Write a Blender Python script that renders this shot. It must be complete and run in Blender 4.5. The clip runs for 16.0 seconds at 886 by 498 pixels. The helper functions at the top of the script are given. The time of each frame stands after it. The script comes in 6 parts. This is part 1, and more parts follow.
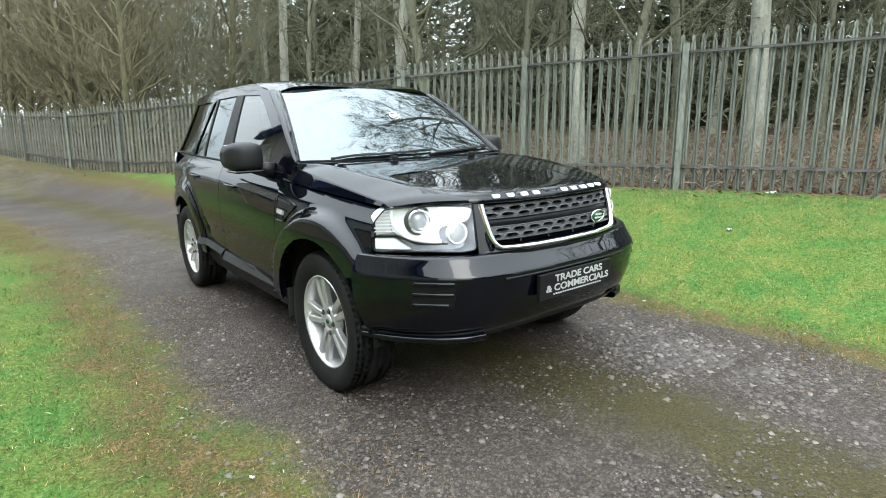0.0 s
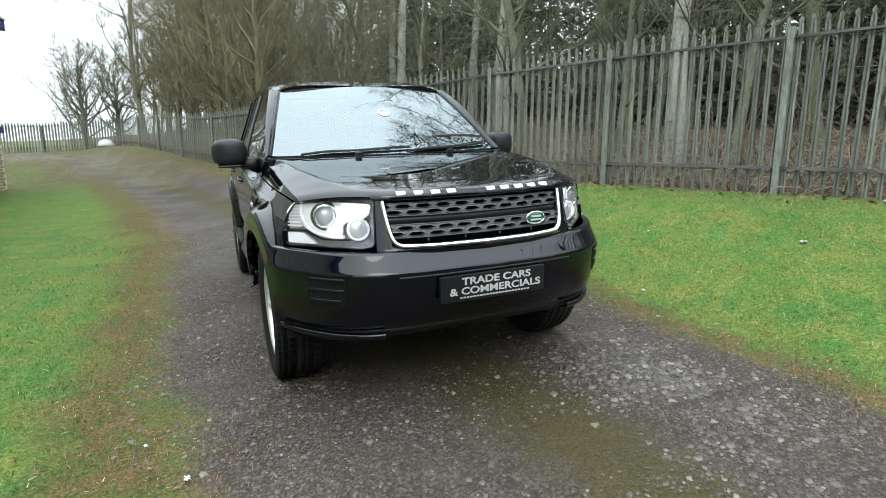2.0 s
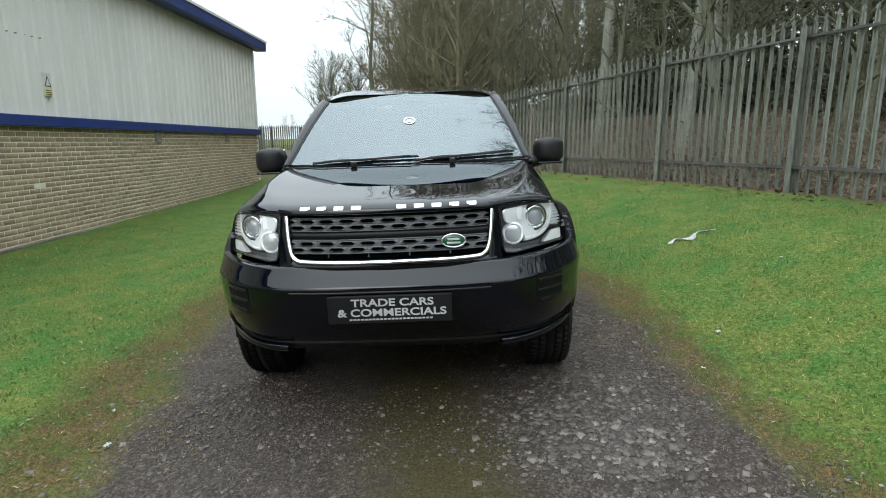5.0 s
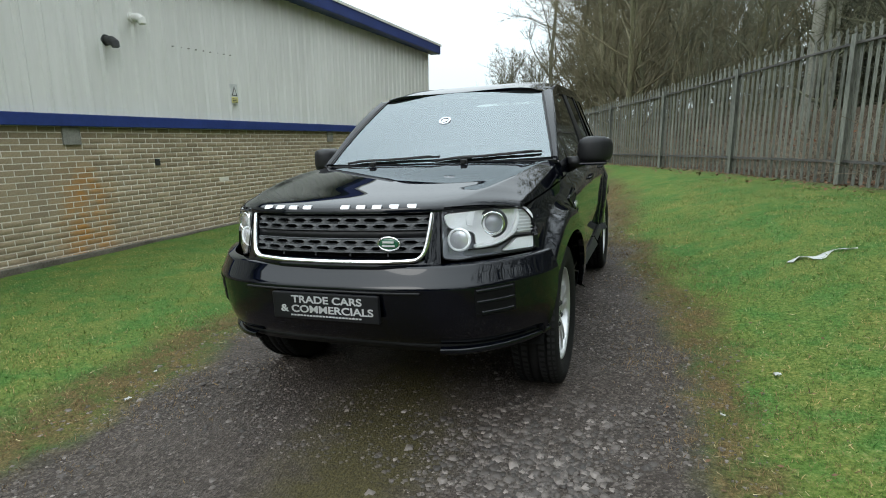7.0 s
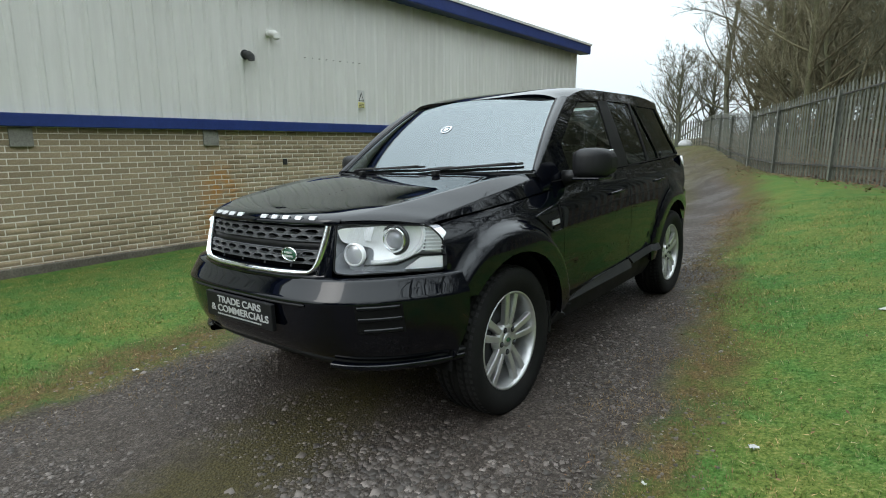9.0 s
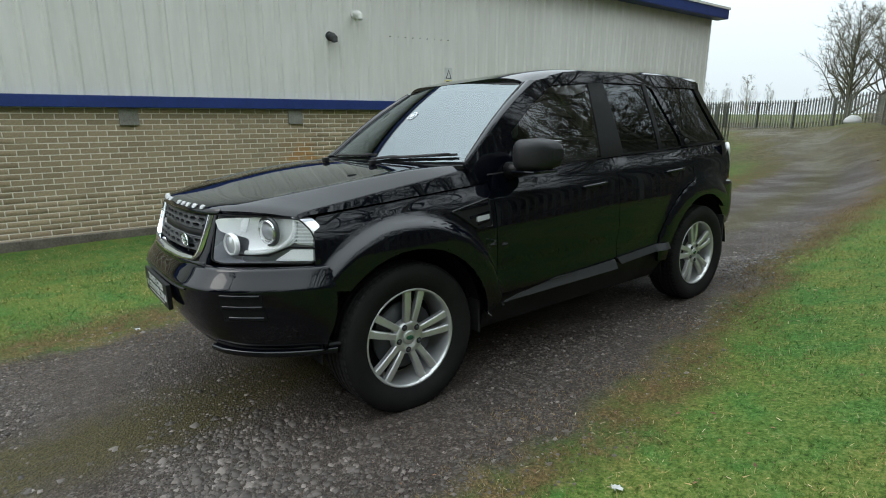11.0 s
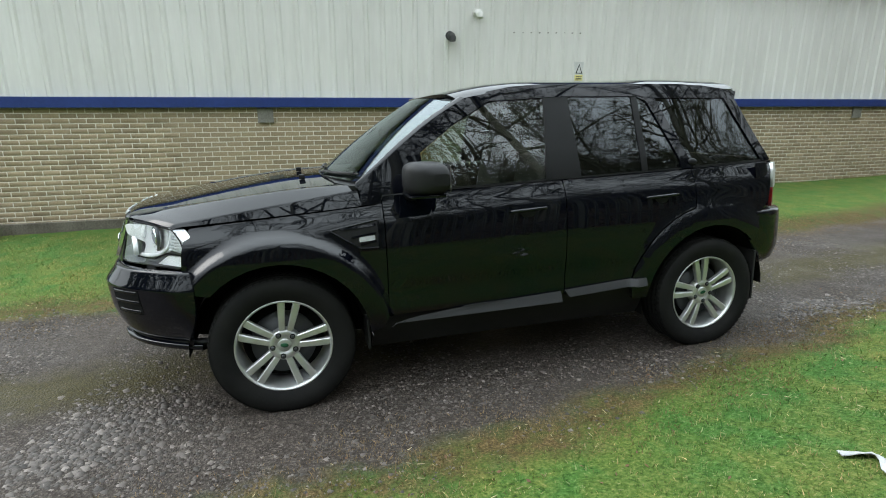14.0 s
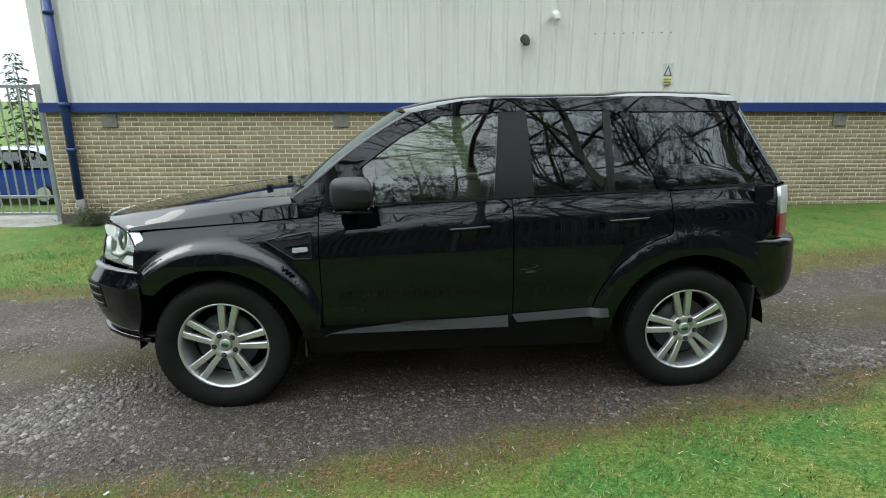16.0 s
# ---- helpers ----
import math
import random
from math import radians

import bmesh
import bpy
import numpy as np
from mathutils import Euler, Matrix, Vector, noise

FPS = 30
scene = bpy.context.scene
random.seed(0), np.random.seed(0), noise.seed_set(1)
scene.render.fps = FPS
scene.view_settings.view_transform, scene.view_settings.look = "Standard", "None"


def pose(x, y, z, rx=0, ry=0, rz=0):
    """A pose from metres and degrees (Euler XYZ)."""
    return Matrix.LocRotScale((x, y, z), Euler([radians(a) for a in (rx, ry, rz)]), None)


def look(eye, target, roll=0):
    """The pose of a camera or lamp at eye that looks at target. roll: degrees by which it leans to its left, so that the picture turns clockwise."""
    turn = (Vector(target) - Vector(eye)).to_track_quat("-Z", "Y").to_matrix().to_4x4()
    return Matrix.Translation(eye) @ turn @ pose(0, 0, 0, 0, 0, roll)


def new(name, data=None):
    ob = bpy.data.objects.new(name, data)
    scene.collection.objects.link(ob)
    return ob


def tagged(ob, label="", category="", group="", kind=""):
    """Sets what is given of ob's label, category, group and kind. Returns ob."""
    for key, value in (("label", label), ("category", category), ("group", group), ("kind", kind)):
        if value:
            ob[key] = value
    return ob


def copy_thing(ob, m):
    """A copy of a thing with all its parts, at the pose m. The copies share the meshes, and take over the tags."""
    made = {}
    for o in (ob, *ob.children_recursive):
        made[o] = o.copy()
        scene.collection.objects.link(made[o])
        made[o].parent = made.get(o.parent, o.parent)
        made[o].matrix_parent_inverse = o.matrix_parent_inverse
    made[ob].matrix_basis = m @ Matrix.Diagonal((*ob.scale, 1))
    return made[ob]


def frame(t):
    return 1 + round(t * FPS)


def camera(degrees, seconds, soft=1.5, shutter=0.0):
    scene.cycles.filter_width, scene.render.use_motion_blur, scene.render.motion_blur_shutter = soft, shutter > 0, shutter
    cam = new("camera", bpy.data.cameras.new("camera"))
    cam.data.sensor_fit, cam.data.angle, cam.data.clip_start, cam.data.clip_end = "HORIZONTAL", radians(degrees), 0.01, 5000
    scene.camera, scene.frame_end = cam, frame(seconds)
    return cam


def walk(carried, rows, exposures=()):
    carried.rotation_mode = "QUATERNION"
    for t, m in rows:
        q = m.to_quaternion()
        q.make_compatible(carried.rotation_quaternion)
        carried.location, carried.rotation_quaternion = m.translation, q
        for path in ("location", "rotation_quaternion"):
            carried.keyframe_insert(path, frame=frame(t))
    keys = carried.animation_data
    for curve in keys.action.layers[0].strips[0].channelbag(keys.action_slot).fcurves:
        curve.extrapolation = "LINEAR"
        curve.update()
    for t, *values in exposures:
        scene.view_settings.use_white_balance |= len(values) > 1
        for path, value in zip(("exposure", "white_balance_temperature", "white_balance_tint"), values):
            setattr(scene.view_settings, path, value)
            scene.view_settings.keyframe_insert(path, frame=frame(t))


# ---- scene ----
cam = camera(77.1, 16.0, soft=1.0)
PATH = [
    (0, (-2.169, -3.972, 1.222), (-0.957, -2.422, 0.868), 0.1),
    (0.5, (-1.955, -4.123, 1.227), (-0.848, -2.496, 0.871), 0.1),
    (1, (-1.724, -4.265, 1.233), (-0.72, -2.572, 0.875), 0.2),
    (1.5, (-1.466, -4.357, 1.218), (-0.567, -2.607, 0.86), 0.3),
    (2, (-1.232, -4.46, 1.21), (-0.442, -2.658, 0.852), 0.3),
    (2.5, (-1.0, -4.554, 1.238), (-0.316, -2.71, 0.876), 0.3),
    (3, (-0.756, -4.586, 1.241), (-0.189, -2.703, 0.878), 0.2),
    (3.5, (-0.535, -4.608, 1.243), (-0.097, -2.691, 0.879), 0.2),
    (4, (-0.317, -4.633, 1.256), (-0.007, -2.692, 0.889), 0.4),
    (4.2, (-0.213, -4.637, 1.268), (0.036, -2.687, 0.898), 0.4),
    (6.3, (0.926, -4.417, 1.326), (0.456, -2.513, 0.931), -0.7),
    (6.5, (1.028, -4.398, 1.316), (0.49, -2.512, 0.928), -0.6),
    (7, (1.292, -4.309, 1.319), (0.605, -2.471, 0.933), -0.5),
    (7.5, (1.552, -4.163, 1.308), (0.725, -2.383, 0.923), -0.5),
    (8, (1.815, -4.0, 1.329), (0.812, -2.313, 0.943), -0.5),
    (8.5, (2.052, -3.845, 1.354), (0.939, -2.228, 0.966), -0.3),
    (8.7, (2.137, -3.774, 1.362), (0.985, -2.185, 0.979), -0.1),
    (11, (3.017, -2.765, 1.457), (1.469, -1.59, 0.986), 0.2),
    (11.5, (3.162, -2.544, 1.522), (1.556, -1.457, 1.031), 0.3),
    (12, (3.318, -2.286, 1.552), (1.651, -1.301, 1.051), 0.4),
    (12.5, (3.444, -2.059, 1.567), (1.723, -1.177, 1.058), 0.4),
    (13, (3.556, -1.823, 1.629), (1.787, -1.046, 1.113), 0.0),
    (13.5, (3.611, -1.57, 1.598), (1.799, -0.893, 1.086), 0.7),
    (14, (3.714, -1.286, 1.636), (1.858, -0.748, 1.121), 0.1),
    (14.5, (3.789, -1.035, 1.654), (1.907, -0.596, 1.14), 0.6),
    (15, (3.816, -0.738, 1.69), (1.912, -0.409, 1.174), 0.0),
    (15.5, (3.832, -0.494, 1.716), (1.911, -0.292, 1.197), -0.3),
    (16, (3.822, -0.252, 1.717), (1.892, -0.153, 1.201), -0.0),
]
walk(cam, [(t, look(eye, target, roll)) for t, eye, target, roll in PATH],
     exposures=[(0, 0.84), (1.5, 0.62), (3.5, 0.2), (8.5, -0.10), (11.5, -0.17), (13.5, 0.18), (16, 0.36)])

# ---- overcast daylight ----
SKY_LOW, SKY_HIGH = 1.2, 4.6
SUN_ELEVATION, SUN_ROTATION = radians(38), radians(200)
world = bpy.data.worlds.new("overcast_sky")
scene.world = world
world.use_nodes = True
wn, wl = world.node_tree.nodes, world.node_tree.links
sky = wn.new("ShaderNodeTexSky")
sky.sky_type, sky.sun_disc = "NISHITA", False
sky.sun_elevation, sky.sun_rotation = SUN_ELEVATION, SUN_ROTATION
sky.dust_density, sky.air_density = 4.0, 1.0
grey = wn.new("ShaderNodeHueSaturation")
grey.inputs["Saturation"].default_value = 0.10
grey.inputs["Value"].default_value = 0.09
cloud = wn.new("ShaderNodeMixRGB")
cloud.inputs[0].default_value = 0.82
cloud.inputs[2].default_value = (0.88, 1.0, 1.06, 1)
wl.new(sky.outputs[0], grey.inputs["Color"])
wl.new(grey.outputs[0], cloud.inputs[1])
# an overcast sky is three times brighter overhead than at the horizon
coord, split = wn.new("ShaderNodeTexCoord"), wn.new("ShaderNodeSeparateXYZ")
up, tone = wn.new("ShaderNodeMapRange"), wn.new("ShaderNodeVectorMath")
tone.operation = "SCALE"
up.inputs["From Min"].default_value, up.inputs["From Max"].default_value = 0.0, 1.0
up.inputs["To Min"].default_value, up.inputs["To Max"].default_value = SKY_LOW, SKY_HIGH
wl.new(coord.outputs["Generated"], split.inputs[0])
soft_up, rise = wn.new("ShaderNodeMath"), wn.new("ShaderNodeMath")
soft_up.operation, rise.operation = "MAXIMUM", "POWER"
soft_up.inputs[1].default_value, rise.inputs[1].default_value = 0.0, 1.5
wl.new(split.outputs[2], soft_up.inputs[0])
wl.new(soft_up.outputs[0], rise.inputs[0])
wl.new(rise.outputs[0], up.inputs["Value"])
wl.new(cloud.outputs[0], tone.inputs[0])
wl.new(up.outputs[0], tone.inputs["Scale"])
wl.new(tone.outputs[0], wn["Background"].inputs[0])
wn["Background"].inputs[1].default_value = 1.0
sun = bpy.data.lights.new("sun", "SUN")
sun.energy, sun.angle, sun.color = 0.5, radians(25), (1.0, 0.97, 0.92)
sun_ob = new("sun", sun)
sun_ob.matrix_world = look((math.sin(SUN_ROTATION) * 30, math.cos(SUN_ROTATION) * 30, 24), (0, 0, 0))


# ---- materials ----
def material(name, rough=0.6, metal=0.0):
    m = bpy.data.materials.new(name)
    m.use_nodes = True
    b = m.node_tree.nodes["Principled BSDF"]
    b.inputs["Roughness"].default_value, b.inputs["Metallic"].default_value = rough, metal
    return m, m.node_tree.nodes, m.node_tree.links, b


def rgba(c):
    return (*c, 1) if not isinstance(c, (int, float)) else (c, c, c, 1)


def noise_node(n, l, scale, detail=6.0, rough=0.6, coord="Object", stretch=None):
    tc = n.new("ShaderNodeTexCoord")
    t = n.new("ShaderNodeTexNoise")
    t.inputs["Scale"].default_value, t.inputs["Detail"].default_value, t.inputs["Roughness"].default_value = scale, detail, rough
    if stretch:
        mp = n.new("ShaderNodeMapping")
        mp.inputs["Scale"].default_value = stretch
        l.new(tc.outputs[coord], mp.inputs[0])
        l.new(mp.outputs[0], t.inputs["Vector"])
    else:
        l.new(tc.outputs[coord], t.inputs["Vector"])
    return t


def ramp(n, l, source, stops):
    r = n.new("ShaderNodeValToRGB")
    e = r.color_ramp.elements
    while len(e) < len(stops):
        e.new(0.5)
    for k, (p, c) in enumerate(stops):
        e[k].position, e[k].color = p, rgba(c)
    l.new(source, r.inputs[0])
    return r


def mix(n, l, fac, a, b, mode="MIX"):
    m = n.new("ShaderNodeMixRGB")
    m.blend_type = mode
    for sock, v in zip(m.inputs, (fac, a, b)):
        if isinstance(v, bpy.types.NodeSocket):
            l.new(v, sock)
        else:
            sock.default_value = v if sock.type == "VALUE" else rgba(v)
    return m.outputs[0]


def bump(n, l, b, source, strength, distance=0.01):
    k = n.new("ShaderNodeBump")
    k.inputs["Strength"].default_value, k.inputs["Distance"].default_value = strength, distance
    l.new(source, k.inputs["Height"])
    l.new(k.outputs[0], b.inputs["Normal"])


def worn(name, dark, light, rough=0.6, metal=0.0, scale=6.0, fine=60.0, relief=0.3, spread=(0.35, 0.65), vary=0.0, stretch=None, coord="Object"):
    """A surface of two tones at two scales, with fine relief; vary: how much single pieces differ."""
    m, n, l, b = material(name, rough, metal)
    big, small = noise_node(n, l, scale, stretch=stretch, coord=coord), noise_node(n, l, fine, stretch=stretch, coord=coord)
    both = mix(n, l, 0.45, big.outputs[0], small.outputs[0])
    col = ramp(n, l, both, [(spread[0], dark), (spread[1], light)]).outputs[0]
    if vary:
        info = n.new("ShaderNodeObjectInfo")
        geo = n.new("ShaderNodeNewGeometry")
        add = n.new("ShaderNodeMath")
        add.operation = "ADD"
        l.new(info.outputs["Random"], add.inputs[0])
        l.new(geo.outputs["Random Per Island"], add.inputs[1])
        frac = n.new("ShaderNodeMath")
        frac.operation = "FRACT"
        l.new(add.outputs[0], frac.inputs[0])
        tone = ramp(n, l, frac.outputs[0], [(0.0, 1 - vary), (1.0, 1 + vary)]).outputs[0]
        col = mix(n, l, 1.0, col, tone, "MULTIPLY")
    l.new(col, b.inputs["Base Color"])
    if relief:
        bump(n, l, b, small.outputs[0], relief, 0.01)
    return m


M = {}
M["brick"] = worn("buff_brick", (0.235, 0.176, 0.108), (0.345, 0.268, 0.17), 0.85, scale=3, fine=45, relief=0.5, vary=0.16)
# a rust-coloured streak runs down the plinth below one vent
bn, bl_, bb_ = M["brick"].node_tree.nodes, M["brick"].node_tree.links, M["brick"].node_tree.nodes["Principled BSDF"]
where, parts_ = bn.new("ShaderNodeNewGeometry"), bn.new("ShaderNodeSeparateXYZ")
bl_.new(where.outputs["Position"], parts_.inputs[0])
across, down = bn.new("ShaderNodeMapRange"), bn.new("ShaderNodeMapRange")
off_ = bn.new("ShaderNodeMath")
off_.operation = "COMPARE"
near_ = bn.new("ShaderNodeMath")
near_.operation = "SUBTRACT"
near_.inputs[1].default_value = 1.02
far_ = bn.new("ShaderNodeMath")
far_.operation = "ABSOLUTE"
bl_.new(parts_.outputs[1], near_.inputs[0])
bl_.new(near_.outputs[0], far_.inputs[0])
bn.remove(off_)
bl_.new(far_.outputs[0], across.inputs["Value"])
across.inputs["From Min"].default_value, across.inputs["From Max"].default_value = 0.50, 0.10
bl_.new(parts_.outputs[2], down.inputs["Value"])
down.inputs["From Min"].default_value, down.inputs["From Max"].default_value = 1.15, 0.75
blot = bn.new("ShaderNodeTexNoise")
blot.inputs["Scale"].default_value = 5.0
bl_.new(where.outputs["Position"], blot.inputs["Vector"])
strength = mix(bn, bl_, 1.0, mix(bn, bl_, 1.0, across.outputs[0], down.outputs[0], "MULTIPLY"), ramp(bn, bl_, blot.outputs[0], [(0.34, 0.1), (0.60, 0.95)]).outputs[0], "MULTIPLY")
plain = bb_.inputs["Base Color"].links[0].from_socket
bl_.new(mix(bn, bl_, strength, plain, (0.37, 0.175, 0.04)), bb_.inputs["Base Color"])
M["mortar"] = worn("mortar", (0.56, 0.51, 0.42), (0.72, 0.66, 0.56), 0.9, scale=2, fine=70, relief=0.4)
M["cladding"] = worn("grey_cladding", (0.60, 0.585, 0.545), (0.72, 0.705, 0.665), 0.5, scale=0.7, fine=9, relief=0.02, stretch=(1, 1, 0.12))
M["blue"] = worn("blue_trim", (0.012, 0.028, 0.13), (0.022, 0.045, 0.19), 0.4, scale=1.5, fine=20, relief=0.05)
M["galv"] = worn("weathered_zinc", (0.075, 0.082, 0.068), (0.215, 0.225, 0.19), 0.55, 0.25, scale=5, fine=40, relief=0.2, vary=0.25, stretch=(1, 1, 0.2))
# rails repeat the zinc darker, with their shade put into the colour
M["rail"] = worn("shaded_weathered_rail", (0.035, 0.035, 0.032), (0.11, 0.105, 0.095), 0.6, 0.2, scale=4, fine=40, relief=0.2, vary=0.2)
M["concrete"] = worn("concrete", (0.13, 0.12, 0.10), (0.27, 0.26, 0.23), 0.9, scale=4, fine=50, relief=0.5)
M["white"] = worn("white_plastic", (0.50, 0.50, 0.48), (0.66, 0.66, 0.64), 0.45, scale=9, fine=40, relief=0.1)
M["litter_leaf"] = worn("dead_leaf", (0.07, 0.035, 0.018), (0.19, 0.10, 0.05), 0.8, scale=3, fine=30, relief=0.2, vary=0.35)
M["bark"] = worn("grey_bark", (0.058, 0.060, 0.038), (0.165, 0.168, 0.112), 0.9, scale=4, fine=35, relief=0.8, stretch=(1, 1, 0.35))
M["bark_pale"] = worn("pale_bark", (0.13, 0.13, 0.10), (0.30, 0.30, 0.245), 0.85, scale=3, fine=25, relief=0.6, stretch=(1, 1, 0.6))
M["bark_green"] = worn("mossy_bark", (0.05, 0.05, 0.026), (0.15, 0.145, 0.075), 0.9, scale=4, fine=30, relief=0.6)
M["twig"] = worn("twig", (0.050, 0.051, 0.029), (0.126, 0.128, 0.074), 0.9, scale=2, fine=20, relief=0)
M["needle"] = worn("conifer_needles", (0.028, 0.034, 0.016), (0.075, 0.083, 0.041), 0.8, scale=1.2, fine=12, relief=0, vary=0.4)
M["ivy"] = worn("ivy", (0.022, 0.032, 0.012), (0.06, 0.075, 0.03), 0.6, scale=2, fine=15, relief=0, vary=0.4)
m, n, l, b = material("gravel_stone", 0.6)
geo = n.new("ShaderNodeNewGeometry")
tint = ramp(n, l, geo.outputs["Random Per Island"], [(0.0, (0.028, 0.0225, 0.019)), (0.5, (0.068, 0.056, 0.048)), (0.9, (0.124, 0.104, 0.091)), (1.0, (0.22, 0.19, 0.17))]).outputs[0]
dust_ = noise_node(n, l, 60)
l.new(mix(n, l, 1.0, tint, ramp(n, l, dust_.outputs[0], [(0.3, 0.7), (0.7, 1.15)]).outputs[0], "MULTIPLY"), b.inputs["Base Color"])
M["stone"] = m


# ---- builders ----
def mesh_ob(name, verts, faces, mat, parent=None, smooth=False, label=""):
    me = bpy.data.meshes.new(name)
    me.from_pydata([tuple(v) for v in verts], [], [tuple(f) for f in faces])
    if mat:
        me.materials.append(mat)
    if smooth:
        me.shade_smooth()
    ob = new(name, me)
    ob.parent = parent
    return tagged(ob, label)


def part(name, bm, mat, parent=None, label="", smooth=False):
    """Links a bmesh as one mesh object under a thing or a part."""
    me = bpy.data.meshes.new(name)
    bm.to_mesh(me)
    bm.free()
    me.materials.append(mat)
    if smooth:
        me.shade_smooth()
    ob = new(name, me)
    ob.parent = parent
    return tagged(ob, label)


def empty(name, m=None):
    ob = new(name)
    if m is not None:
        ob.matrix_world = m
    return ob


def add_box(bm, lo, hi, bevel=0.0):
    r = bmesh.ops.create_cube(bm, size=1)
    a, b = Vector(lo), Vector(hi)
    for v in r["verts"]:
        v.co = Vector([(a[k] + b[k]) / 2 + v.co[k] * (b[k] - a[k]) for k in range(3)])
    if bevel:
        es = {e for v in r["verts"] for e in v.link_edges}
        bmesh.ops.bevel(bm, geom=list(es), offset=bevel, segments=2, affect="EDGES", profile=0.6)
    return bm


def box_bm(lo, hi, bevel=0.0):
    return add_box(bmesh.new(), lo, hi, bevel)


def add_tube(bm, pts, radii, sides=8, closed=True):
    rings = []
    pts = [Vector(p) for p in pts]
    for k, p in enumerate(pts):
        d = (pts[min(k + 1, len(pts) - 1)] - pts[max(k - 1, 0)]).normalized()
        a = d.orthogonal().normalized() if k == 0 else (a - d * a.dot(d)).normalized()
        b = d.cross(a)
        r = radii[k] if isinstance(radii, (list, tuple)) else radii
        rings.append([bm.verts.new(p + (a * math.cos(2 * math.pi * i / sides) + b * math.sin(2 * math.pi * i / sides)) * r) for i in range(sides)])
    for r0, r1 in zip(rings, rings[1:]):
        for i in range(sides):
            bm.faces.new((r0[i], r0[(i + 1) % sides], r1[(i + 1) % sides], r1[i]))
    if closed:
        bm.faces.new(rings[0][::-1])
        bm.faces.new(rings[-1])
    return bm


def step(a, b, x):
    t = np.clip((x - a) / (b - a), 0, 1)
    return t * t * (3 - 2 * t)


def table(rows):
    xs, ys = [r[0] for r in rows], [r[1] for r in rows]
    return lambda v: np.interp(v, xs, ys)


# ---- ground ----
fence_x = table([(-60, 27), (-7.5, 8.2), (-1.5, 6.0), (0.25, 5.36), (4.65, 3.7), (7, 2.65), (9.35, 1.5), (11.9, 0.2), (16, -1.6), (22, -3.9), (90, -24)])
track_r = table([(-60, 9), (-20, 2.4), (-8, 1.7), (-3, 1.65), (-1, 1.58), (0, 1.46), (0.6, 1.27), (2.7, 0.86), (6, 0.55), (9.4, -0.05), (14, -1.4), (20, -4.5), (26, -11), (90, -70)])
track_l = table([(-60, 5), (-20, -0.6), (-8, -1.25), (-2.5, -1.33), (-1, -1.5), (3.5, -1.55), (4.6, -1.75), (6.1, -1.95), (8.4, -2.3), (13.4, -3.4), (18, -6.0), (22, -9.5), (26, -13.5), (90, -74)])


def ground_z(x, y):
    x, y = np.asarray(x, float), np.asarray(y, float)
    cross = 0.0384 * np.clip(x, -7.5, 6) * (1 - 0.85 * step(8, 30, y)) * (1 - 0.5 * step(6, 25, -y))
    along = 0.0157 * np.clip(y, -12, 55)
    s = (fence_x(y) - x) / 1.068
    wide = 2.0 + 2.1 * (1 - step(3, 12, y))
    bank = 0.46 * (1 - 0.75 * step(8, 30, y)) * step(wide, wide * 0.29, s)
    behind = 0.10 * np.clip(-s - 1.2, 0, 14) + 0.22 * np.clip(-s - 16, 0, 40)
    rise = 0.72 * step(11.5, 21.5, y)
    yard = 0.5 * step(-6.4, -8.5, x) * step(-6.5, -8.0, y)
    crown = 0.02 * step(0.9, 0.1, np.abs(x - (track_r(y) + track_l(y)) / 2)) - 0.02 * step(1.5, 1.2, np.abs(x - (track_r(y) + track_l(y)) / 2))
    return cross + along + rise + bank + behind - yard + crown * (np.abs(y) > 2.6)


def spaced(fine_lo, fine_hi, d, far, grow=1.16):
    mid = list(np.arange(fine_lo, fine_hi + d / 2, d))
    lo, hi, k = [], [], d
    a, b = fine_lo, fine_hi
    while a > -far or b < far:
        k = k * grow
        a, b = a - k, b + k
        lo.append(a), hi.append(b)
    return np.array(lo[::-1] + mid + hi)


gx, gy = spaced(-7, 7, 0.09, 1500), spaced(-6, 9, 0.09, 1500)
X, Y = np.meshgrid(gx, gy)
bumps = np.array([[noise.noise(Vector((x * 1.7, y * 1.7, 0))) * 0.012 + noise.noise(Vector((x * 6, y * 6, 3))) * 0.005 if abs(x) < 9 and -8 < y < 12 else 0.0 for x in gx] for y in gy])
wander = np.array([[noise.noise(Vector((x * 1.3, y * 1.3, 7))) * 0.22 + noise.noise(Vector((x * 5, y * 5, 9))) * 0.12 if abs(x) < 60 and abs(y) < 90 else 0.0 for x in gx] for y in gy])
Z = ground_z(X, Y) + bumps
inside = np.minimum(X - track_l(Y), track_r(Y) - X)
on_track = step(-0.12, 0.12, inside + wander)
left_side = step(0.1, -0.1, X)
verge = np.exp(-((inside + wander + 0.10 + 0.14 * left_side) / (0.20 + 0.16 * left_side + 0.20 * step(1, 6, Y))) ** 2)
centre = np.exp(-((X - (track_r(Y) + track_l(Y)) / 2 - 0.05 + wander * 0.6) / 0.36) ** 2) * on_track
wood = step(0.35, -0.25, (fence_x(Y) - X) / 1.068 + wander * 0.8)
mud = np.clip(step(11.2, 14, Y) * step(-12, -5, X) * (1 - wood) * (0.62 + wander * 1.6) * (1 - step(24, 36, Y)), 0, 0.85)
dry = np.clip(step(12.5, 16, Y) * (0.55 + wander * 1.5), 0, 0.9)
ny, nx = X.shape
idx = np.arange(nx * ny).reshape(ny, nx)
quads = np.stack([idx[:-1, :-1], idx[:-1, 1:], idx[1:, 1:], idx[1:, :-1]], -1).reshape(-1, 4)
ground_me = bpy.data.meshes.new("ground")
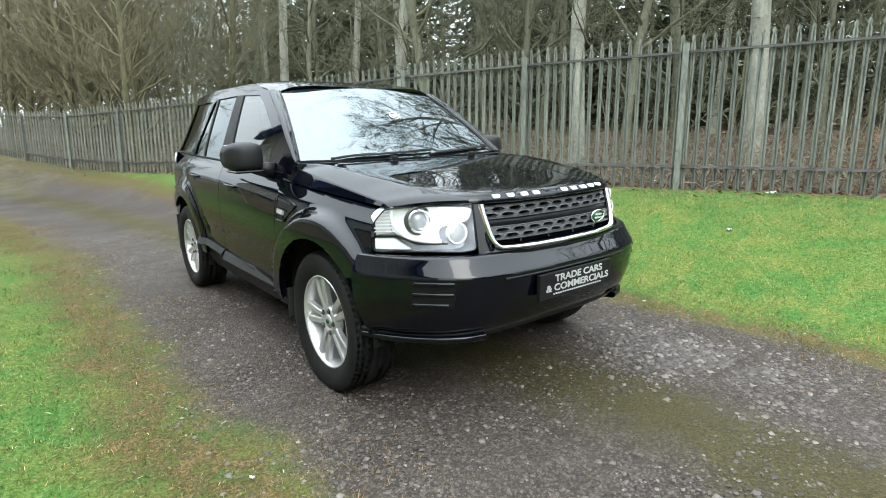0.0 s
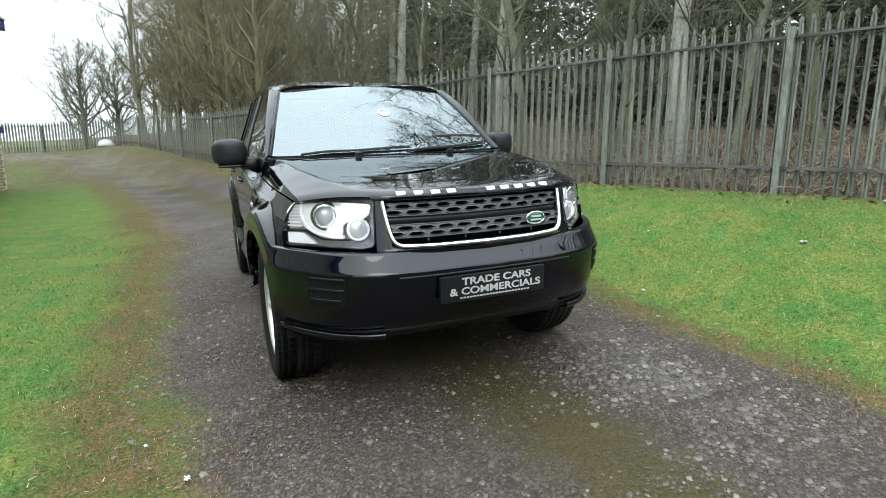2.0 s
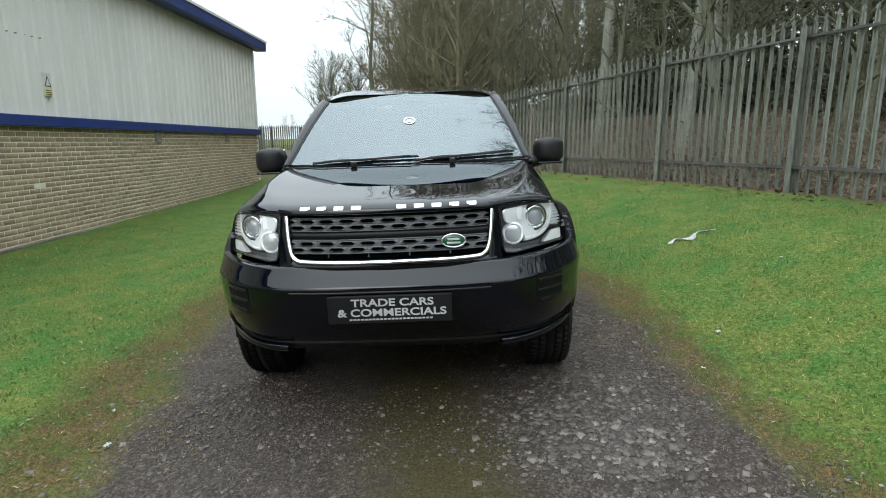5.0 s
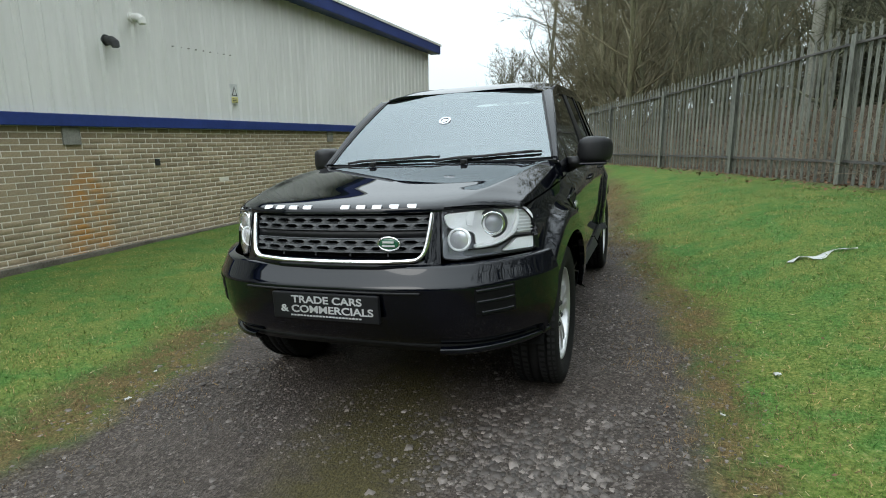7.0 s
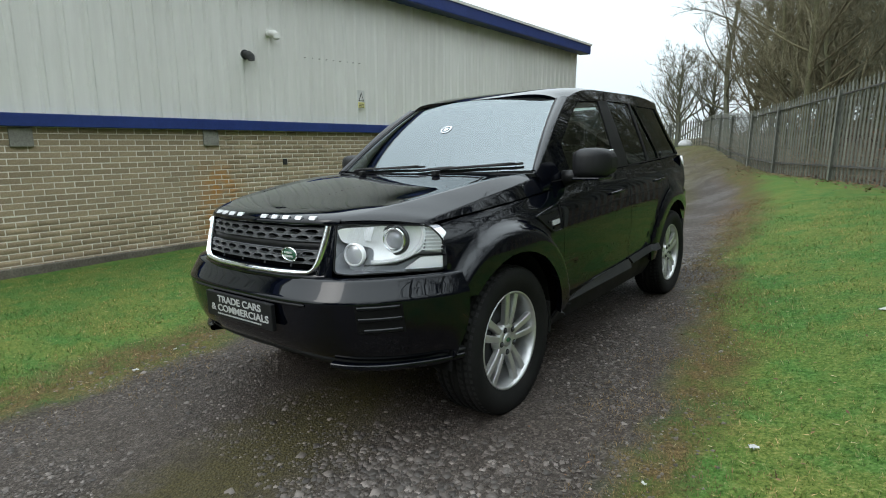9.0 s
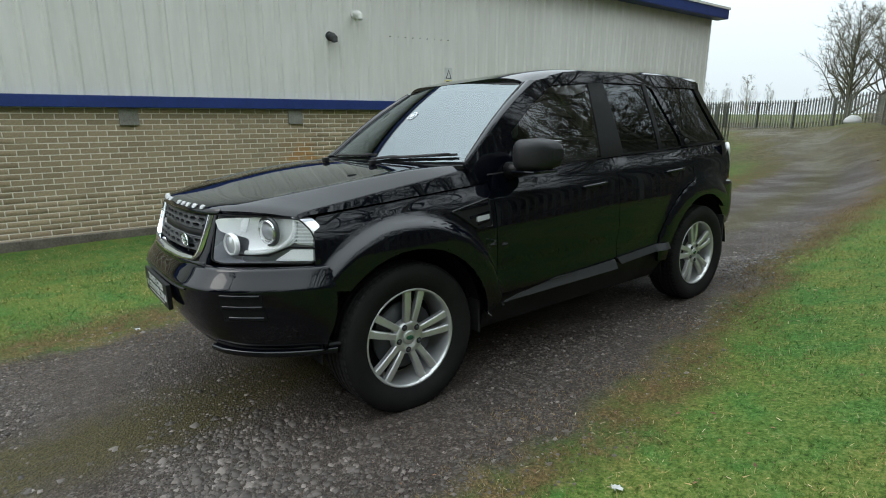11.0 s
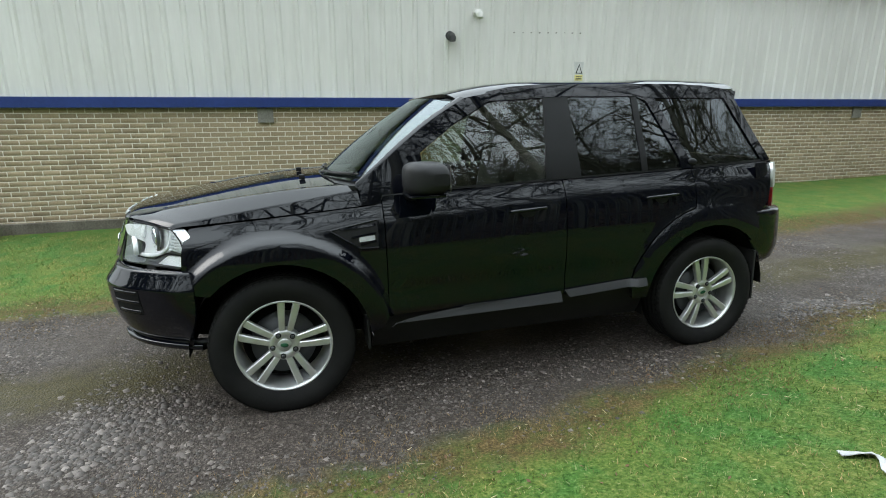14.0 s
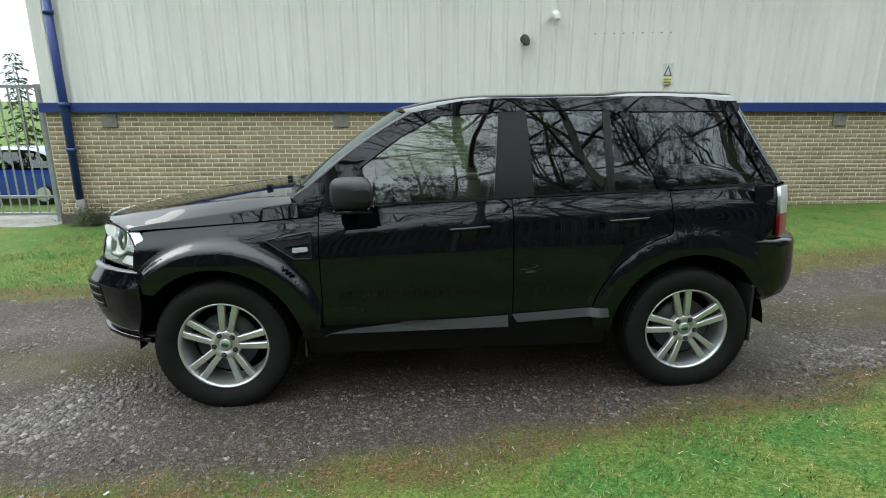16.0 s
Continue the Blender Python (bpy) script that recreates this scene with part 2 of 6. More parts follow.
ground_me.from_pydata(np.stack([X, Y, Z], -1).reshape(-1, 3).tolist(), [], quads.tolist())
for key, value in (("track", on_track), ("verge", verge), ("centre", centre), ("wood", wood), ("mud", mud), ("dry", dry)):
    ground_me.attributes.new(key, "FLOAT", "POINT").data.foreach_set("value", value.ravel().astype(np.float32))
ground_me.shade_smooth()
m, n, l, b = material("ground_surface", 0.85)


def attr(name):
    a = n.new("ShaderNodeAttribute")
    a.attribute_name = name
    return a.outputs["Fac"]


patch, grain, speck = noise_node(n, l, 0.9), noise_node(n, l, 9), noise_node(n, l, 75)
vor = n.new("ShaderNodeTexVoronoi")
vor.inputs["Scale"].default_value = 58
tc = n.new("ShaderNodeTexCoord")
l.new(tc.outputs["Object"], vor.inputs["Vector"])
turf = noise_node(n, l, 34, 4.0, 0.7)
green = ramp(n, l, mix(n, l, 0.5, turf.outputs[0], speck.outputs[0]), [(0.36, (0.016, 0.038, 0.005)), (0.48, (0.055, 0.105, 0.018)), (0.58, (0.100, 0.146, 0.036)), (0.68, (0.23, 0.205, 0.095))]).outputs[0]
zone, cool = noise_node(n, l, 2.6), noise_node(n, l, 3.4, stretch=(1, 1.3, 1))
green = mix(n, l, ramp(n, l, cool.outputs[0], [(0.48, 0.0), (0.60, 0.8)]).outputs[0], green, mix(n, l, 1.0, green, (0.55, 0.95, 0.9), "MULTIPLY"))
green = mix(n, l, ramp(n, l, zone.outputs[0], [(0.44, 0.0), (0.62, 0.9)]).outputs[0], green, mix(n, l, 1.0, green, (1.42, 1.10, 1.22), "MULTIPLY"))
green = mix(n, l, ramp(n, l, patch.outputs[0], [(0.40, 0.0), (0.62, 0.6)]).outputs[0], green, mix(n, l, 1.0, green, (1.28, 1.06, 1.05), "MULTIPLY"))
soil = ramp(n, l, mix(n, l, 0.62, grain.outputs[0], speck.outputs[0]), [(0.36, (0.026, 0.015, 0.008)), (0.52, (0.075, 0.044, 0.021)), (0.66, (0.19, 0.125, 0.06))]).outputs[0]
chips = n.new("ShaderNodeTexVoronoi")
chips.inputs["Scale"].default_value = 105
l.new(tc.outputs["Object"], chips.inputs["Vector"])
grit = ramp(n, l, mix(n, l, 0.6, grain.outputs[0], speck.outputs[0]), [(0.36, (0.024, 0.0185, 0.015)), (0.55, (0.056, 0.045, 0.038)), (0.68, (0.117, 0.097, 0.082))]).outputs[0]
grit = mix(n, l, 0.4, grit, ramp(n, l, vor.outputs["Color"], [(0.1, (0.013, 0.0105, 0.009)), (0.7, (0.051, 0.042, 0.036)), (0.95, (0.185, 0.158, 0.14))]).outputs[0])
grit = mix(n, l, 0.4, grit, ramp(n, l, chips.outputs["Color"], [(0.15, (0.013, 0.010, 0.008)), (0.6, (0.055, 0.045, 0.038)), (0.92, (0.215, 0.184, 0.16))]).outputs[0])
moss = ramp(n, l, speck.outputs[0], [(0.35, (0.024, 0.021, 0.008)), (0.65, (0.072, 0.060, 0.024))]).outputs[0]
leafy = ramp(n, l, mix(n, l, 0.5, grain.outputs[0], speck.outputs[0]), [(0.36, (0.045, 0.034, 0.022)), (0.64, (0.13, 0.10, 0.068))]).outputs[0]
green = mix(n, l, attr("dry"), green, ramp(n, l, grain.outputs[0], [(0.35, (0.075, 0.075, 0.026)), (0.65, (0.15, 0.135, 0.055))]).outputs[0])
col = mix(n, l, attr("track"), green, grit)
col = mix(n, l, ramp(n, l, mix(n, l, 1.0, attr("verge"), ramp(n, l, grain.outputs[0], [(0.3, 0.45), (0.7, 1.0)]).outputs[0], "MULTIPLY"), [(0.2, 0.0), (0.8, 0.85)]).outputs[0], col, soil)
col = mix(n, l, ramp(n, l, mix(n, l, 1.0, attr("centre"), ramp(n, l, grain.outputs[0], [(0.3, 0.4), (0.65, 1.0)]).outputs[0], "MULTIPLY"), [(0.12, 0.0), (0.62, 0.92)]).outputs[0], col, moss)
col = mix(n, l, attr("mud"), col, ramp(n, l, grain.outputs[0], [(0.35, (0.048, 0.040, 0.020)), (0.65, (0.115, 0.098, 0.050))]).outputs[0])
col = mix(n, l, attr("wood"), col, leafy)
l.new(col, b.inputs["Base Color"])
wet = ramp(n, l, patch.outputs[0], [(0.4, 0.5), (0.6, 0.8)]).outputs[0]
l.new(mix(n, l, attr("track"), 0.9, wet), b.inputs["Roughness"])
b.inputs["Specular IOR Level"].default_value = 0.15
bump(n, l, b, mix(n, l, 0.5, mix(n, l, 0.5, vor.outputs["Distance"], chips.outputs["Distance"]), speck.outputs[0]), 0.9, 0.02)
ground_me.materials.append(m)
ground = tagged(new("ground", ground_me), "gravel track between rough grass verges", "ground", kind="structure")


def soup(name, template_v, template_f, places, mat, label, category):
    """Many small pieces joined into one stuff object. places: N x 4 x 4 matrices."""
    tv = np.c_[np.array(template_v, float), np.ones(len(template_v))]
    pts = np.einsum("nij,kj->nki", places, tv)[..., :3]
    k = len(template_v)
    nf, sides = len(template_f), len(template_f[0])
    loops = (np.array(template_f)[None] + (np.arange(len(places)) * k)[:, None, None]).reshape(-1)
    me = bpy.data.meshes.new(name)
    me.vertices.add(len(places) * k)
    me.vertices.foreach_set("co", pts.reshape(-1).astype(np.float32))
    me.loops.add(len(loops))
    me.loops.foreach_set("vertex_index", loops.astype(np.int32))
    count = len(places) * nf
    me.polygons.add(count)
    me.polygons.foreach_set("loop_start", (np.arange(count) * sides).astype(np.int32))
    me.update(calc_edges=True)
    me.materials.append(mat)
    return tagged(new(name, me), label, category, kind="stuff")


def placed(x, y, z, size, rng, flat=1.0, tilt=1.0):
    n_ = len(x)
    a, bb, c = rng.uniform(0, 6.283, n_), rng.normal(0, 0.5 * tilt, n_), rng.normal(0, 0.5 * tilt, n_)
    ca, sa, cb, sb, cc, sc = np.cos(a), np.sin(a), np.cos(bb), np.sin(bb), np.cos(c), np.sin(c)
    zero, one = np.zeros(n_), np.ones(n_)
    rz = np.stack([np.stack([ca, -sa, zero], -1), np.stack([sa, ca, zero], -1), np.stack([zero, zero, one], -1)], 1)
    rx = np.stack([np.stack([one, zero, zero], -1), np.stack([zero, cb, -sb], -1), np.stack([zero, sb, cb], -1)], 1)
    ry = np.stack([np.stack([cc, zero, sc], -1), np.stack([zero, one, zero], -1), np.stack([-sc, zero, cc], -1)], 1)
    r = rz @ rx @ ry * np.asarray(size)[:, None, None]
    r[:, :, 2] *= flat
    out = np.zeros((n_, 4, 4))
    out[:, :3, :3], out[:, :3, 3], out[:, 3, 3] = r, np.stack([x, y, z], -1), 1
    return out


rng = np.random.default_rng(4)
# loose stones: an uneven eight-cornered chip
chip_v = [(-0.62, -0.25, 0), (0.30, -0.52, 0.05), (0.60, 0.25, 0), (-0.15, 0.48, 0.05), (-0.50, -0.17, 0.30), (0.22, -0.40, 0.55), (0.42, 0.20, 0.42), (-0.12, 0.34, 0.62)]
chip_f = [(4, 5, 6, 7), (0, 1, 5, 4), (1, 2, 6, 5), (2, 3, 7, 6), (3, 0, 4, 7)]
sx, sy = rng.uniform(-2.2, 2.2, 95000), rng.uniform(-5.5, 5.0, 95000)
mid = (track_r(sy) + track_l(sy)) / 2
keep = (np.minimum(sx - track_l(sy), track_r(sy) - sx) > rng.uniform(-0.3, 0.25, 95000)) & (rng.random(95000) > 0.45 * np.exp(-((sx - mid) / 0.3) ** 2))
sx, sy = sx[keep], sy[keep]
size = np.clip(rng.lognormal(-4.72, 0.50, len(sx)), 0.004, 0.034)
px, py = rng.normal(0.93, 0.22, 1500), rng.normal(-2.40, 0.36, 1500)
qx, qy = rng.normal(0.6, 0.16, 350), rng.normal(2.66, 0.22, 350)
sx, sy = np.r_[sx, px, qx], np.r_[sy, py, qy]
size = np.r_[size, np.clip(rng.lognormal(-3.72, 0.32, 1850), 0.012, 0.05)]
soup("gravel", chip_v, chip_f, placed(sx, sy, ground_z(sx, sy) - 0.08 * size, size, rng, 0.55, 0.3), M["stone"], "loose grey stone chippings on the track", "gravel")

# grass blades, short and uneven, on both verges
m, n, l, b = material("grass_blade", 0.6)
geo = n.new("ShaderNodeNewGeometry")
tone = ramp(n, l, geo.outputs["Random Per Island"], [(0.0, (0.030, 0.075, 0.010)), (0.35, (0.074, 0.145, 0.027)), (0.66, (0.128, 0.192, 0.050)), (0.86, (0.23, 0.22, 0.095)), (1.0, (0.42, 0.36, 0.17))]).outputs[0]
zone, cool, wide_zone = noise_node(n, l, 2.6), noise_node(n, l, 3.4, stretch=(1, 1.3, 1)), noise_node(n, l, 0.9)
tone = mix(n, l, ramp(n, l, cool.outputs[0], [(0.48, 0.0), (0.60, 0.8)]).outputs[0], tone, mix(n, l, 1.0, tone, (0.62, 0.98, 1.0), "MULTIPLY"))
tone = mix(n, l, ramp(n, l, zone.outputs[0], [(0.44, 0.0), (0.62, 0.9)]).outputs[0], tone, mix(n, l, 1.0, tone, (1.42, 1.10, 1.22), "MULTIPLY"))
l.new(mix(n, l, ramp(n, l, wide_zone.outputs[0], [(0.40, 0.0), (0.62, 0.6)]).outputs[0], tone, mix(n, l, 1.0, tone, (1.28, 1.06, 1.05), "MULTIPLY")), b.inputs["Base Color"])
b.inputs["Specular IOR Level"].default_value = 0.25
M["grass"] = m
blade_v = [(-0.05, 0, 0), (0.05, 0, 0), (0.03, 0.10, 0.55), (0.0, 0.35, 1.0), (0.3, -0.1, 0), (0.38, -0.05, 0), (0.5, -0.35, 0.8), (-0.3, 0.15, 0), (-0.22, 0.2, 0), (-0.5, 0.3, 0.7)]
blade_f = [(0, 1, 2), (0, 2, 3), (4, 5, 6), (7, 8, 9)]
cx, cy = rng.uniform(-5.7, 6.0, 330000), rng.uniform(-5.6, 6, 330000)
dist = np.minimum.reduce([np.hypot(cx - a, cy - bb) for a, bb in ((-2, -4), (0, -4.6), (2, -3.8), (3.3, -2.2), (3.9, -0.3))])
edge = np.minimum(cx - track_l(cy), track_r(cy) - cx)
keep = (edge < rng.normal(-0.24, 0.17, len(cx))) & (cx < fence_x(cy) - 0.35) & (rng.random(len(cx)) < np.clip(2.9 / (dist + 0.3), 0.12, 1)) & (cx > -5.45)
cx, cy = cx[keep], cy[keep]
tall = np.clip(rng.lognormal(-3.75, 0.4, len(cx)), 0.012, 0.06) * np.clip(0.5 - edge[keep] * 1.2, 0.55, 1.0)
soup("grass", blade_v, blade_f, placed(cx, cy, ground_z(cx, cy) - 0.004, tall, rng, 0.65, 1.0), M["grass"], "short damp winter grass on the verges", "grass")
# dead grass along both edges of the track
wy = rng.uniform(-5.6, 7, 40000)
wx = np.where(rng.random(40000) < 0.55, track_r(wy) + rng.normal(0.10, 0.20, 40000), track_l(wy) - rng.normal(0.20, 0.36, 40000))
wx = wx + np.array([0.2 * math.sin(a * 2.1) * 0.5 + 0.06 * math.sin(a * 7) for a in wy])
M["straw"] = worn("dead_grass", (0.075, 0.046, 0.019), (0.25, 0.175, 0.08), 0.8, scale=2, fine=20, relief=0, vary=0.4)
soup("dead_grass", blade_v, blade_f, placed(wx, wy, ground_z(wx, wy) - 0.004, np.clip(rng.lognormal(-3.9, 0.35, 40000), 0.01, 0.045), rng, 0.8, 0.9), M["straw"], "brown trampled dead grass at the track edges", "grass")
# pale cut straw and twig ends scattered over the grass
by = rng.uniform(-5.5, 4.5, 3200)
bx = np.where(rng.random(3200) < 0.62, track_r(by) + np.abs(rng.normal(0, 1.1, 3200)) - 0.1, track_l(by) - np.abs(rng.normal(0, 0.9, 3200)) + 0.1)
M["chaff"] = worn("pale_straw", (0.17, 0.13, 0.065), (0.38, 0.33, 0.20), 0.8, scale=2, fine=20, relief=0, vary=0.4)
soup("straw_bits", [(-0.5, -0.07, 0), (0.5, -0.05, 0.03), (0.5, 0.05, 0.03), (-0.5, 0.07, 0.06)], [(0, 1, 2), (0, 2, 3)], placed(bx, by, ground_z(bx, by) + 0.014, np.clip(rng.lognormal(-4.2, 0.35, 3200), 0.008, 0.032), rng, 1, 0.5), M["chaff"], "pale cut straw and twig ends scattered on the grass", "straw")
# straw-coloured bits and dead leaves along the verge and the foot of the railings
leaf_v = [(-0.5, 0, 0), (0, -0.25, 0.06), (0.5, 0, 0), (0, 0.25, 0.1)]
leaf_f = [(0, 1, 2), (0, 2, 3)]
ly = rng.uniform(-5, 14, 5000)
lx = fence_x(ly) + rng.normal(0.35, 0.5, 5000)
ly2 = rng.uniform(-5, 4, 700)
lx2 = np.where(rng.random(700) < 0.5, track_r(ly2) + rng.normal(0.3, 0.35, 700), track_l(ly2) - np.abs(rng.normal(0.2, 0.3, 700)))
lx, ly = np.r_[lx, lx2], np.r_[ly, ly2]
soup("dead_leaves", leaf_v, leaf_f, placed(lx, ly, ground_z(lx, ly) + 0.012, np.r_[rng.uniform(0.03, 0.09, 5000), rng.uniform(0.012, 0.03, 700)], rng, 1, 0.6), M["litter_leaf"], "brown dead leaves lying along the fence foot", "leaves")


# ---- warehouse ----
WX, WY0, WY1, WB, WT = -5.8, -6.25, 13.5, 1.53, 4.15
warehouse = tagged(empty("warehouse", pose(WX, 0, 0)), "long grey-clad warehouse on a buff brick plinth", "building")
part("wall", box_bm((-14, WY0, -0.6), (-0.024, WY1, WB)), M["mortar"], warehouse, "mortar-jointed brick plinth wall")
M["kerb"] = worn("grimy_concrete", (0.055, 0.046, 0.034), (0.17, 0.15, 0.12), 0.9, scale=3, fine=40, relief=0.5)
part("plinth_kerb", box_bm((-0.03, WY0, -0.6), (0.05, WY1, -0.14), 0.01), M["kerb"], warehouse, "low concrete kerb at the wall foot")
flash = bmesh.new()
add_box(flash, (-0.06, WY0 - 0.04, WB), (0.06, WY1 + 0.04, WB + 0.155), 0.008)
add_box(flash, (-14, WY1 - 0.03, WB), (-0.06, WY1 + 0.06, WB + 0.155), 0.008)
part("flashing", flash, M["blue"], warehouse, "dark blue metal flashing strip")
# profiled sheets: narrow raised ribs on a flat field
rib_y, prof = 0.27, []
y = WY0
while y < WY1 - 0.02:
    prof += [(y, 0.0), (y + 0.175, 0.0), (y + 0.205, 0.030), (y + 0.24, 0.030)]
    y += rib_y
prof = [p for p in prof if p[0] < WY1] + [(WY1, 0.0)]
vs = [(d - 0.02, yy, z) for yy, d in prof for z in (WB + 0.14, WT)]
fs = [(2 * k, 2 * k + 2, 2 * k + 3, 2 * k + 1) for k in range(len(prof) - 1)]
mesh_ob("cladding", vs, fs, M["cladding"], warehouse, label="pale grey ribbed steel cladding")
part("gable_cladding", box_bm((-14, WY1 - 0.12, WB + 0.14), (-0.03, WY1 - 0.02, WT)), M["cladding"], warehouse)
part("end_cladding", box_bm((-14, WY0, WB + 0.14), (-0.03, WY0 + 0.1, WT)), M["cladding"], warehouse)
eave = bmesh.new()
add_box(eave, (-0.05, WY0 - 0.15, WT - 0.06), (0.30, WY1 + 0.30, WT + 0.20), 0.02)
part("eaves_gutter", eave, M["blue"], warehouse, "blue boxed eaves gutter")
roof_v = [(0.32, WY0 - 0.2, WT + 0.19), (0.32, WY1 + 0.34, WT + 0.19), (-14, WY1 + 0.34, WT + 2.4), (-14, WY0 - 0.2, WT + 2.4)]
roof_v += [(x, yy, z + 0.06) for x, yy, z in roof_v]
mesh_ob("roof", roof_v, [(3, 2, 1, 0), (4, 5, 6, 7), (0, 1, 5, 4), (1, 2, 6, 5), (2, 3, 7, 6), (3, 0, 4, 7)], M["cladding"], warehouse)
gab = [(-0.03, WT), (-14, WT), (-14, WT + 2.3), (-0.03, WT + 0.15)]
for yy in (WY0 + 0.05, WY1 - 0.05):
    mesh_ob("gable", [(x, yy + d, z) for d in (-0.04, 0.04) for x, z in gab], [(0, 1, 2, 3), (7, 6, 5, 4), (0, 3, 7, 4), (1, 5, 6, 2), (2, 6, 7, 3)], M["cladding"], warehouse)
pipe = bmesh.new()
add_tube(pipe, [(0.10, -5.86, WT), (0.10, -5.86, 0.1)], 0.062, 14)
for z in (3.0, 1.62, 0.9):
    add_tube(pipe, [(0.10, -5.86, z), (0.10, -5.86, z + 0.07)], 0.078, 14)
part("downpipe", pipe, M["blue"], warehouse, "round blue rainwater downpipe", True)
part("downpipe_shoe", add_tube(bmesh.new(), [(0.10, -5.86, 0.12), (0.10, -5.84, -0.3)], 0.07, 14), M["concrete"], warehouse, "grey cast pipe foot", True)
# square cement patches in the top courses
for yy in (-5.24, -1.47, 0.92, 7.2, 10.9):
    part("filled_opening", box_bm((-0.02, yy - 0.12, WB - 0.235), (0.006, yy + 0.12, WB - 0.01), 0.004), M["concrete"], warehouse, "square patch of grey cement")
M["vent_black"] = worn("black_plastic_vent", (0.012, 0.012, 0.012), (0.03, 0.03, 0.03), 0.5)


def wall_vent(yy, z, r, long, mat, label):
    v = tagged(empty("wall_vent", pose(WX, yy, z)), label, "vent")
    part("collar", add_tube(bmesh.new(), [(-0.02, 0, 0), (0.02, 0, 0)], r * 1.35, 18), mat, v, smooth=False)
    part("spout", add_tube(bmesh.new(), [(0.0, 0, 0), (long, 0.0, -0.01)], [r, r], 18), mat, v)
    part("hood", add_tube(bmesh.new(), [(long - 0.02, 0, -0.01), (long + 0.05, 0, -0.05), (long + 0.06, 0, -0.10)], [r * 1.15, r * 1.1, r * 0.9], 18), mat, v)


wall_vent(1.58, 2.69, 0.055, 0.12, M["vent_black"], "black round vent pipe sticking out of the cladding")
wall_vent(2.06, 3.07, 0.055, 0.12, M["cladding"], "pale grey vent cowl on the cladding")
# warning sign
M["sign_yellow"] = worn("sign_yellow", (0.66, 0.60, 0.22), (0.74, 0.68, 0.30), 0.5, relief=0)
M["ink"] = worn("black_ink", (0.01, 0.01, 0.01), (0.02, 0.02, 0.02), 0.6, relief=0)
sign = tagged(empty("warning_sign", pose(WX + 0.013, 4.03, 2.15)), "small white and yellow warning sign on the cladding", "sign")
part("plate", box_bm((-0.02, -0.09, -0.17), (0.008, 0.09, 0.17), 0.002), M["white"], sign)
mesh_ob("triangle", [(0.012, -0.07, -0.03), (0.012, 0.07, -0.03), (0.012, 0, 0.14)], [(0, 1, 2)], M["ink"], sign)
mesh_ob("triangle_field", [(0.014, -0.045, -0.017), (0.014, 0.045, -0.017), (0.014, 0, 0.105)], [(0, 1, 2)], M["white"], sign)
part("panel", box_bm((0.008, -0.08, -0.155), (0.012, 0.08, -0.05)), M["sign_yellow"], sign, "yellow panel with unreadable lettering")
for z in (-0.085, -0.115, -0.14):
    part("text_bar", box_bm((0.012, -0.06, z - 0.006), (0.014, 0.06, z + 0.006)), M["ink"], sign)
# a solid black block; the gap's shade is put into its colour
M["hole_shade"] = M["ink"]
part("wall_hole", box_bm((-0.02, 2.20, 0.97), (0.004, 2.28, 1.07), 0.004), M["hole_shade"], warehouse, "black block for the shaded gap of a missing brick")
for k in range(9):
    part("rivet", add_tube(bmesh.new(), [(-0.02, 2.75 + 0.16 * k, 2.78 + 0.004 * k), (0.012, 2.75 + 0.16 * k, 2.78 + 0.004 * k)], 0.009, 8), M["concrete"], warehouse)


# ---- palisade fence ----
def pale_mesh(h):
    """A galvanised W-section pale with a three-pointed splayed top."""
    sec = [(-0.030, 0.010), (-0.023, 0.0), (-0.011, -0.004), (0.0, 0.012), (0.011, -0.004), (0.023, 0.0), (0.030, 0.010)]
    vs, fs, k = [], [], len(sec)
    for z, sc in ((0, 1.0), (h - 0.13, 1.0), (h - 0.085, 0.62)):
        vs += [(x * sc, yy, z) for x, yy in sec]
    for r in range(2):
        fs += [(r * k + i, r * k + i + 1, (r + 1) * k + i + 1, (r + 1) * k + i) for i in range(k - 1)]
    b0 = 2 * k
    vs += [(-0.028, -0.004, h - 0.05), (0, 0.004, h), (0.028, -0.004, h - 0.05)]
    t0 = len(vs) - 3
    fs += [(b0, b0 + 1, b0 + 2, t0), (b0 + 2, b0 + 3, t0 + 1, t0), (b0 + 3, b0 + 4, t0 + 2, t0 + 1), (b0 + 4, b0 + 5, b0 + 6, t0 + 2)]
    me = bpy.data.meshes.new("pale")
    me.from_pydata(vs, [], fs)
    me.materials.append(M["galv"])
    return me


def post_mesh(h):
    bm = bmesh.new()
    add_box(bm, (-0.038, 0.0, 0), (0.038, 0.008, h))
    add_box(bm, (-0.038, 0.07, 0), (0.038, 0.078, h))
    add_box(bm, (-0.004, 0.008, 0), (0.004, 0.07, h))
    me = bpy.data.meshes.new("post")
    bm.to_mesh(me)
    bm.free()
    me.materials.append(M["galv"])
    return me


PALE, POST = pale_mesh(2.12), post_mesh(2.02)


# the fence steps down from bay to bay towards its far end
fence_h = table([(4, 1.0), (7, 0.92), (9.7, 0.84), (12.4, 0.79), (14.9, 0.69), (19.3, 0.60), (22, 0.53)])


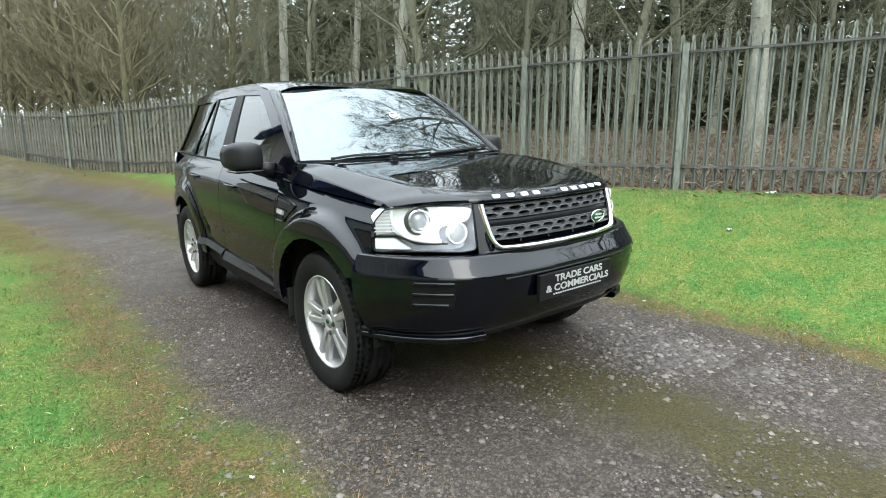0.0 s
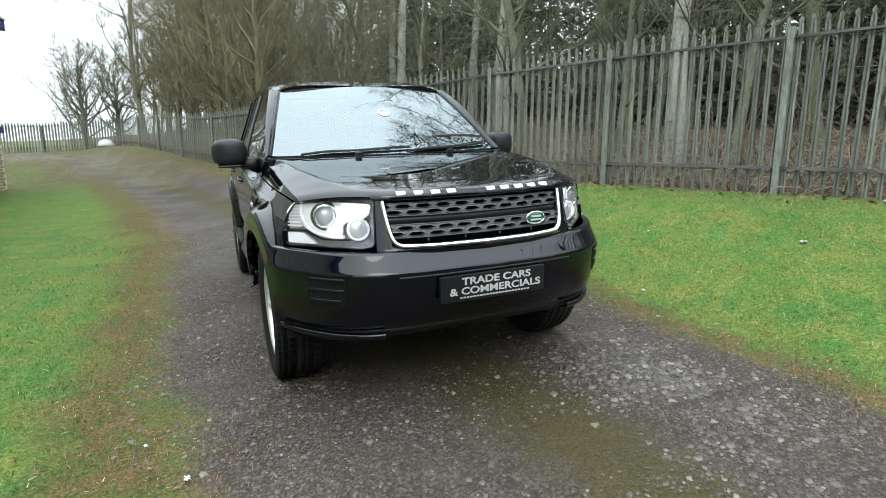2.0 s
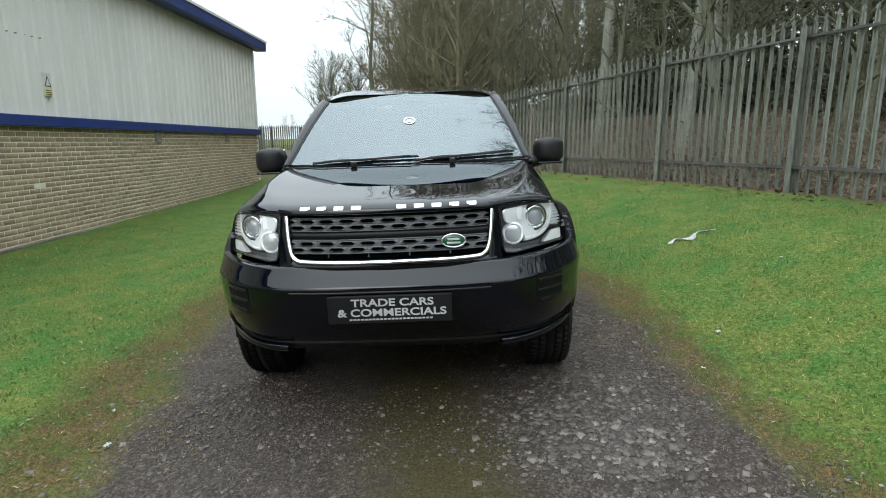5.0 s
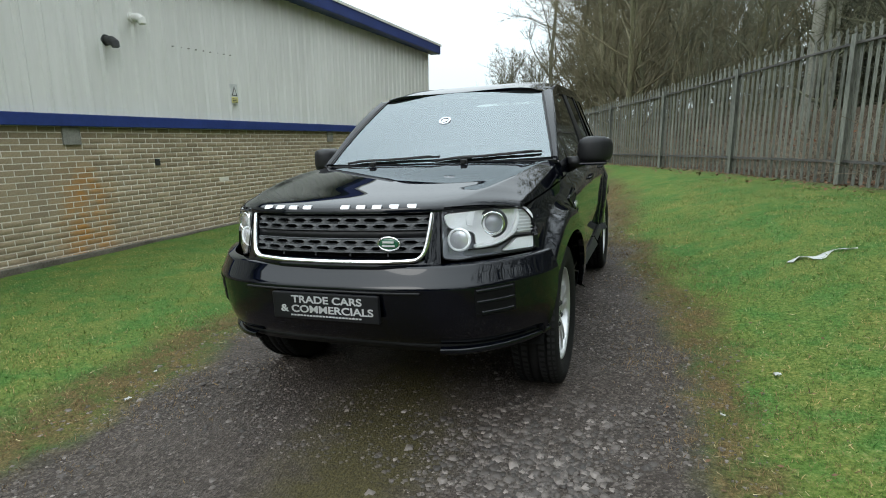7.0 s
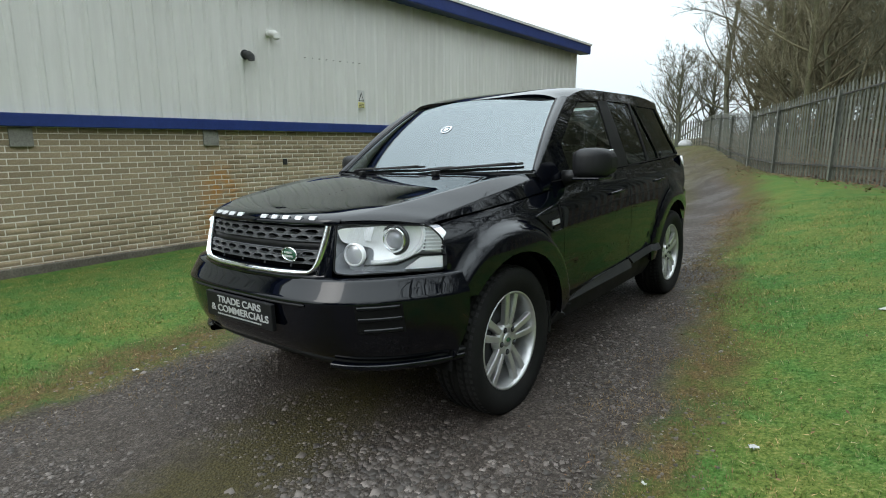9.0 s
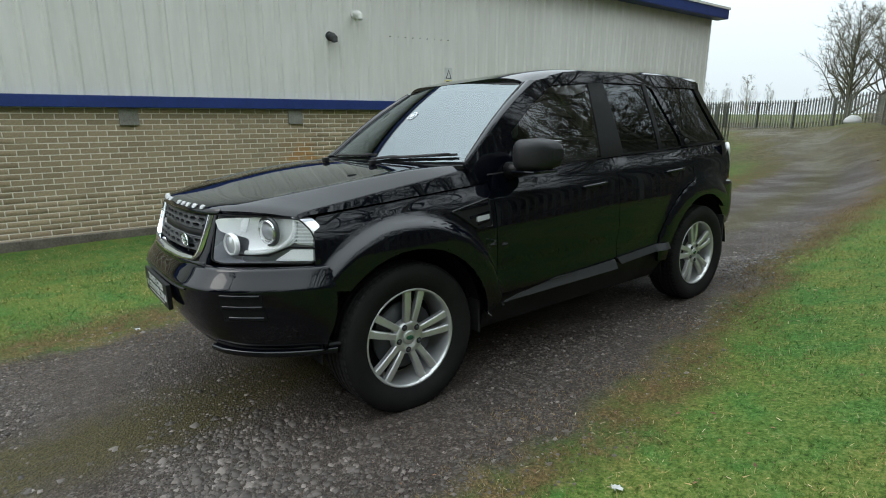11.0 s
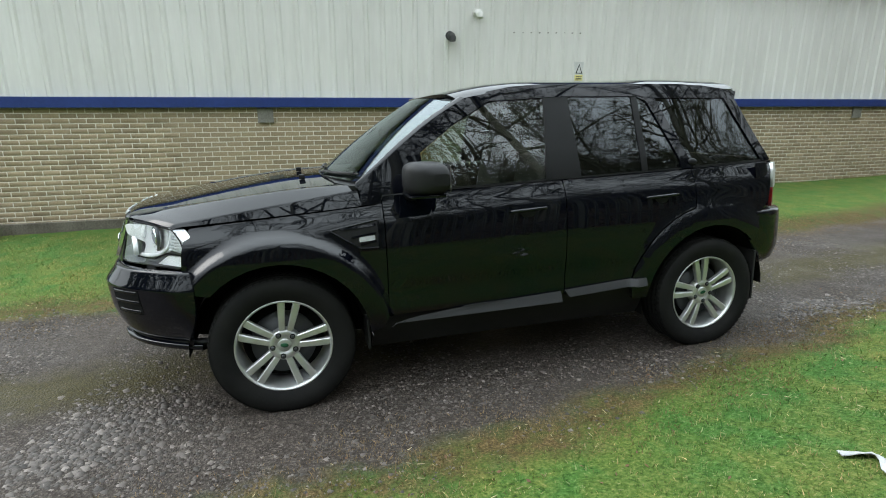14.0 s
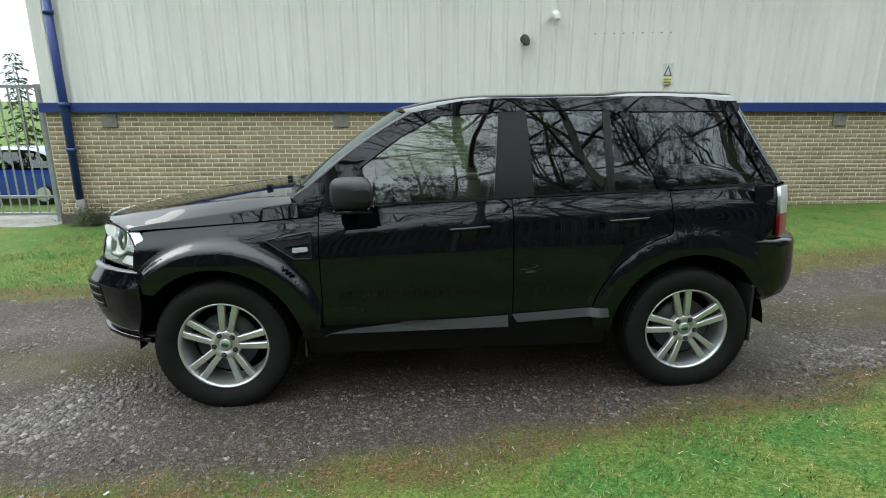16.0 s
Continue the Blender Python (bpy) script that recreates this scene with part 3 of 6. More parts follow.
def run_fence(name, pts, bay, pitch, label, limit=10000):
    fence = tagged(empty(name), label, "fence")
    count = 0
    rest = []
    for p, q in zip(pts, pts[1:]):
        p, q = Vector(p), Vector(q)
        length = (q - p).length
        d = (q - p) / length
        yaw = math.atan2(d.y, d.x)
        bays = max(1, round(length / bay))
        nodes = [p + d * length * k / bays for k in range(bays + 1)]
        zs = [float(ground_z(v.x, v.y)) for v in nodes]
        for k in range(bays):
            a, bq, za, zb = nodes[k], nodes[k + 1], zs[k], zs[k + 1]
            post = new("post", POST)
            post.parent = fence
            ha, hb = float(fence_h(a.y)), float(fence_h(bq.y))
            post.matrix_world = pose(a.x, a.y, za - 0.05, 0, 0, math.degrees(yaw)) @ Matrix.Diagonal((0.5 + ha / 2, 1, ha, 1))
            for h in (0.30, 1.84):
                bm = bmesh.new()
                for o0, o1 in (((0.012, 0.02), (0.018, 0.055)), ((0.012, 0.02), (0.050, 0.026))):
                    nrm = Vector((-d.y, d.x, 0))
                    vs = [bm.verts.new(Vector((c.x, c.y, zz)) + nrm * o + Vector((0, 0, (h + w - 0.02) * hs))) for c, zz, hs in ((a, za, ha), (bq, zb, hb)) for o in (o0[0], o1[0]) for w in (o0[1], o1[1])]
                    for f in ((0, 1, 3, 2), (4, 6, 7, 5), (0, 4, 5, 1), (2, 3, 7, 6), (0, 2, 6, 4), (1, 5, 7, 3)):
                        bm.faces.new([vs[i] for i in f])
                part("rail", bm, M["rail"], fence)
            m_ = max(2, round((bq - a).length / pitch))
            for j in range(m_):
                f = (j + 0.5) / m_
                c = a.lerp(bq, f)
                lean, tw = random.gauss(0, 0.22), random.gauss(0, 1.5)
                mm = pose(c.x, c.y, za + (zb - za) * f - 0.02 + random.gauss(0, 0.006), 0, lean, math.degrees(yaw) + 180 + tw) @ Matrix.Diagonal((1, 1, ha + (hb - ha) * f, 1))
                if count < limit:
                    o = new("pale", PALE)
                    o.parent = fence
                    o.matrix_world = mm
                    count += 1
                else:
                    rest.append(np.array(mm))
    if rest:
        tv = [tuple(v.co) for v in PALE.vertices]
        tris = [t for f in PALE.polygons for t in [(f.vertices[0], f.vertices[i], f.vertices[i + 1]) for i in range(1, len(f.vertices) - 1)]]
        o = soup("pale_run", tv, tris, np.array(rest), M["galv"], "", "")
        o.parent = fence
    return fence


LINE = [(8.2, -7.5, 0), (5.36, 0.25, 0), (3.7, 4.65, 0), (2.65, 7, 0), (1.5, 9.35, 0), (0.2, 11.9, 0), (-1.6, 16, 0), (-3.9, 22, 0)]
run_fence("palisade_fence", [(12.5, -19, 0), (8.2, -7.5, 0)], 2.35, 0.14, "tall weathered steel palisade fence beside the wood")
run_fence("palisade_fence", LINE, 2.36, 0.1395, "tall weathered steel palisade fence beside the wood", 300)
run_fence("palisade_fence", [(-3.9, 22, 0), (-22, 22.4, 0)], 1.4, 0.1, "far lower steel palisade fence across the field", 0)
run_fence("palisade_fence", [(-8.9, 15.2, 0), (-6.95, 17.6, 0)], 2.0, 0.1, "short run of steel palisade behind the warehouse")


# ---- car ----
CAR = pose(0, 0, 0, 0.9, -2.2, 0)


def gloss(name, color, rough, coat=0.0, metal=0.0, flake=0.0):
    m, n, l, b = material(name, rough, metal)
    dust = noise_node(n, l, 3.5)
    l.new(ramp(n, l, dust.outputs[0], [(0.35, color), (0.7, tuple(c * 1.3 for c in color))]).outputs[0], b.inputs["Base Color"])
    film = noise_node(n, l, 1.6)
    l.new(ramp(n, l, film.outputs[0], [(0.35, rough), (0.75, rough * 1.6 + 0.01)]).outputs[0], b.inputs["Roughness"])
    if coat:
        b.inputs["Coat Weight"].default_value, b.inputs["Coat Roughness"].default_value = coat, 0.02
    return m


M["paint"] = gloss("black_paint", (0.0012, 0.0016, 0.0034), 0.25, 1.0)
M["paint"].node_tree.nodes["Principled BSDF"].inputs["Specular IOR Level"].default_value = 0.0
M["trim"] = gloss("satin_black_plastic", (0.005, 0.005, 0.0055), 0.42)
M["trim"].node_tree.nodes["Principled BSDF"].inputs["Specular IOR Level"].default_value = 0.3
M["moulding"] = gloss("satin_grey_moulding", (0.009, 0.0092, 0.010), 0.5)
M["mirror_cap"] = worn("grained_black_plastic", (0.007, 0.007, 0.008), (0.013, 0.013, 0.014), 0.5, fine=200, relief=0.15)
M["mirror_cap"].node_tree.nodes["Principled BSDF"].inputs["Specular IOR Level"].default_value = 0.3
M["paint"].node_tree.nodes["Principled BSDF"].inputs["Coat IOR"].default_value = 1.44
M["inside"] = worn("dark_lining", (0.003, 0.003, 0.003), (0.007, 0.007, 0.007), 0.9)
M["inside"].node_tree.nodes["Principled BSDF"].inputs["Specular IOR Level"].default_value = 0.15
M["rubber"] = worn("tyre_rubber", (0.006, 0.006, 0.006), (0.012, 0.0115, 0.011), 0.8, scale=8, fine=60, relief=0.2)
M["alloy"] = gloss("silver_alloy", (0.50, 0.50, 0.50), 0.3, 0.5, 0.75)
M["chrome"] = gloss("chrome", (0.72, 0.73, 0.74), 0.08, 0, 1.0)
M["mesh_grey"] = gloss("grey_grille", (0.042, 0.044, 0.047), 0.4, 0.1, 0.3)
M["lamp_silver"] = gloss("lamp_reflector", (0.90, 0.91, 0.93), 0.2, 0.4, 0.25)
M["lamp_back"] = gloss("lamp_backing", (0.62, 0.63, 0.66), 0.16, 0.3, 0.55)
M["lamp_white"] = gloss("frosted_lamp", (0.84, 0.85, 0.87), 0.25, 0.3)
M["badge_green"] = gloss("green_enamel", (0.01, 0.07, 0.035), 0.2, 0.6)
M["letter"] = gloss("silver_letter", (0.55, 0.55, 0.56), 0.3, 0.2, 0.5)
M["red_lens"] = gloss("red_lens", (0.22, 0.012, 0.012), 0.08, 0.8)
M["plate_black"] = gloss("black_plate", (0.006, 0.006, 0.007), 0.35, 0.0)
M["plate_black"].node_tree.nodes["Principled BSDF"].inputs["Specular IOR Level"].default_value = 0.25
M["seat"] = worn("dark_seat_cloth", (0.025, 0.025, 0.027), (0.05, 0.05, 0.052), 0.9, fine=120, relief=0.2)


def glass(name, tint, reflect=1.5, sheen=(1, 1, 1)):
    m = bpy.data.materials.new(name)
    m.use_nodes = True
    n, l = m.node_tree.nodes, m.node_tree.links
    n.remove(n["Principled BSDF"])
    clear, shine, both, fres = n.new("ShaderNodeBsdfTransparent"), n.new("ShaderNodeBsdfGlossy"), n.new("ShaderNodeMixShader"), n.new("ShaderNodeFresnel")
    clear.inputs[0].default_value = rgba(tint)
    shine.inputs["Roughness"].default_value = 0.01
    shine.inputs[0].default_value = rgba(sheen)
    fres.inputs["IOR"].default_value = reflect
    l.new(fres.outputs[0], both.inputs[0])
    l.new(clear.outputs[0], both.inputs[1])
    l.new(shine.outputs[0], both.inputs[2])
    l.new(both.outputs[0], n["Material Output"].inputs[0])
    return m


M["screen_glass"] = glass("windscreen_glass", (0.34, 0.41, 0.38), 2.25, (0.87, 0.96, 1.0))
M["side_glass"] = glass("door_glass", (0.42, 0.54, 0.47), 1.95)
M["privacy_glass"] = glass("privacy_glass", (0.055, 0.06, 0.068), 1.72, (0.92, 0.97, 1.0))
M["lens_glass"] = glass("lamp_lens", (0.97, 0.975, 0.98), 1.5)


def spline(pts, n_):
    pts = [Vector(p) for p in pts]
    out = []
    for k in range(n_ + 1):
        f = k / n_ * (len(pts) - 1)
        i = min(int(f), len(pts) - 2)
        t = f - i
        p0, p1, p2, p3 = pts[max(i - 1, 0)], pts[i], pts[i + 1], pts[min(i + 2, len(pts) - 1)]
        out.append(0.5 * (2 * p1 + (p2 - p0) * t + (2 * p0 - 5 * p1 + 4 * p2 - p3) * t * t + (3 * p1 - p0 - 3 * p2 + p3) * t ** 3))
    return out


def rounded(outline, r, n_=4):
    out, k = [], len(outline)
    for i in range(k):
        p, a, c = Vector(outline[i]), Vector(outline[i - 1]), Vector(outline[(i + 1) % k])
        da, dc = a - p, c - p
        rr = min(r, da.length * 0.45, dc.length * 0.45)
        s, e = p + da.normalized() * rr, p + dc.normalized() * rr
        out += [tuple(s * (1 - t) ** 2 + p * 2 * t * (1 - t) + e * t * t) for t in [j / n_ for j in range(n_ + 1)]]
    return out


def arc(cy, cz, r, a0, a1, n_=14):
    return [(cy + r * math.cos(radians(a0 + (a1 - a0) * k / n_)), cz + r * math.sin(radians(a0 + (a1 - a0) * k / n_))) for k in range(n_ + 1)]


def finish(bm, out, thick):
    """Turns a sheet outwards and gives it a rim of that depth."""
    bm.normal_update()
    if sum(f.normal.dot(out) * f.calc_area() for f in bm.faces) < 0:
        bmesh.ops.reverse_faces(bm, faces=bm.faces[:])
        bm.normal_update()
    rim = [e for e in bm.edges if e.is_boundary]
    normals = {tuple(round(c, 5) for c in v.co): v.normal.copy() for v in bm.verts}
    for f in bm.faces:
        f.smooth = True
    for e in rim:
        e.smooth = False
    if thick:
        made = bmesh.ops.extrude_edge_only(bm, edges=rim)["geom"]
        for v in made:
            if isinstance(v, bmesh.types.BMVert):
                v.co = v.co - normals[tuple(round(c, 5) for c in v.co)] * thick
    return bm


def panel_bm(outline, surf, side=1, cell=0.05, thick=0.015, out=(1, 0, 0.2)):
    bm = bmesh.new()
    bm.faces.new([bm.verts.new((u, v, 0)) for u, v in outline])
    for axis in (0, 1):
        vals = [p[axis] for p in outline]
        c = math.ceil(min(vals) / cell) * cell
        while c < max(vals):
            co, no = [0, 0, 0], [0, 0, 0]
            co[axis], no[axis] = c + 1e-5, 1
            bmesh.ops.bisect_plane(bm, geom=bm.verts[:] + bm.edges[:] + bm.faces[:], dist=1e-6, plane_co=co, plane_no=no)
            c += cell
    bmesh.ops.triangulate(bm, faces=[f for f in bm.faces if len(f.verts) > 4])
    for v in bm.verts:
        p = surf(v.co.x, v.co.y)
        v.co = (p[0] * side, p[1], p[2])
    return finish(bm, Vector((out[0] * side, out[1], out[2])), thick)


def grid_bm(rows, out, thick=0.0):
    bm = bmesh.new()
    vs = [[bm.verts.new(p) for p in r] for r in rows]
    for a, b_ in zip(vs, vs[1:]):
        for i in range(len(a) - 1):
            bm.faces.new((a[i], a[i + 1], b_[i + 1], b_[i]))
    return finish(bm, Vector(out), thick)


# half width of the body side over height and length
side_w = table([(0.2, 0.80), (0.3, 0.855), (0.4, 0.880), (0.5, 0.897), (0.6, 0.906), (0.75, 0.911), (0.85, 0.910), (0.95, 0.903), (1.02, 0.895), (1.06, 0.884), (1.09, 0.867), (1.12, 0.848), (1.14, 0.837), (1.2, 0.826),
                (1.25, 0.8105), (1.3, 0.7944), (1.35, 0.7777), (1.4, 0.7604), (1.45, 0.7425), (1.5, 0.7240), (1.55, 0.7049), (1.6, 0.6852), (1.65, 0.6649), (1.70, 0.6440), (1.72, 0.634)])
HUB = 0.365
AXLES = (-1.33, 1.33)


shoulder = table([(-1.9, 1.012), (-1.72, 1.02), (-0.75, 1.085), (0.31, 1.150), (1.2, 1.165), (1.8, 1.185)])


def side_x(y, z):
    drop = (float(shoulder(y)) - 1.14) * float(step(0.80, 0.98, z)) * float(step(1.5, 1.2, z))
    z0, z = z, z - drop
    w = float(sum(side_w(z + d) for d in (-0.016, -0.008, 0, 0.008, 0.016)) / 5)
    w -= 0.055 * max(0.0, (-0.9 - y) / 0.9) ** 2 + 0.05 * max(0.0, (y - 1.0) / 0.9) ** 2
    z = z0
    if z > 1.12:
        w -= 0.02 * max(0.0, (y - 0.5) / 1.2) ** 2 * min(1.0, (z - 1.12) / 0.2)
    for ay in AXLES:
        r = math.hypot(y - ay, z - HUB)
        w += (0.062 if ay < 0 else 0.034) * float(step(0.612, 0.560, r)) * float(step(0.25, 0.4, z))
    # soft hollow along the doors
    w -= 0.012 * math.exp(-((z - 0.60) / 0.07) ** 2) * float(step(-0.9, -0.6, y)) * float(step(1.0, 0.7, y))
    return w


def on_side(y, z):
    return (side_x(y, z), y, z)


def lifted(d):
    return lambda y, z: (side_x(y, z) + d, y, z)


def belt(y):
    return 1.143 + 0.027 * y


car = tagged(empty("car", CAR), "glossy black four-door off-road estate car parked on the gravel", "car")
FENDER = [(-1.735, 0.70), (-1.785, 0.815), (-1.778, 0.90), (-1.762, 0.97), (-1.735, 1.012)] + [(y, float(shoulder(y)) - 0.004) for y in (-1.6, -1.4, -1.2, -1.0, -0.9, -0.80)] + [(-0.768, 1.088), (-0.765, 0.52), (-0.79, 0.44), (-0.87, 0.40)] + arc(-1.33, HUB, 0.462, 4, 136)
FRONT_DOOR = rounded([(-0.760, 0.47), (0.303, 0.47), (0.303, belt(0.3)), (-0.762, belt(-0.76))], 0.02)
REAR_DOOR = [(0.309, 0.47), (0.309, belt(0.31)), (1.199, belt(1.2)), (1.199, 0.95)] + arc(1.33, HUB, 0.596, 104, 165, 8) + [(0.745, 0.47)]
QUARTER = [(1.205, belt(1.2)), (1.83, 1.195), (1.80, 0.95), (1.735, 0.875), (1.675, 0.71)] + arc(1.33, HUB, 0.462, 46, 176) + [(0.765, 0.40), (0.757, 0.50)] + arc(1.33, HUB, 0.590, 165, 104, 8) + [(1.205, 0.95)]
ROCKER = [(-0.86, 0.27), (0.86, 0.27), (0.86, 0.462), (-0.79, 0.462), (-0.86, 0.40)]
STRIP = [(-0.75, 0.424), (0.275, 0.440), (0.275, 0.500), (-0.30, 0.478), (-0.60, 0.450)]
STRIP_R = [(0.325, 0.462), (0.84, 0.490), (0.84, 0.535), (0.30, 0.505)]
W_FRONT = rounded([(-0.50, 1.140), (0.212, 1.160), (0.258, 1.622), (-0.085, 1.605), (-0.30, 1.495), (-0.525, 1.335)], 0.03)
W_REAR = rounded([(0.425, 1.165), (0.852, 1.176), (0.852, 1.622), (0.402, 1.626)], 0.025)
W_FIXED = rounded([(0.885, 1.177), (1.140, 1.184), (1.125, 1.25), (0.955, 1.60), (0.885, 1.62)], 0.02)
W_QUARTER = rounded([(1.215, 1.188), (1.795, 1.205), (1.575, 1.605), (1.01, 1.61)], 0.02)
PILLAR_A = [(-0.90, 1.178), (-0.878, 1.155), (-0.878, 1.079), (-0.775, 1.087), (-0.76, belt(-0.76) + 0.008), (-0.49, belt(-0.5) + 0.008), (-0.505, 1.14), (-0.53, 1.34), (-0.305, 1.50), (-0.09, 1.611), (-0.10, 1.655), (-0.235, 1.632), (-0.50, 1.48)]
RAIL = [(-0.09, 1.611), (0.258, 1.628), (0.402, 1.632), (0.885, 1.628), (1.01, 1.616), (1.575, 1.611), (1.66, 1.60), (1.69, 1.655), (1.4, 1.692), (1.0, 1.703), (0.2, 1.703), (0.05, 1.692), (-0.10, 1.665)]
PILLAR_B = [(0.204, belt(0.2) + 0.008), (0.433, belt(0.43) + 0.008), (0.408, 1.632), (0.252, 1.628)]
BAR_C = [(0.848, belt(0.85) + 0.008), (0.889, belt(0.88) + 0.008), (0.889, 1.627), (0.848, 1.627)]
PILLAR_C = [(1.132, belt(1.13) + 0.008), (1.222, belt(1.22) + 0.008), (1.015, 1.615), (0.88, 1.627), (0.95, 1.598), (1.12, 1.25)]
PILLAR_D = [(1.79, 1.20), (1.865, 1.205), (1.665, 1.60), (1.57, 1.610)]
SILL_F = [(-0.49, belt(-0.49) + 0.006), (0.204, belt(0.2) + 0.006), (0.206, 1.165), (-0.50, 1.145)]
SILL_R = [(0.433, belt(0.43) + 0.006), (1.132, belt(1.13) + 0.006), (1.137, 1.188), (0.43, 1.17)]
SILL_Q = [(1.222, belt(1.22) + 0.006), (1.865, 1.198), (1.80, 1.209), (1.218, 1.193)]
for s in (1, -1):
    part("front_wing", panel_bm(FENDER, on_side, s, 0.018, 0.03), M["paint"], car)
    fd = part("front_door", panel_bm(FRONT_DOOR, on_side, s, 0.035), M["paint"], car)
    rd = part("rear_door", panel_bm(REAR_DOOR, on_side, s, 0.035), M["paint"], car)
    part("rear_quarter", panel_bm(QUARTER, on_side, s, 0.045, 0.03), M["paint"], car)
    part("rocker_panel", panel_bm(ROCKER, lifted(-0.03), s, 0.08), M["trim"], car, "satin black plastic sill")
    part("rubbing_strip", panel_bm(STRIP, lambda y, z: (side_x(y, z) + 0.012 + 0.62 * max(0.0, 0.452 + 0.05 * (y + 0.70) - z), y, z), s, 0.025), M["moulding"], fd, "satin grey-black door moulding")
    part("rubbing_strip", panel_bm(STRIP_R, lambda y, z: (side_x(y, z) + 0.012 + 0.55 * max(0.0, 0.507 + 0.055 * (y - 0.315) - z), y, z), s, 0.025), M["moulding"], rd, "satin grey-black door moulding")
    for nm, ol in (("a_pillar", PILLAR_A), ("roof_rail", RAIL), ("c_pillar", PILLAR_C), ("d_pillar", PILLAR_D)):
        part(nm, panel_bm(ol, on_side, s, 0.06, 0.035), M["paint"], car)
    for nm, ol in (("b_pillar", PILLAR_B), ("window_bar", BAR_C), ("window_seal", SILL_F), ("window_seal", SILL_R), ("window_seal", SILL_Q)):
        part(nm, panel_bm(ol, lifted(-0.003), s, 0.06, 0.03), M["trim"], car, "satin black window trim")
    for nm, ol, gl in (("front_door_window", W_FRONT, "side_glass"), ("rear_door_window", W_REAR, "privacy_glass"), ("fixed_window", W_FIXED, "privacy_glass"), ("quarter_window", W_QUARTER, "privacy_glass")):
        o = part(nm, panel_bm(ol, lifted(-0.010), s, 0.06, 0), M[gl], car, "clear door glass" if gl == "side_glass" else "dark tinted glass")
        o.visible_shadow = False

# bonnet
nose_y = table([(0, -2.145), (0.25, -2.135), (0.45, -2.095), (0.55, -2.035), (0.65, -1.955), (0.75, -1.86), (0.82, -1.775), (0.87, -1.70)])
hood_c = table([(-2.2, 1.045), (-2.1, 1.072), (-1.95, 1.098), (-1.8, 1.122), (-1.5, 1.162), (-1.26, 1.187), (-1.1, 1.197), (-0.9, 1.200), (-0.8, 1.200)])


def hood_xyz(u, v):
    """u: -1 to 1 across, v: 0 at the nose to 1 at the scuttle. A flat top, a sloping facet beyond the crease, and a skirt down to the wing."""
    a = abs(u)
    edge_y = -1.725 + 0.85 * v
    ze = float(shoulder(edge_y)) + 0.002
    xe = side_x(edge_y, ze) - 0.003
    xk = float(np.interp(v, [0, 0.06, 0.16, 0.35, 0.65, 1], [0.50, 0.565, 0.640, 0.700, 0.735, 0.750]))
    xs = xe - 0.010 - 0.030 * v
    x = float(np.interp(a, [0, 0.55, 0.86, 1], [0, xk, xs, xe]))
    y0 = float(nose_y(x))
    y1 = -1.03 + 0.165 * (x / 0.86) ** 2
    y = y0 + (y1 - y0) * v
    c = float(sum(hood_c(y + d) for d in (-0.04, 0, 0.04)) / 3)
    zk, zs = c - 0.018, ze + 0.012 + 0.070 * v ** 0.85
    if a < 0.55:
        z = c - 0.018 * (a / 0.55) ** 2.5 - 0.008 * float(step(0.535, 0.49, a)) * float(step(0.06, 0.3, v))
    elif a < 0.86:
        z = zk + (zs - zk) * ((a - 0.55) / 0.31) ** 1.1
    else:
        z = zs + (ze - zs) * (a - 0.86) / 0.14
    return (math.copysign(x, u), y, z)


us = sorted({round(k / 28, 4) for k in range(-28, 29)} | {s * q for s in (1, -1) for q in (0.545, 0.555, 0.50, 0.525, 0.85, 0.87, 0.93)})
vs_ = [0, 0.015, 0.04, 0.06, 0.08, 0.11, 0.13, 0.16, 0.2, 0.25, 0.3, 0.35, 0.4, 0.5, 0.6, 0.7, 0.8, 0.9, 1.0]
rows = []
for v in vs_:
    drop = 0.012 if v == 0 else 0.003 if v == 0.015 else 0
    rows.append([Vector(hood_xyz(u, v)) - Vector((0, 0, drop)) for u in us])
hood = part("bonnet", grid_bm(rows, (0, 0, 1), 0.025), M["paint"], car)
for x in (-0.30, 0.30):
    noz = bmesh.new()
    add_box(noz, (x - 0.018, -1.17, 1.185), (x + 0.018, -1.135, 1.213), 0.006)
    part("washer_nozzle", noz, M["trim"], hood)
scut = [[(x, -1.03 + 0.165 * (x / 0.85) ** 2 + d, 1.187 + dz) for x in np.linspace(-0.80, 0.80, 17)] for d, dz in ((-0.03, -0.005), (0.07, -0.002), (0.16, 0.0))]
part("scuttle", grid_bm(scut, (0, 0, 1), 0.02), M["trim"], car, "black plastic scuttle panel")


# windscreen
def screen_xyz(u, v):
    w = 0.775 + (0.610 - 0.775) * v
    x = u * w
    yb, yt = -1.015 + 0.155 * u * u, -0.361 + 0.098 * u * u
    zb, zt = 1.192 + 0.006 * u * u, 1.655 - 0.034 * u * u
    bulge = 0.022 * 4 * v * (1 - v)
    return Vector((x, yb + (yt - yb) * v - bulge * 0.6, zb + (zt - zb) * v + bulge * 0.6))


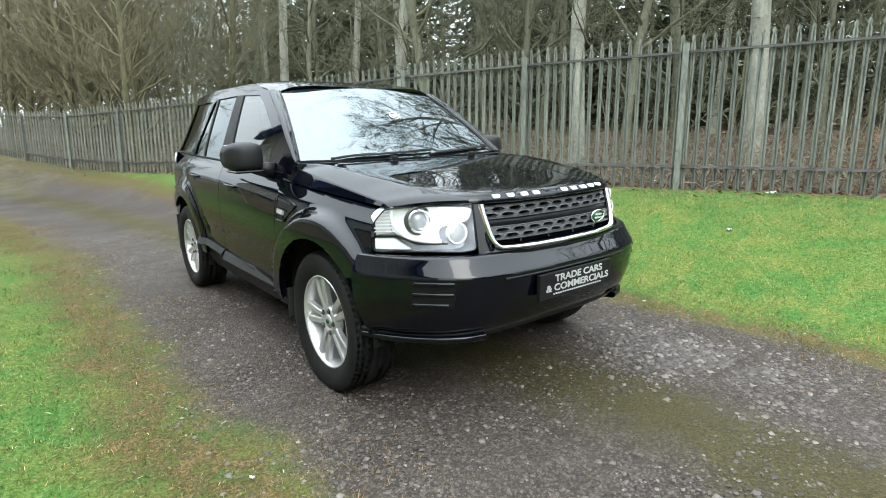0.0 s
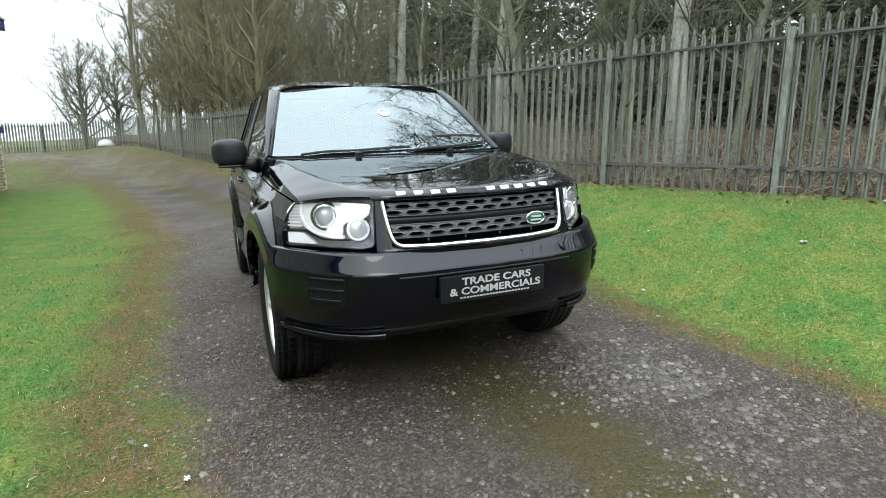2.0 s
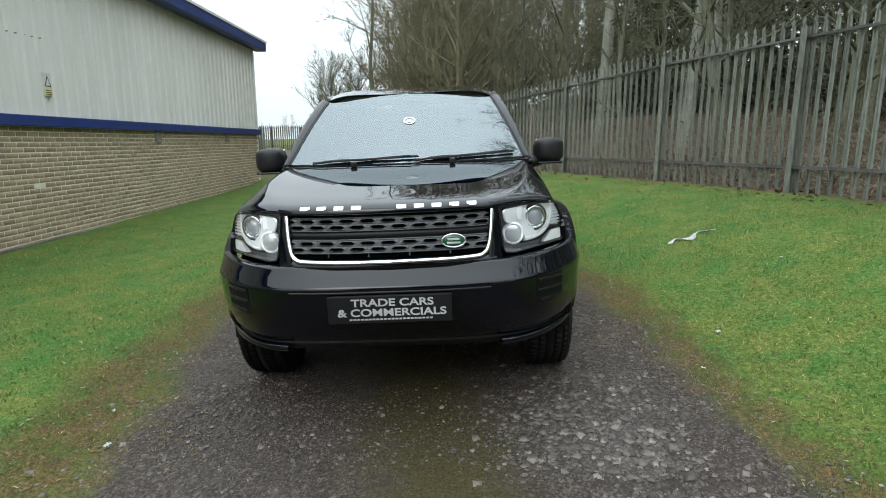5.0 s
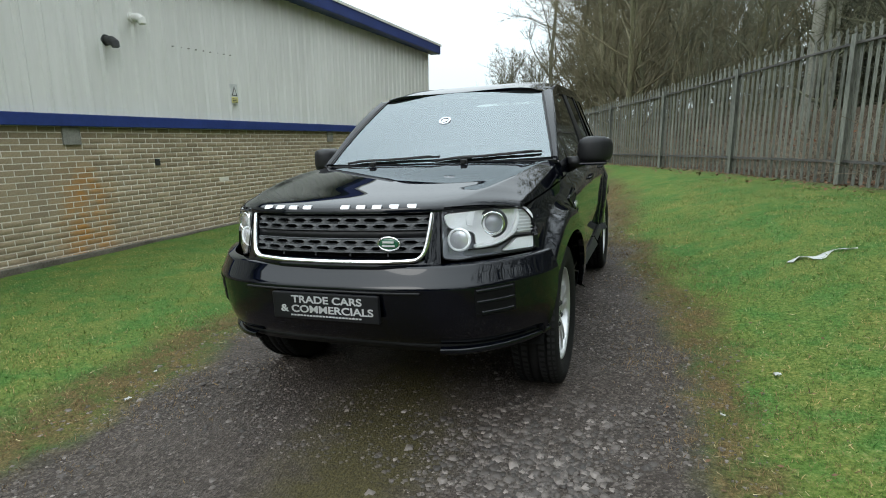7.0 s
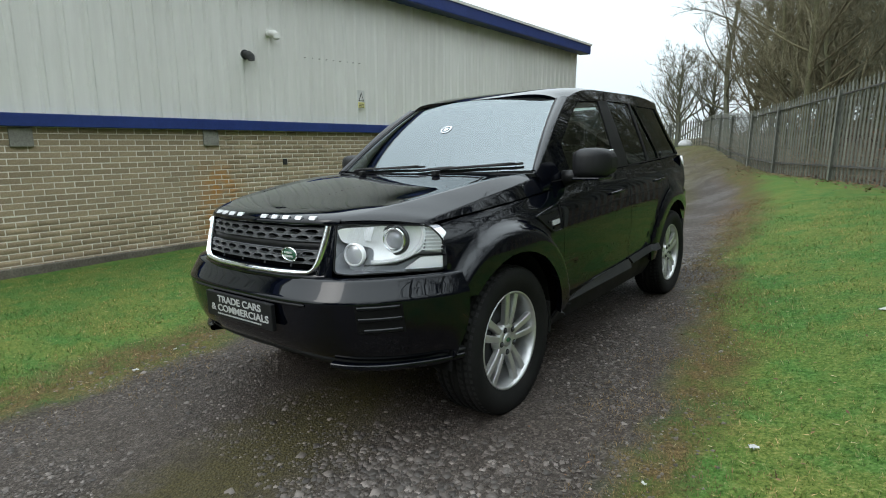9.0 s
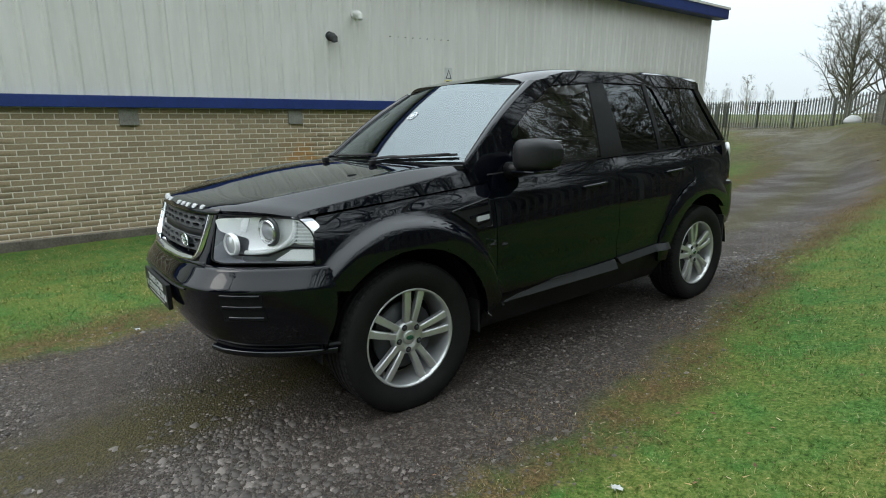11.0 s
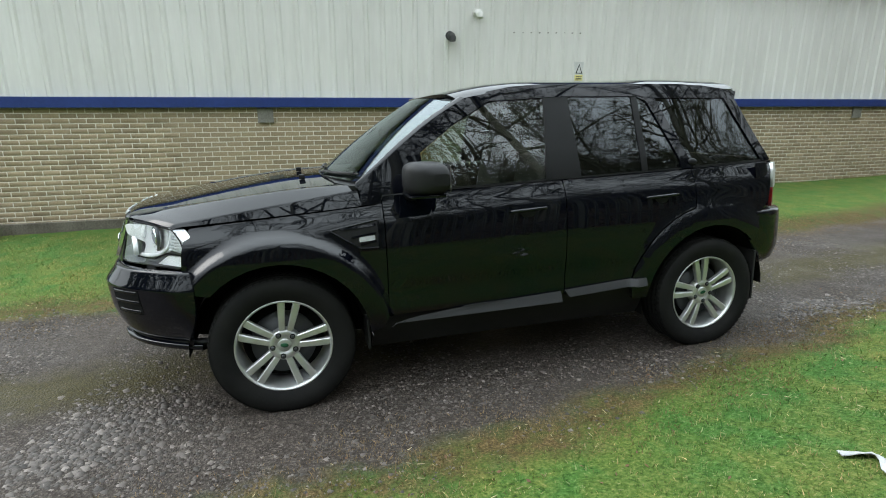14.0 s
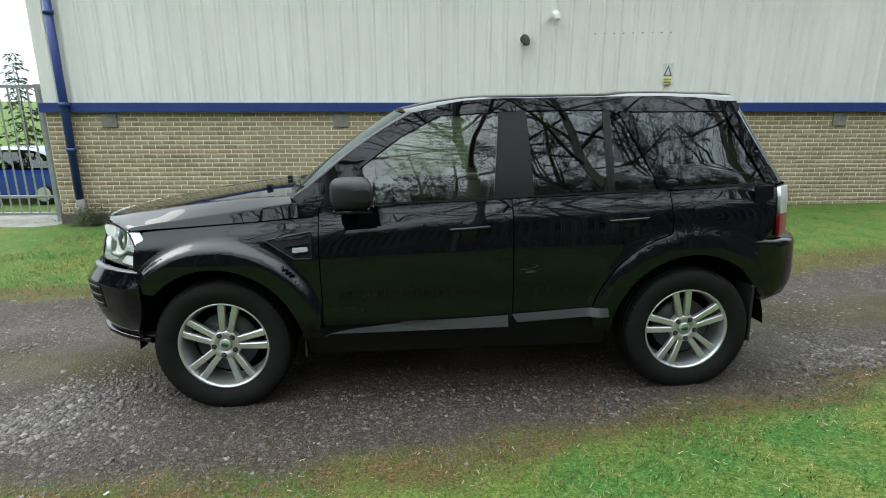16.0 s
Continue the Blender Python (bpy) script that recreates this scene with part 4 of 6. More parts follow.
o = part("windscreen", grid_bm([[screen_xyz(u, v) for u in np.linspace(-1, 1, 25)] for v in np.linspace(0, 1, 13)], (0, -1, 1)), M["screen_glass"], car, "clear windscreen glass reflecting sky and branches")
o.visible_shadow = False
edge_s = [(-0.90, 1.178), (-0.79, 1.255), (-0.65, 1.37), (-0.50, 1.48), (-0.36, 1.565), (-0.235, 1.632)]
for s in (1, -1):
    outer = spline([Vector(on_side(y, z)) for y, z in edge_s], 12)
    inner = [screen_xyz(1.0, v) for v in np.linspace(0, 1, 13)]
    rows = []
    for k in range(13):
        a, b_ = inner[k], outer[k]
        mid_ = (a + b_) / 2 + Vector((0.006, -0.014, 0.012))
        rows.append([Vector((p.x * s, p.y, p.z)) for p in (a + Vector((-0.012, -0.004, 0.004)), a * 0.75 + b_ * 0.25 + Vector((0.004, -0.012, 0.008)), mid_, a * 0.25 + b_ * 0.75 + Vector((0.006, -0.009, 0.008)), b_)])
    part("windscreen_pillar", grid_bm(rows, (s, -1, 0.6), 0.02), M["paint"], car)
    part("drip_rail", add_tube(bmesh.new(), [Vector((p.x * s, p.y, p.z)) + Vector((0, -0.004, 0.004)) for p in inner], 0.007, 6), M["trim"], car, "black windscreen edge seal", True)
band = [[screen_xyz(u, v) + Vector((0, 0.004, -0.004)) for u in np.linspace(-1, 1, 25)] for v in (0.0, 0.025, 0.05)]
part("screen_border", grid_bm(band, (0, -1, 1)), M["trim"], car, "black printed glass border")
band = [[screen_xyz(u, v) + Vector((0, 0.004, -0.004)) for u in np.linspace(-1, 1, 25)] for v in (0.965, 1.0)]
part("screen_border", grid_bm(band, (0, -1, 1)), M["trim"], car, "black printed glass border")


# roof
def roof_xyz(u, v):
    yf, yr = -0.361 + 0.098 * u * u, 1.70 - 0.04 * u * u
    y = yf + (yr - yf) * v
    w = 0.612 + 0.028 * float(step(0, 0.12, v)) - 0.02 * v * v
    z = 1.735 - 0.078 * max(0, (0.25 - y) / 0.611) ** 2 - 0.02 * max(0, (y - 1.1) / 0.6) ** 2
    z += 0.010 * float(step(0.93, 1.02, y))
    z -= (z - 1.624 - 0.078 * float(step(0.0, 0.25, v)) * (1 - 0.45 * float(step(0.75, 1, v)))) * abs(u) ** 6
    return Vector((u * w, y, z))


roof = part("roof", grid_bm([[roof_xyz(u, v) for u in np.linspace(-1, 1, 33)] for v in np.linspace(0, 1, 34)], (0, 0, 1), 0.02), M["paint"], car)
tail_rows = []
for f in (0.0, 0.25, 0.5, 0.75, 0.92, 1.0):
    row = []
    for u in np.linspace(-1, 1, 25):
        y0, y1 = 1.655 - 0.04 * u * u, 1.815 - 0.135 * u * u
        row.append(Vector((u * 0.612, y0 + (y1 - y0) * f, roof_xyz(u, 0.98).z + 0.003 - 0.030 * f ** 1.5 - (0.012 if f == 1.0 else 0))))
    tail_rows.append(row)
part("roof_tail", grid_bm(tail_rows, (0, 0.3, 1), 0.012), M["paint"], roof)

# front face
def face_pt(x, z, back=0.0):
    a = abs(x)
    slope = 0.42 * (1.045 - z) if z > 0.8 else 0.42 * 0.245
    fade = 1 - 0.55 * float(step(0.45, 0.85, a))
    return Vector((x, float(sum(nose_y(a + d) for d in (-0.02, 0, 0.02)) / 3) - slope * fade * 0.75 + back, z))


LAMP = rounded([(0.492, 1.034), (0.510, 0.834), (0.56, 0.822), (0.838, 0.818), (0.842, 0.90), (0.826, 0.96), (0.792, 1.014)], 0.018)
lamp_out = table([(0.82, 0.828), (0.90, 0.832), (0.96, 0.816), (1.016, 0.784)])
GRILLE_POST = [(0.438, 0.815), (0.47, 0.805), (0.503, 0.815), (0.485, 1.045), (0.466, 1.045)]
M["lamp_dark"] = gloss("grey_lamp_housing", (0.36, 0.37, 0.40), 0.22, 0.4, 0.4)
for s in (1, -1):
    part("grille_surround", panel_bm(GRILLE_POST, lambda x, z: face_pt(x, z, 0.004), s, 0.03, 0.05, (0.2, -1, 0)), M["paint"], car)

    def deep(x):
        return 0.085 - 0.035 * float(step(0.55, 0.85, x))

    def on_lamp(back):
        return lambda x, z: face_pt(x, z, back if x < 0.7 else back * (1 - 0.35 * float(step(0.7, 0.85, x))))

    def ring_pts(c, d, r, n_=28):
        e1 = d.orthogonal().normalized()
        e2 = d.cross(e1)
        return [c + (e1 * math.cos(2 * math.pi * i / n_) + e2 * math.sin(2 * math.pi * i / n_)) * r for i in range(n_ + 1)]

    def bowl(nm, c, d, prof, mat, label):
        bm = bmesh.new()
        rings = [[bm.verts.new(p) for p in ring_pts(c + d * h, d, q)[:-1]] for q, h in prof]
        for r0, r1 in zip(rings, rings[1:]):
            for i in range(28):
                bm.faces.new((r0[i], r0[(i + 1) % 28], r1[(i + 1) % 28], r1[i]))
        bmesh.ops.recalc_face_normals(bm, faces=bm.faces[:])
        return part(nm, bm, mat, hl, label, True)

    def seat_at(x, z, back, dirx):
        p = face_pt(x, z, back)
        return Vector((p.x * s, p.y, p.z)), Vector((s * dirx, -1, 0)).normalized()

    hl = part("headlamp", panel_bm(LAMP, lambda x, z: face_pt(x, z, deep(x)), s, 0.03, 0, (0.2, -1, 0)), M["lamp_dark"], car, "headlamp with bright reflectors behind a clear lens")
    rim_ = [face_pt(x, z, 0.006) for x, z in LAMP]
    for far_side in (False, True):
        wall = bmesh.new()
        for i in range(len(rim_)):
            p, q = rim_[i], rim_[(i + 1) % len(rim_)]
            if (min(p.x, q.x) > 0.80) == far_side:
                wall.faces.new([wall.verts.new((v.x * s, v.y + dy, v.z)) for v, dy in ((p, 0), (q, 0), (q, deep(q.x)), (p, deep(p.x)))])
        part("housing", wall, M["lamp_silver" if far_side else "lamp_dark"], hl, "bright outer lamp wall" if far_side else "grey lamp housing")
    lo = part("lens", panel_bm(LAMP, lambda x, z: face_pt(x, z), s, 0.03, 0, (0.2, -1, 0)), M["lens_glass"], hl, "clear lamp lens")
    lo.visible_shadow = False
    frm = [face_pt(x, z, -0.001) for x, z in LAMP]
    part("lens_edge", add_tube(bmesh.new(), [Vector((p.x * s, p.y, p.z)) for p in frm + frm[:1]], 0.0035, 5, False), M["trim"], hl, "black lamp edge")
    # dished reflector round the main beam
    DISH = rounded([(0.512, 1.018), (0.525, 0.960), (0.612, 0.925), (0.62, 0.868), (0.70, 0.862), (0.768, 0.905), (0.772, 1.018)], 0.02)
    part("reflector", panel_bm(DISH, lambda x, z: face_pt(x, z, 0.052 - 0.26 * ((x - 0.675) ** 2 + (z - 0.955) ** 2) / 0.1), s, 0.02, 0.008, (0.2, -1, 0)), M["lamp_silver"], hl, "dished silver reflector")
    c, d = seat_at(0.677, 0.957, 0.030, 0.35)
    bowl("bezel", c, d, [(0.068, -0.012), (0.067, 0.0), (0.060, 0.004), (0.056, -0.004)], M["mesh_grey"], "dark bezel ring")
    bowl("main_beam", c, d, [(0.056, -0.004), (0.054, 0.008), (0.046, 0.009), (0.041, -0.010), (0.036, -0.022)], M["chrome"], "bright ring round the projector")
    bowl("projector_lens", c, d, [(0.042, -0.012), (0.036, 0.002), (0.024, 0.010), (0.010, 0.0135), (0.0005, 0.014)], M["mesh_grey"], "grey projector lens").data.materials[0] = M["lamp_dark"]
    c, d = seat_at(0.560, 0.903, 0.020, 0.25)
    bowl("side_light", c, d, [(0.052, -0.014), (0.051, 0.004), (0.046, 0.009), (0.041, 0.002)], M["lamp_white"], "pale ring of the side light")
    bowl("side_light_lens", c, d, [(0.041, 0.002), (0.030, 0.008), (0.014, 0.011), (0.0005, 0.012)], M["lamp_back"], "round frosted side light")
    # pale light guide sweeping round the outside of the main beam
    guide = spline([(0.762, 0, 1.018), (0.766, 0, 0.965), (0.752, 0, 0.915), (0.715, 0, 0.880), (0.660, 0, 0.866), (0.615, 0, 0.866)], 22)
    bm = bmesh.new()
    add_tube(bm, [Vector((q.x * s, q.y, q.z)) for q in (face_pt(p.x, p.z, 0.024) for p in guide)], 0.0105, 8)
    part("light_guide", bm, M["lamp_white"], hl, "white curved light guide", True)
    part("upper_reflector", panel_bm([(0.578, 1.018), (0.585, 0.962), (0.606, 0.955), (0.612, 1.018)], on_lamp(0.024), s, 0.03, 0.012, (0.2, -1, 0)), M["lamp_white"], hl, "white reflector block")
    part("indicator_reflector", panel_bm([(0.770, 0.900), (0.832, 0.890), (0.818, 0.955), (0.786, 1.008), (0.770, 1.012)], on_lamp(0.040), s, 0.03, 0.01, (0.3, -1, 0)), M["lamp_silver"], hl, "silver indicator reflector")
    for q in range(7):
        z0 = 0.908 + q * 0.0155
        part("rib", panel_bm([(0.770, z0), (float(lamp_out(z0)), z0 - 0.003), (float(lamp_out(z0)), z0 + 0.003), (0.770, z0 + 0.006)], on_lamp(0.016), s, 0.05, 0.010, (0.4, -1, 0)), M["lamp_white"], hl)
    part("divider", panel_bm([(0.60, 0.853), (0.70, 0.850), (0.765, 0.885), (0.834, 0.880), (0.834, 0.888), (0.763, 0.894), (0.698, 0.859), (0.60, 0.861)], on_lamp(0.014), s, 0.03, 0.012, (0.2, -1, 0)), M["plate_black"], hl, "black lamp divider")
    part("indicator_strip", panel_bm(rounded([(0.722, 0.832), (0.830, 0.828), (0.833, 0.877), (0.770, 0.880)], 0.005), on_lamp(0.014), s, 0.03, 0.02, (0.3, -1, 0)), M["lamp_white"], hl, "frosted white indicator strip")

# nose strip under the bonnet edge, with metal bars for the maker's lettering
part("nose_strip", grid_bm([[Vector((x, float(nose_y(abs(x))) + dy, z)) for x in np.linspace(-0.505, 0.505, 31)] for z, dy in ((1.056, 0.004), (1.045, -0.006), (1.030, -0.004))], (0, -1, 0), 0.02), M["paint"], car)
xs_ = [(-0.372 + 0.078 * k) for k in range(4)] + [(0.062 + 0.0775 * k) for k in range(5)]
for x in xs_:
    bm = bmesh.new()
    y0 = float(nose_y(abs(x) + 0.0))
    add_box(bm, (x - 0.023, y0 - 0.003, 1.051), (x + 0.021, y0 + 0.008, 1.067), 0.003)
    for v in bm.verts:
        v.co.y += (v.co.z - 1.051) * 0.8
    part("letter_bar", bm, M["letter"], hood, "raised silver lettering drawn as plain bars")

# grille
grille = part("grille", grid_bm([[face_pt(x, z, 0.07) for x in np.linspace(-0.47, 0.47, 21)] for z in np.linspace(0.80, 1.04, 5)], (0, -1, 0)), M["inside"], car, "black grille with two grey honeycomb bars")
u_path = [(-0.462, 1.030), (-0.455, 0.95), (-0.440, 0.872), (-0.415, 0.841), (-0.37, 0.832), (-0.2, 0.829), (0, 0.828), (0.2, 0.829), (0.37, 0.832), (0.415, 0.841), (0.440, 0.872), (0.455, 0.95), (0.462, 1.030)]
pts = spline([(x, 0, z) for x, z in u_path], 72)
bm = bmesh.new()
rows = [[], [], [], []]
for k, p in enumerate(pts):
    d = (pts[min(k + 1, 72)] - pts[max(k - 1, 0)]).normalized()
    nrm = Vector((-d.z, 0, d.x))
    for r_, (off, back) in enumerate(((-0.009, 0.012), (-0.007, -0.010), (0.006, -0.012), (0.009, 0.012))):
        q = p + nrm * off
        rows[r_].append(face_pt(q.x, q.z, back))
part("grille_trim", grid_bm(rows, (0, -1, 0)), M["chrome"], grille, "bright chrome grille surround")
part("grille_frame", grid_bm([[face_pt(x, z, b_) for x in np.linspace(-0.475, 0.475, 31)] for z, b_ in ((1.046, -0.002), (1.030, 0.0), (1.026, 0.05))], (0, -1, 0)), M["paint"], grille)
part("grille_frame", grid_bm([[face_pt(x, z, b_) for x in np.linspace(-0.475, 0.475, 31)] for z, b_ in ((0.838, 0.05), (0.834, 0.008), (0.805, -0.002), (0.792, 0.01))], (0, -1, 0)), M["paint"], grille)
for z in (0.940,):
    part("cross_bar", grid_bm([[face_pt(x, zz, b_) for x in np.linspace(-0.455, 0.455, 31)] for zz, b_ in ((z + 0.022, 0.06), (z + 0.018, 0.025), (z - 0.018, 0.025), (z - 0.022, 0.06))], (0, -1, 0)), M["plate_black"], grille)
for zc in (0.987, 0.893):
    bm = bmesh.new()
    pitch_, tall_ = 0.092, 0.026
    hole_ = [(-0.40, 0), (-0.22, 0.33), (0, 0.33), (0.22, 0.33), (0.40, 0), (0.22, -0.33), (0, -0.33), (-0.22, -0.33)]
    cell_ = [(-0.5, 0), (-0.5, 0.5), (0, 0.5), (0.5, 0.5), (0.5, 0), (0.5, -0.5), (0, -0.5), (-0.5, -0.5)]
    for row in (0, 1):
        cz_ = zc + (0.5 - row) * tall_
        lim = 0.448 - 0.10 * (1.0 - cz_)
        for k in range(-6, 6):
            cx_ = (k + 0.5 * row) * pitch_
            if abs(cx_) - 0.5 * pitch_ > lim - 0.012:
                continue
            o_, i_, d_ = [[bm.verts.new(face_pt(max(-lim, min(lim, cx_ + hx * pitch_)), cz_ + hz * tall_, back)) for hx, hz in shape] for shape, back in ((cell_, 0.018), (hole_, 0.015), (hole_, 0.050))]
            for q in range(8):
                t_ = (q + 1) % 8
                bm.faces.new((o_[q], o_[t_], i_[t_], i_[q]))
                bm.faces.new((i_[q], i_[t_], d_[t_], d_[q]))
    bmesh.ops.dissolve_degenerate(bm, dist=1e-5, edges=bm.edges[:])
    bmesh.ops.recalc_face_normals(bm, faces=bm.faces[:])
    part("honeycomb_bar", bm, M["mesh_grey"], grille, "grey honeycomb grille bar")
    for dz in (0.028, -0.028):
        part("bar_edge", grid_bm([[face_pt(x, zz, b_) for x in np.linspace(-0.437, 0.437, 31)] for zz, b_ in ((zc + dz + 0.003, 0.045), (zc + dz + 0.002, 0.016), (zc + dz - 0.002, 0.016), (zc + dz - 0.003, 0.045))], (0, -1, 0)), M["mesh_grey"], grille)
for x in (-0.27, -0.09, 0.09, 0.27):
    part("grille_pin", add_tube(bmesh.new(), [face_pt(x, 0.866, 0.03), face_pt(x, 0.846, 0.03)], 0.004, 6), M["mesh_grey"], grille)
bm = bmesh.new()
bmesh.ops.create_uvsphere(bm, u_segments=24, v_segments=10, radius=1)
bc = face_pt(0.285, 0.905, 0.0)
for v in bm.verts:
    v.co = bc + Vector((v.co.x * 0.050, -v.co.z * 0.010, v.co.y * 0.028))
badge = part("badge", bm, M["badge_green"], grille, "plain green oval badge with a silver edge", True)
bm = bmesh.new()
add_tube(bm, [bc + Vector((0.051 * math.cos(2 * math.pi * i / 32), -0.004, 0.029 * math.sin(2 * math.pi * i / 32))) for i in range(33)], 0.004, 6, False)
part("badge_edge", bm, M["chrome"], badge, smooth=True)
for dz, w_ in ((0.008, 0.026), (-0.008, 0.030)):
    part("badge_bar", box_bm(bc + Vector((-w_, -0.0125, dz - 0.004)), bc + Vector((w_, -0.008, dz + 0.004))), M["letter"], badge)

# front bumper
levels = [(0.812, 0.12, -1.75), (0.811, 0.070, -1.745), (0.807, 0.062, -1.742), (0.800, 0.058, -1.742), (0.770, 0.035, -1.738), (0.738, 0.0105, -1.732), (0.731, 0.005, -1.73), (0.725, 0.0015, -1.73), (0.718, 0.0005, -1.73), (0.71, 0.001, -1.73), (0.66, 0.006, -1.73), (0.60, 0.014, -1.735), (0.54, 0.034, -1.75), (0.49, 0.060, -1.772), (0.462, 0.080, -1.782), (0.455, 0.095, -1.785), (0.42, 0.13, -1.79)]
base = [(0, -2.262), (0.25, -2.258), (0.45, -2.235), (0.60, -2.185), (0.722, -2.092), (0.825, -1.965), (0.902, -1.84), (0.938, -1.73)]
rows = []
for z, inset, end in levels:
    line = spline([(x - inset * (x / 0.908) ** 2 * 0.45, y + inset * (1 - 0.6 * (x / 0.908) ** 3) if k < len(base) - 1 else end, z) for k, (x, y) in enumerate(base)], 34)
    rows.append([Vector((-p.x, p.y, p.z)) for p in line[:0:-1]] + line)
bumper = part("front_bumper", grid_bm(rows, (0, -1, 0.1), 0.02), M["paint"], car)
lip = []
for z, inset in ((0.462, 0.115), (0.457, 0.076), (0.443, 0.074), (0.432, 0.088), (0.40, 0.13), (0.39, 0.3)):
    line = spline([(x - inset * (x / 0.908) ** 2 * 0.6, y + inset * (1 - 0.5 * (x / 0.908) ** 3) + 0.02, z - 0.012 * (x / 0.9) ** 2) for x, y in base], 30)
    lip.append([Vector((-p.x, p.y, p.z)) for p in line[:0:-1]] + line)
part("bumper_lip", grid_bm(lip, (0, -1, 0.1)), M["trim"], bumper, "satin black lower bumper lip")
for s in (1, -1):
    ledge = []
    for z, inset in ((0.446, 0.09), (0.443, 0.052), (0.437, 0.046), (0.422, 0.048), (0.412, 0.060), (0.408, 0.12)):
        line = spline([(s * (x - inset * (x / 0.908) ** 2 * 0.6), y + inset * (1 - 0.5 * (x / 0.908) ** 3) + 0.015, z - 0.012 * (x / 0.9) ** 2) for x, y in ((0.50, -2.222), (0.60, -2.185), (0.722, -2.092), (0.825, -1.965), (0.897, -1.84), (0.925, -1.765))], 20)
        ledge.append(line)
    part("bumper_splitter", grid_bm(ledge, (s * 0.5, -1, 0.3)), M["paint"], bumper, "gloss black splitter under the bumper corner")
bump_line = spline([(x, y, 0) for x, y in base], 200)


def bump_pt(x, z, outw=0.004):
    a = abs(x)
    k = min(range(200), key=lambda i: abs(bump_line[i].x - a))
    p, q = bump_line[k], bump_line[k + 1]
    d = (q - p).normalized()
    p = p + (q - p) * ((a - p.x) / max(1e-6, q.x - p.x))
    nrm = Vector((-d.y, d.x, 0)) * -1
    if nrm.y > 0:
        nrm = -nrm
    w = p + nrm * outw
    ins = float(np.interp(z, [0.46, 0.49, 0.54, 0.60, 0.66, 0.72, 0.738, 0.80], [0.080, 0.060, 0.034, 0.014, 0.006, 0.0, 0.0105, 0.058]))
    return Vector((math.copysign(w.x, x), w.y + ins, z))


rows = [[bump_pt(x, z, o_) for x in np.linspace(-0.44, 0.44, 33)] for z, o_ in ((0.712, -0.004), (0.709, 0.006), (0.703, 0.006), (0.698, -0.004))]
part("bumper_ridge", grid_bm(rows, (0, -1, 0)), M["trim"], bumper, "satin black ridge over the plate")
for s in (1, -1):
    for z, x0, x1 in ((0.700, 0.66, 0.785), (0.650, 0.66, 0.787), (0.600, 0.675, 0.785)):
        part("vent_slat", grid_bm([[bump_pt(s * x, zz, o_) for x in np.linspace(x0, x1, 9)] for zz, o_ in ((z + 0.012, -0.003), (z + 0.008, 0.004), (z - 0.004, 0.006), (z - 0.010, -0.003))], (0, -1, 0.2)), M["paint"], bumper, "black plastic blanking slat")
    part("vent_recess", grid_bm([[bump_pt(s * x, zz, 0.002) for x in np.linspace(0.652, 0.792, 9)] for zz in (0.715, 0.65, 0.588)], (0, -1, 0)), M["inside"], bumper, "black vent recess")

# number plate board with the dealer's words
plate = part("plate_board", box_bm((-0.268, -2.283, 0.575), (0.268, -2.262, 0.697), 0.004), M["plate_black"], bumper, "black plate with silver capitals")


def words(text, x0, x1, z, h, y, parent):
    cu = bpy.data.curves.new("plate_text", "FONT")
    cu.body, cu.size, cu.extrude, cu.align_x, cu.offset = text, 0.1, 0.0008, "CENTER", 0.0022
    tmp = bpy.data.objects.new("plate_text", cu)
    scene.collection.objects.link(tmp)
    dg = bpy.context.evaluated_depsgraph_get()
    me = bpy.data.meshes.new_from_object(tmp.evaluated_get(dg))
    bpy.data.objects.remove(tmp)
    co = np.array([v.co for v in me.vertices])
    lo, hi = co.min(0), co.max(0)
    for v in me.vertices:
        fx, fz = (v.co.x - lo[0]) / (hi[0] - lo[0]), (v.co.y - lo[1]) / (hi[1] - lo[1])
        v.co = (x0 + (x1 - x0) * fx, y - v.co.z, z + h * fz)
    me.materials.clear()
    me.materials.append(M["letter"])
    o = new("plate_text", me)
    o.parent = parent
    return tagged(o, "silver capital letters")


words("TRADE CARS", -0.165, 0.19, 0.651, 0.034, -2.2845, plate)
words("& COMMERCIALS", -0.225, 0.243, 0.607, 0.034, -2.2845, plate)
for k in range(22):
    x = -0.175 + k * 0.0165
    part("text_bar", box_bm((x, -2.2848, 0.590), (x + 0.012, -2.2835, 0.597)), M["letter"], plate)

# wings to rear: tail, tailgate, rear bumper
rear_line = [(0.868, 1.70), (0.858, 1.775), (0.828, 1.855), (0.765, 1.935), (0.66, 2.005), (0.5, 2.05), (0.25, 2.08), (0, 2.085)]


def rear_pt(k, z, inset=0.0):
    x, y = rear_line[k]
    lean = max(0.0, z - 1.19) * 0.46
    narrow = 0.0 if z < 1.15 else (z - 1.15) * 0.42
    return Vector((max(0.0, x - narrow * (x / 0.872) - inset), y - lean - inset * 0.5 - 0.05 * max(0, (z - 0.95)), z))


def rear_rows(zs, k0=0, inset=0.0):
    rows = []
    for z in zs:
        line = spline([rear_pt(k, z, inset) for k in range(k0, 8)], 24)
        rows.append(line + [Vector((-p.x, p.y, p.z)) for p in line[-2::-1]])
    return rows


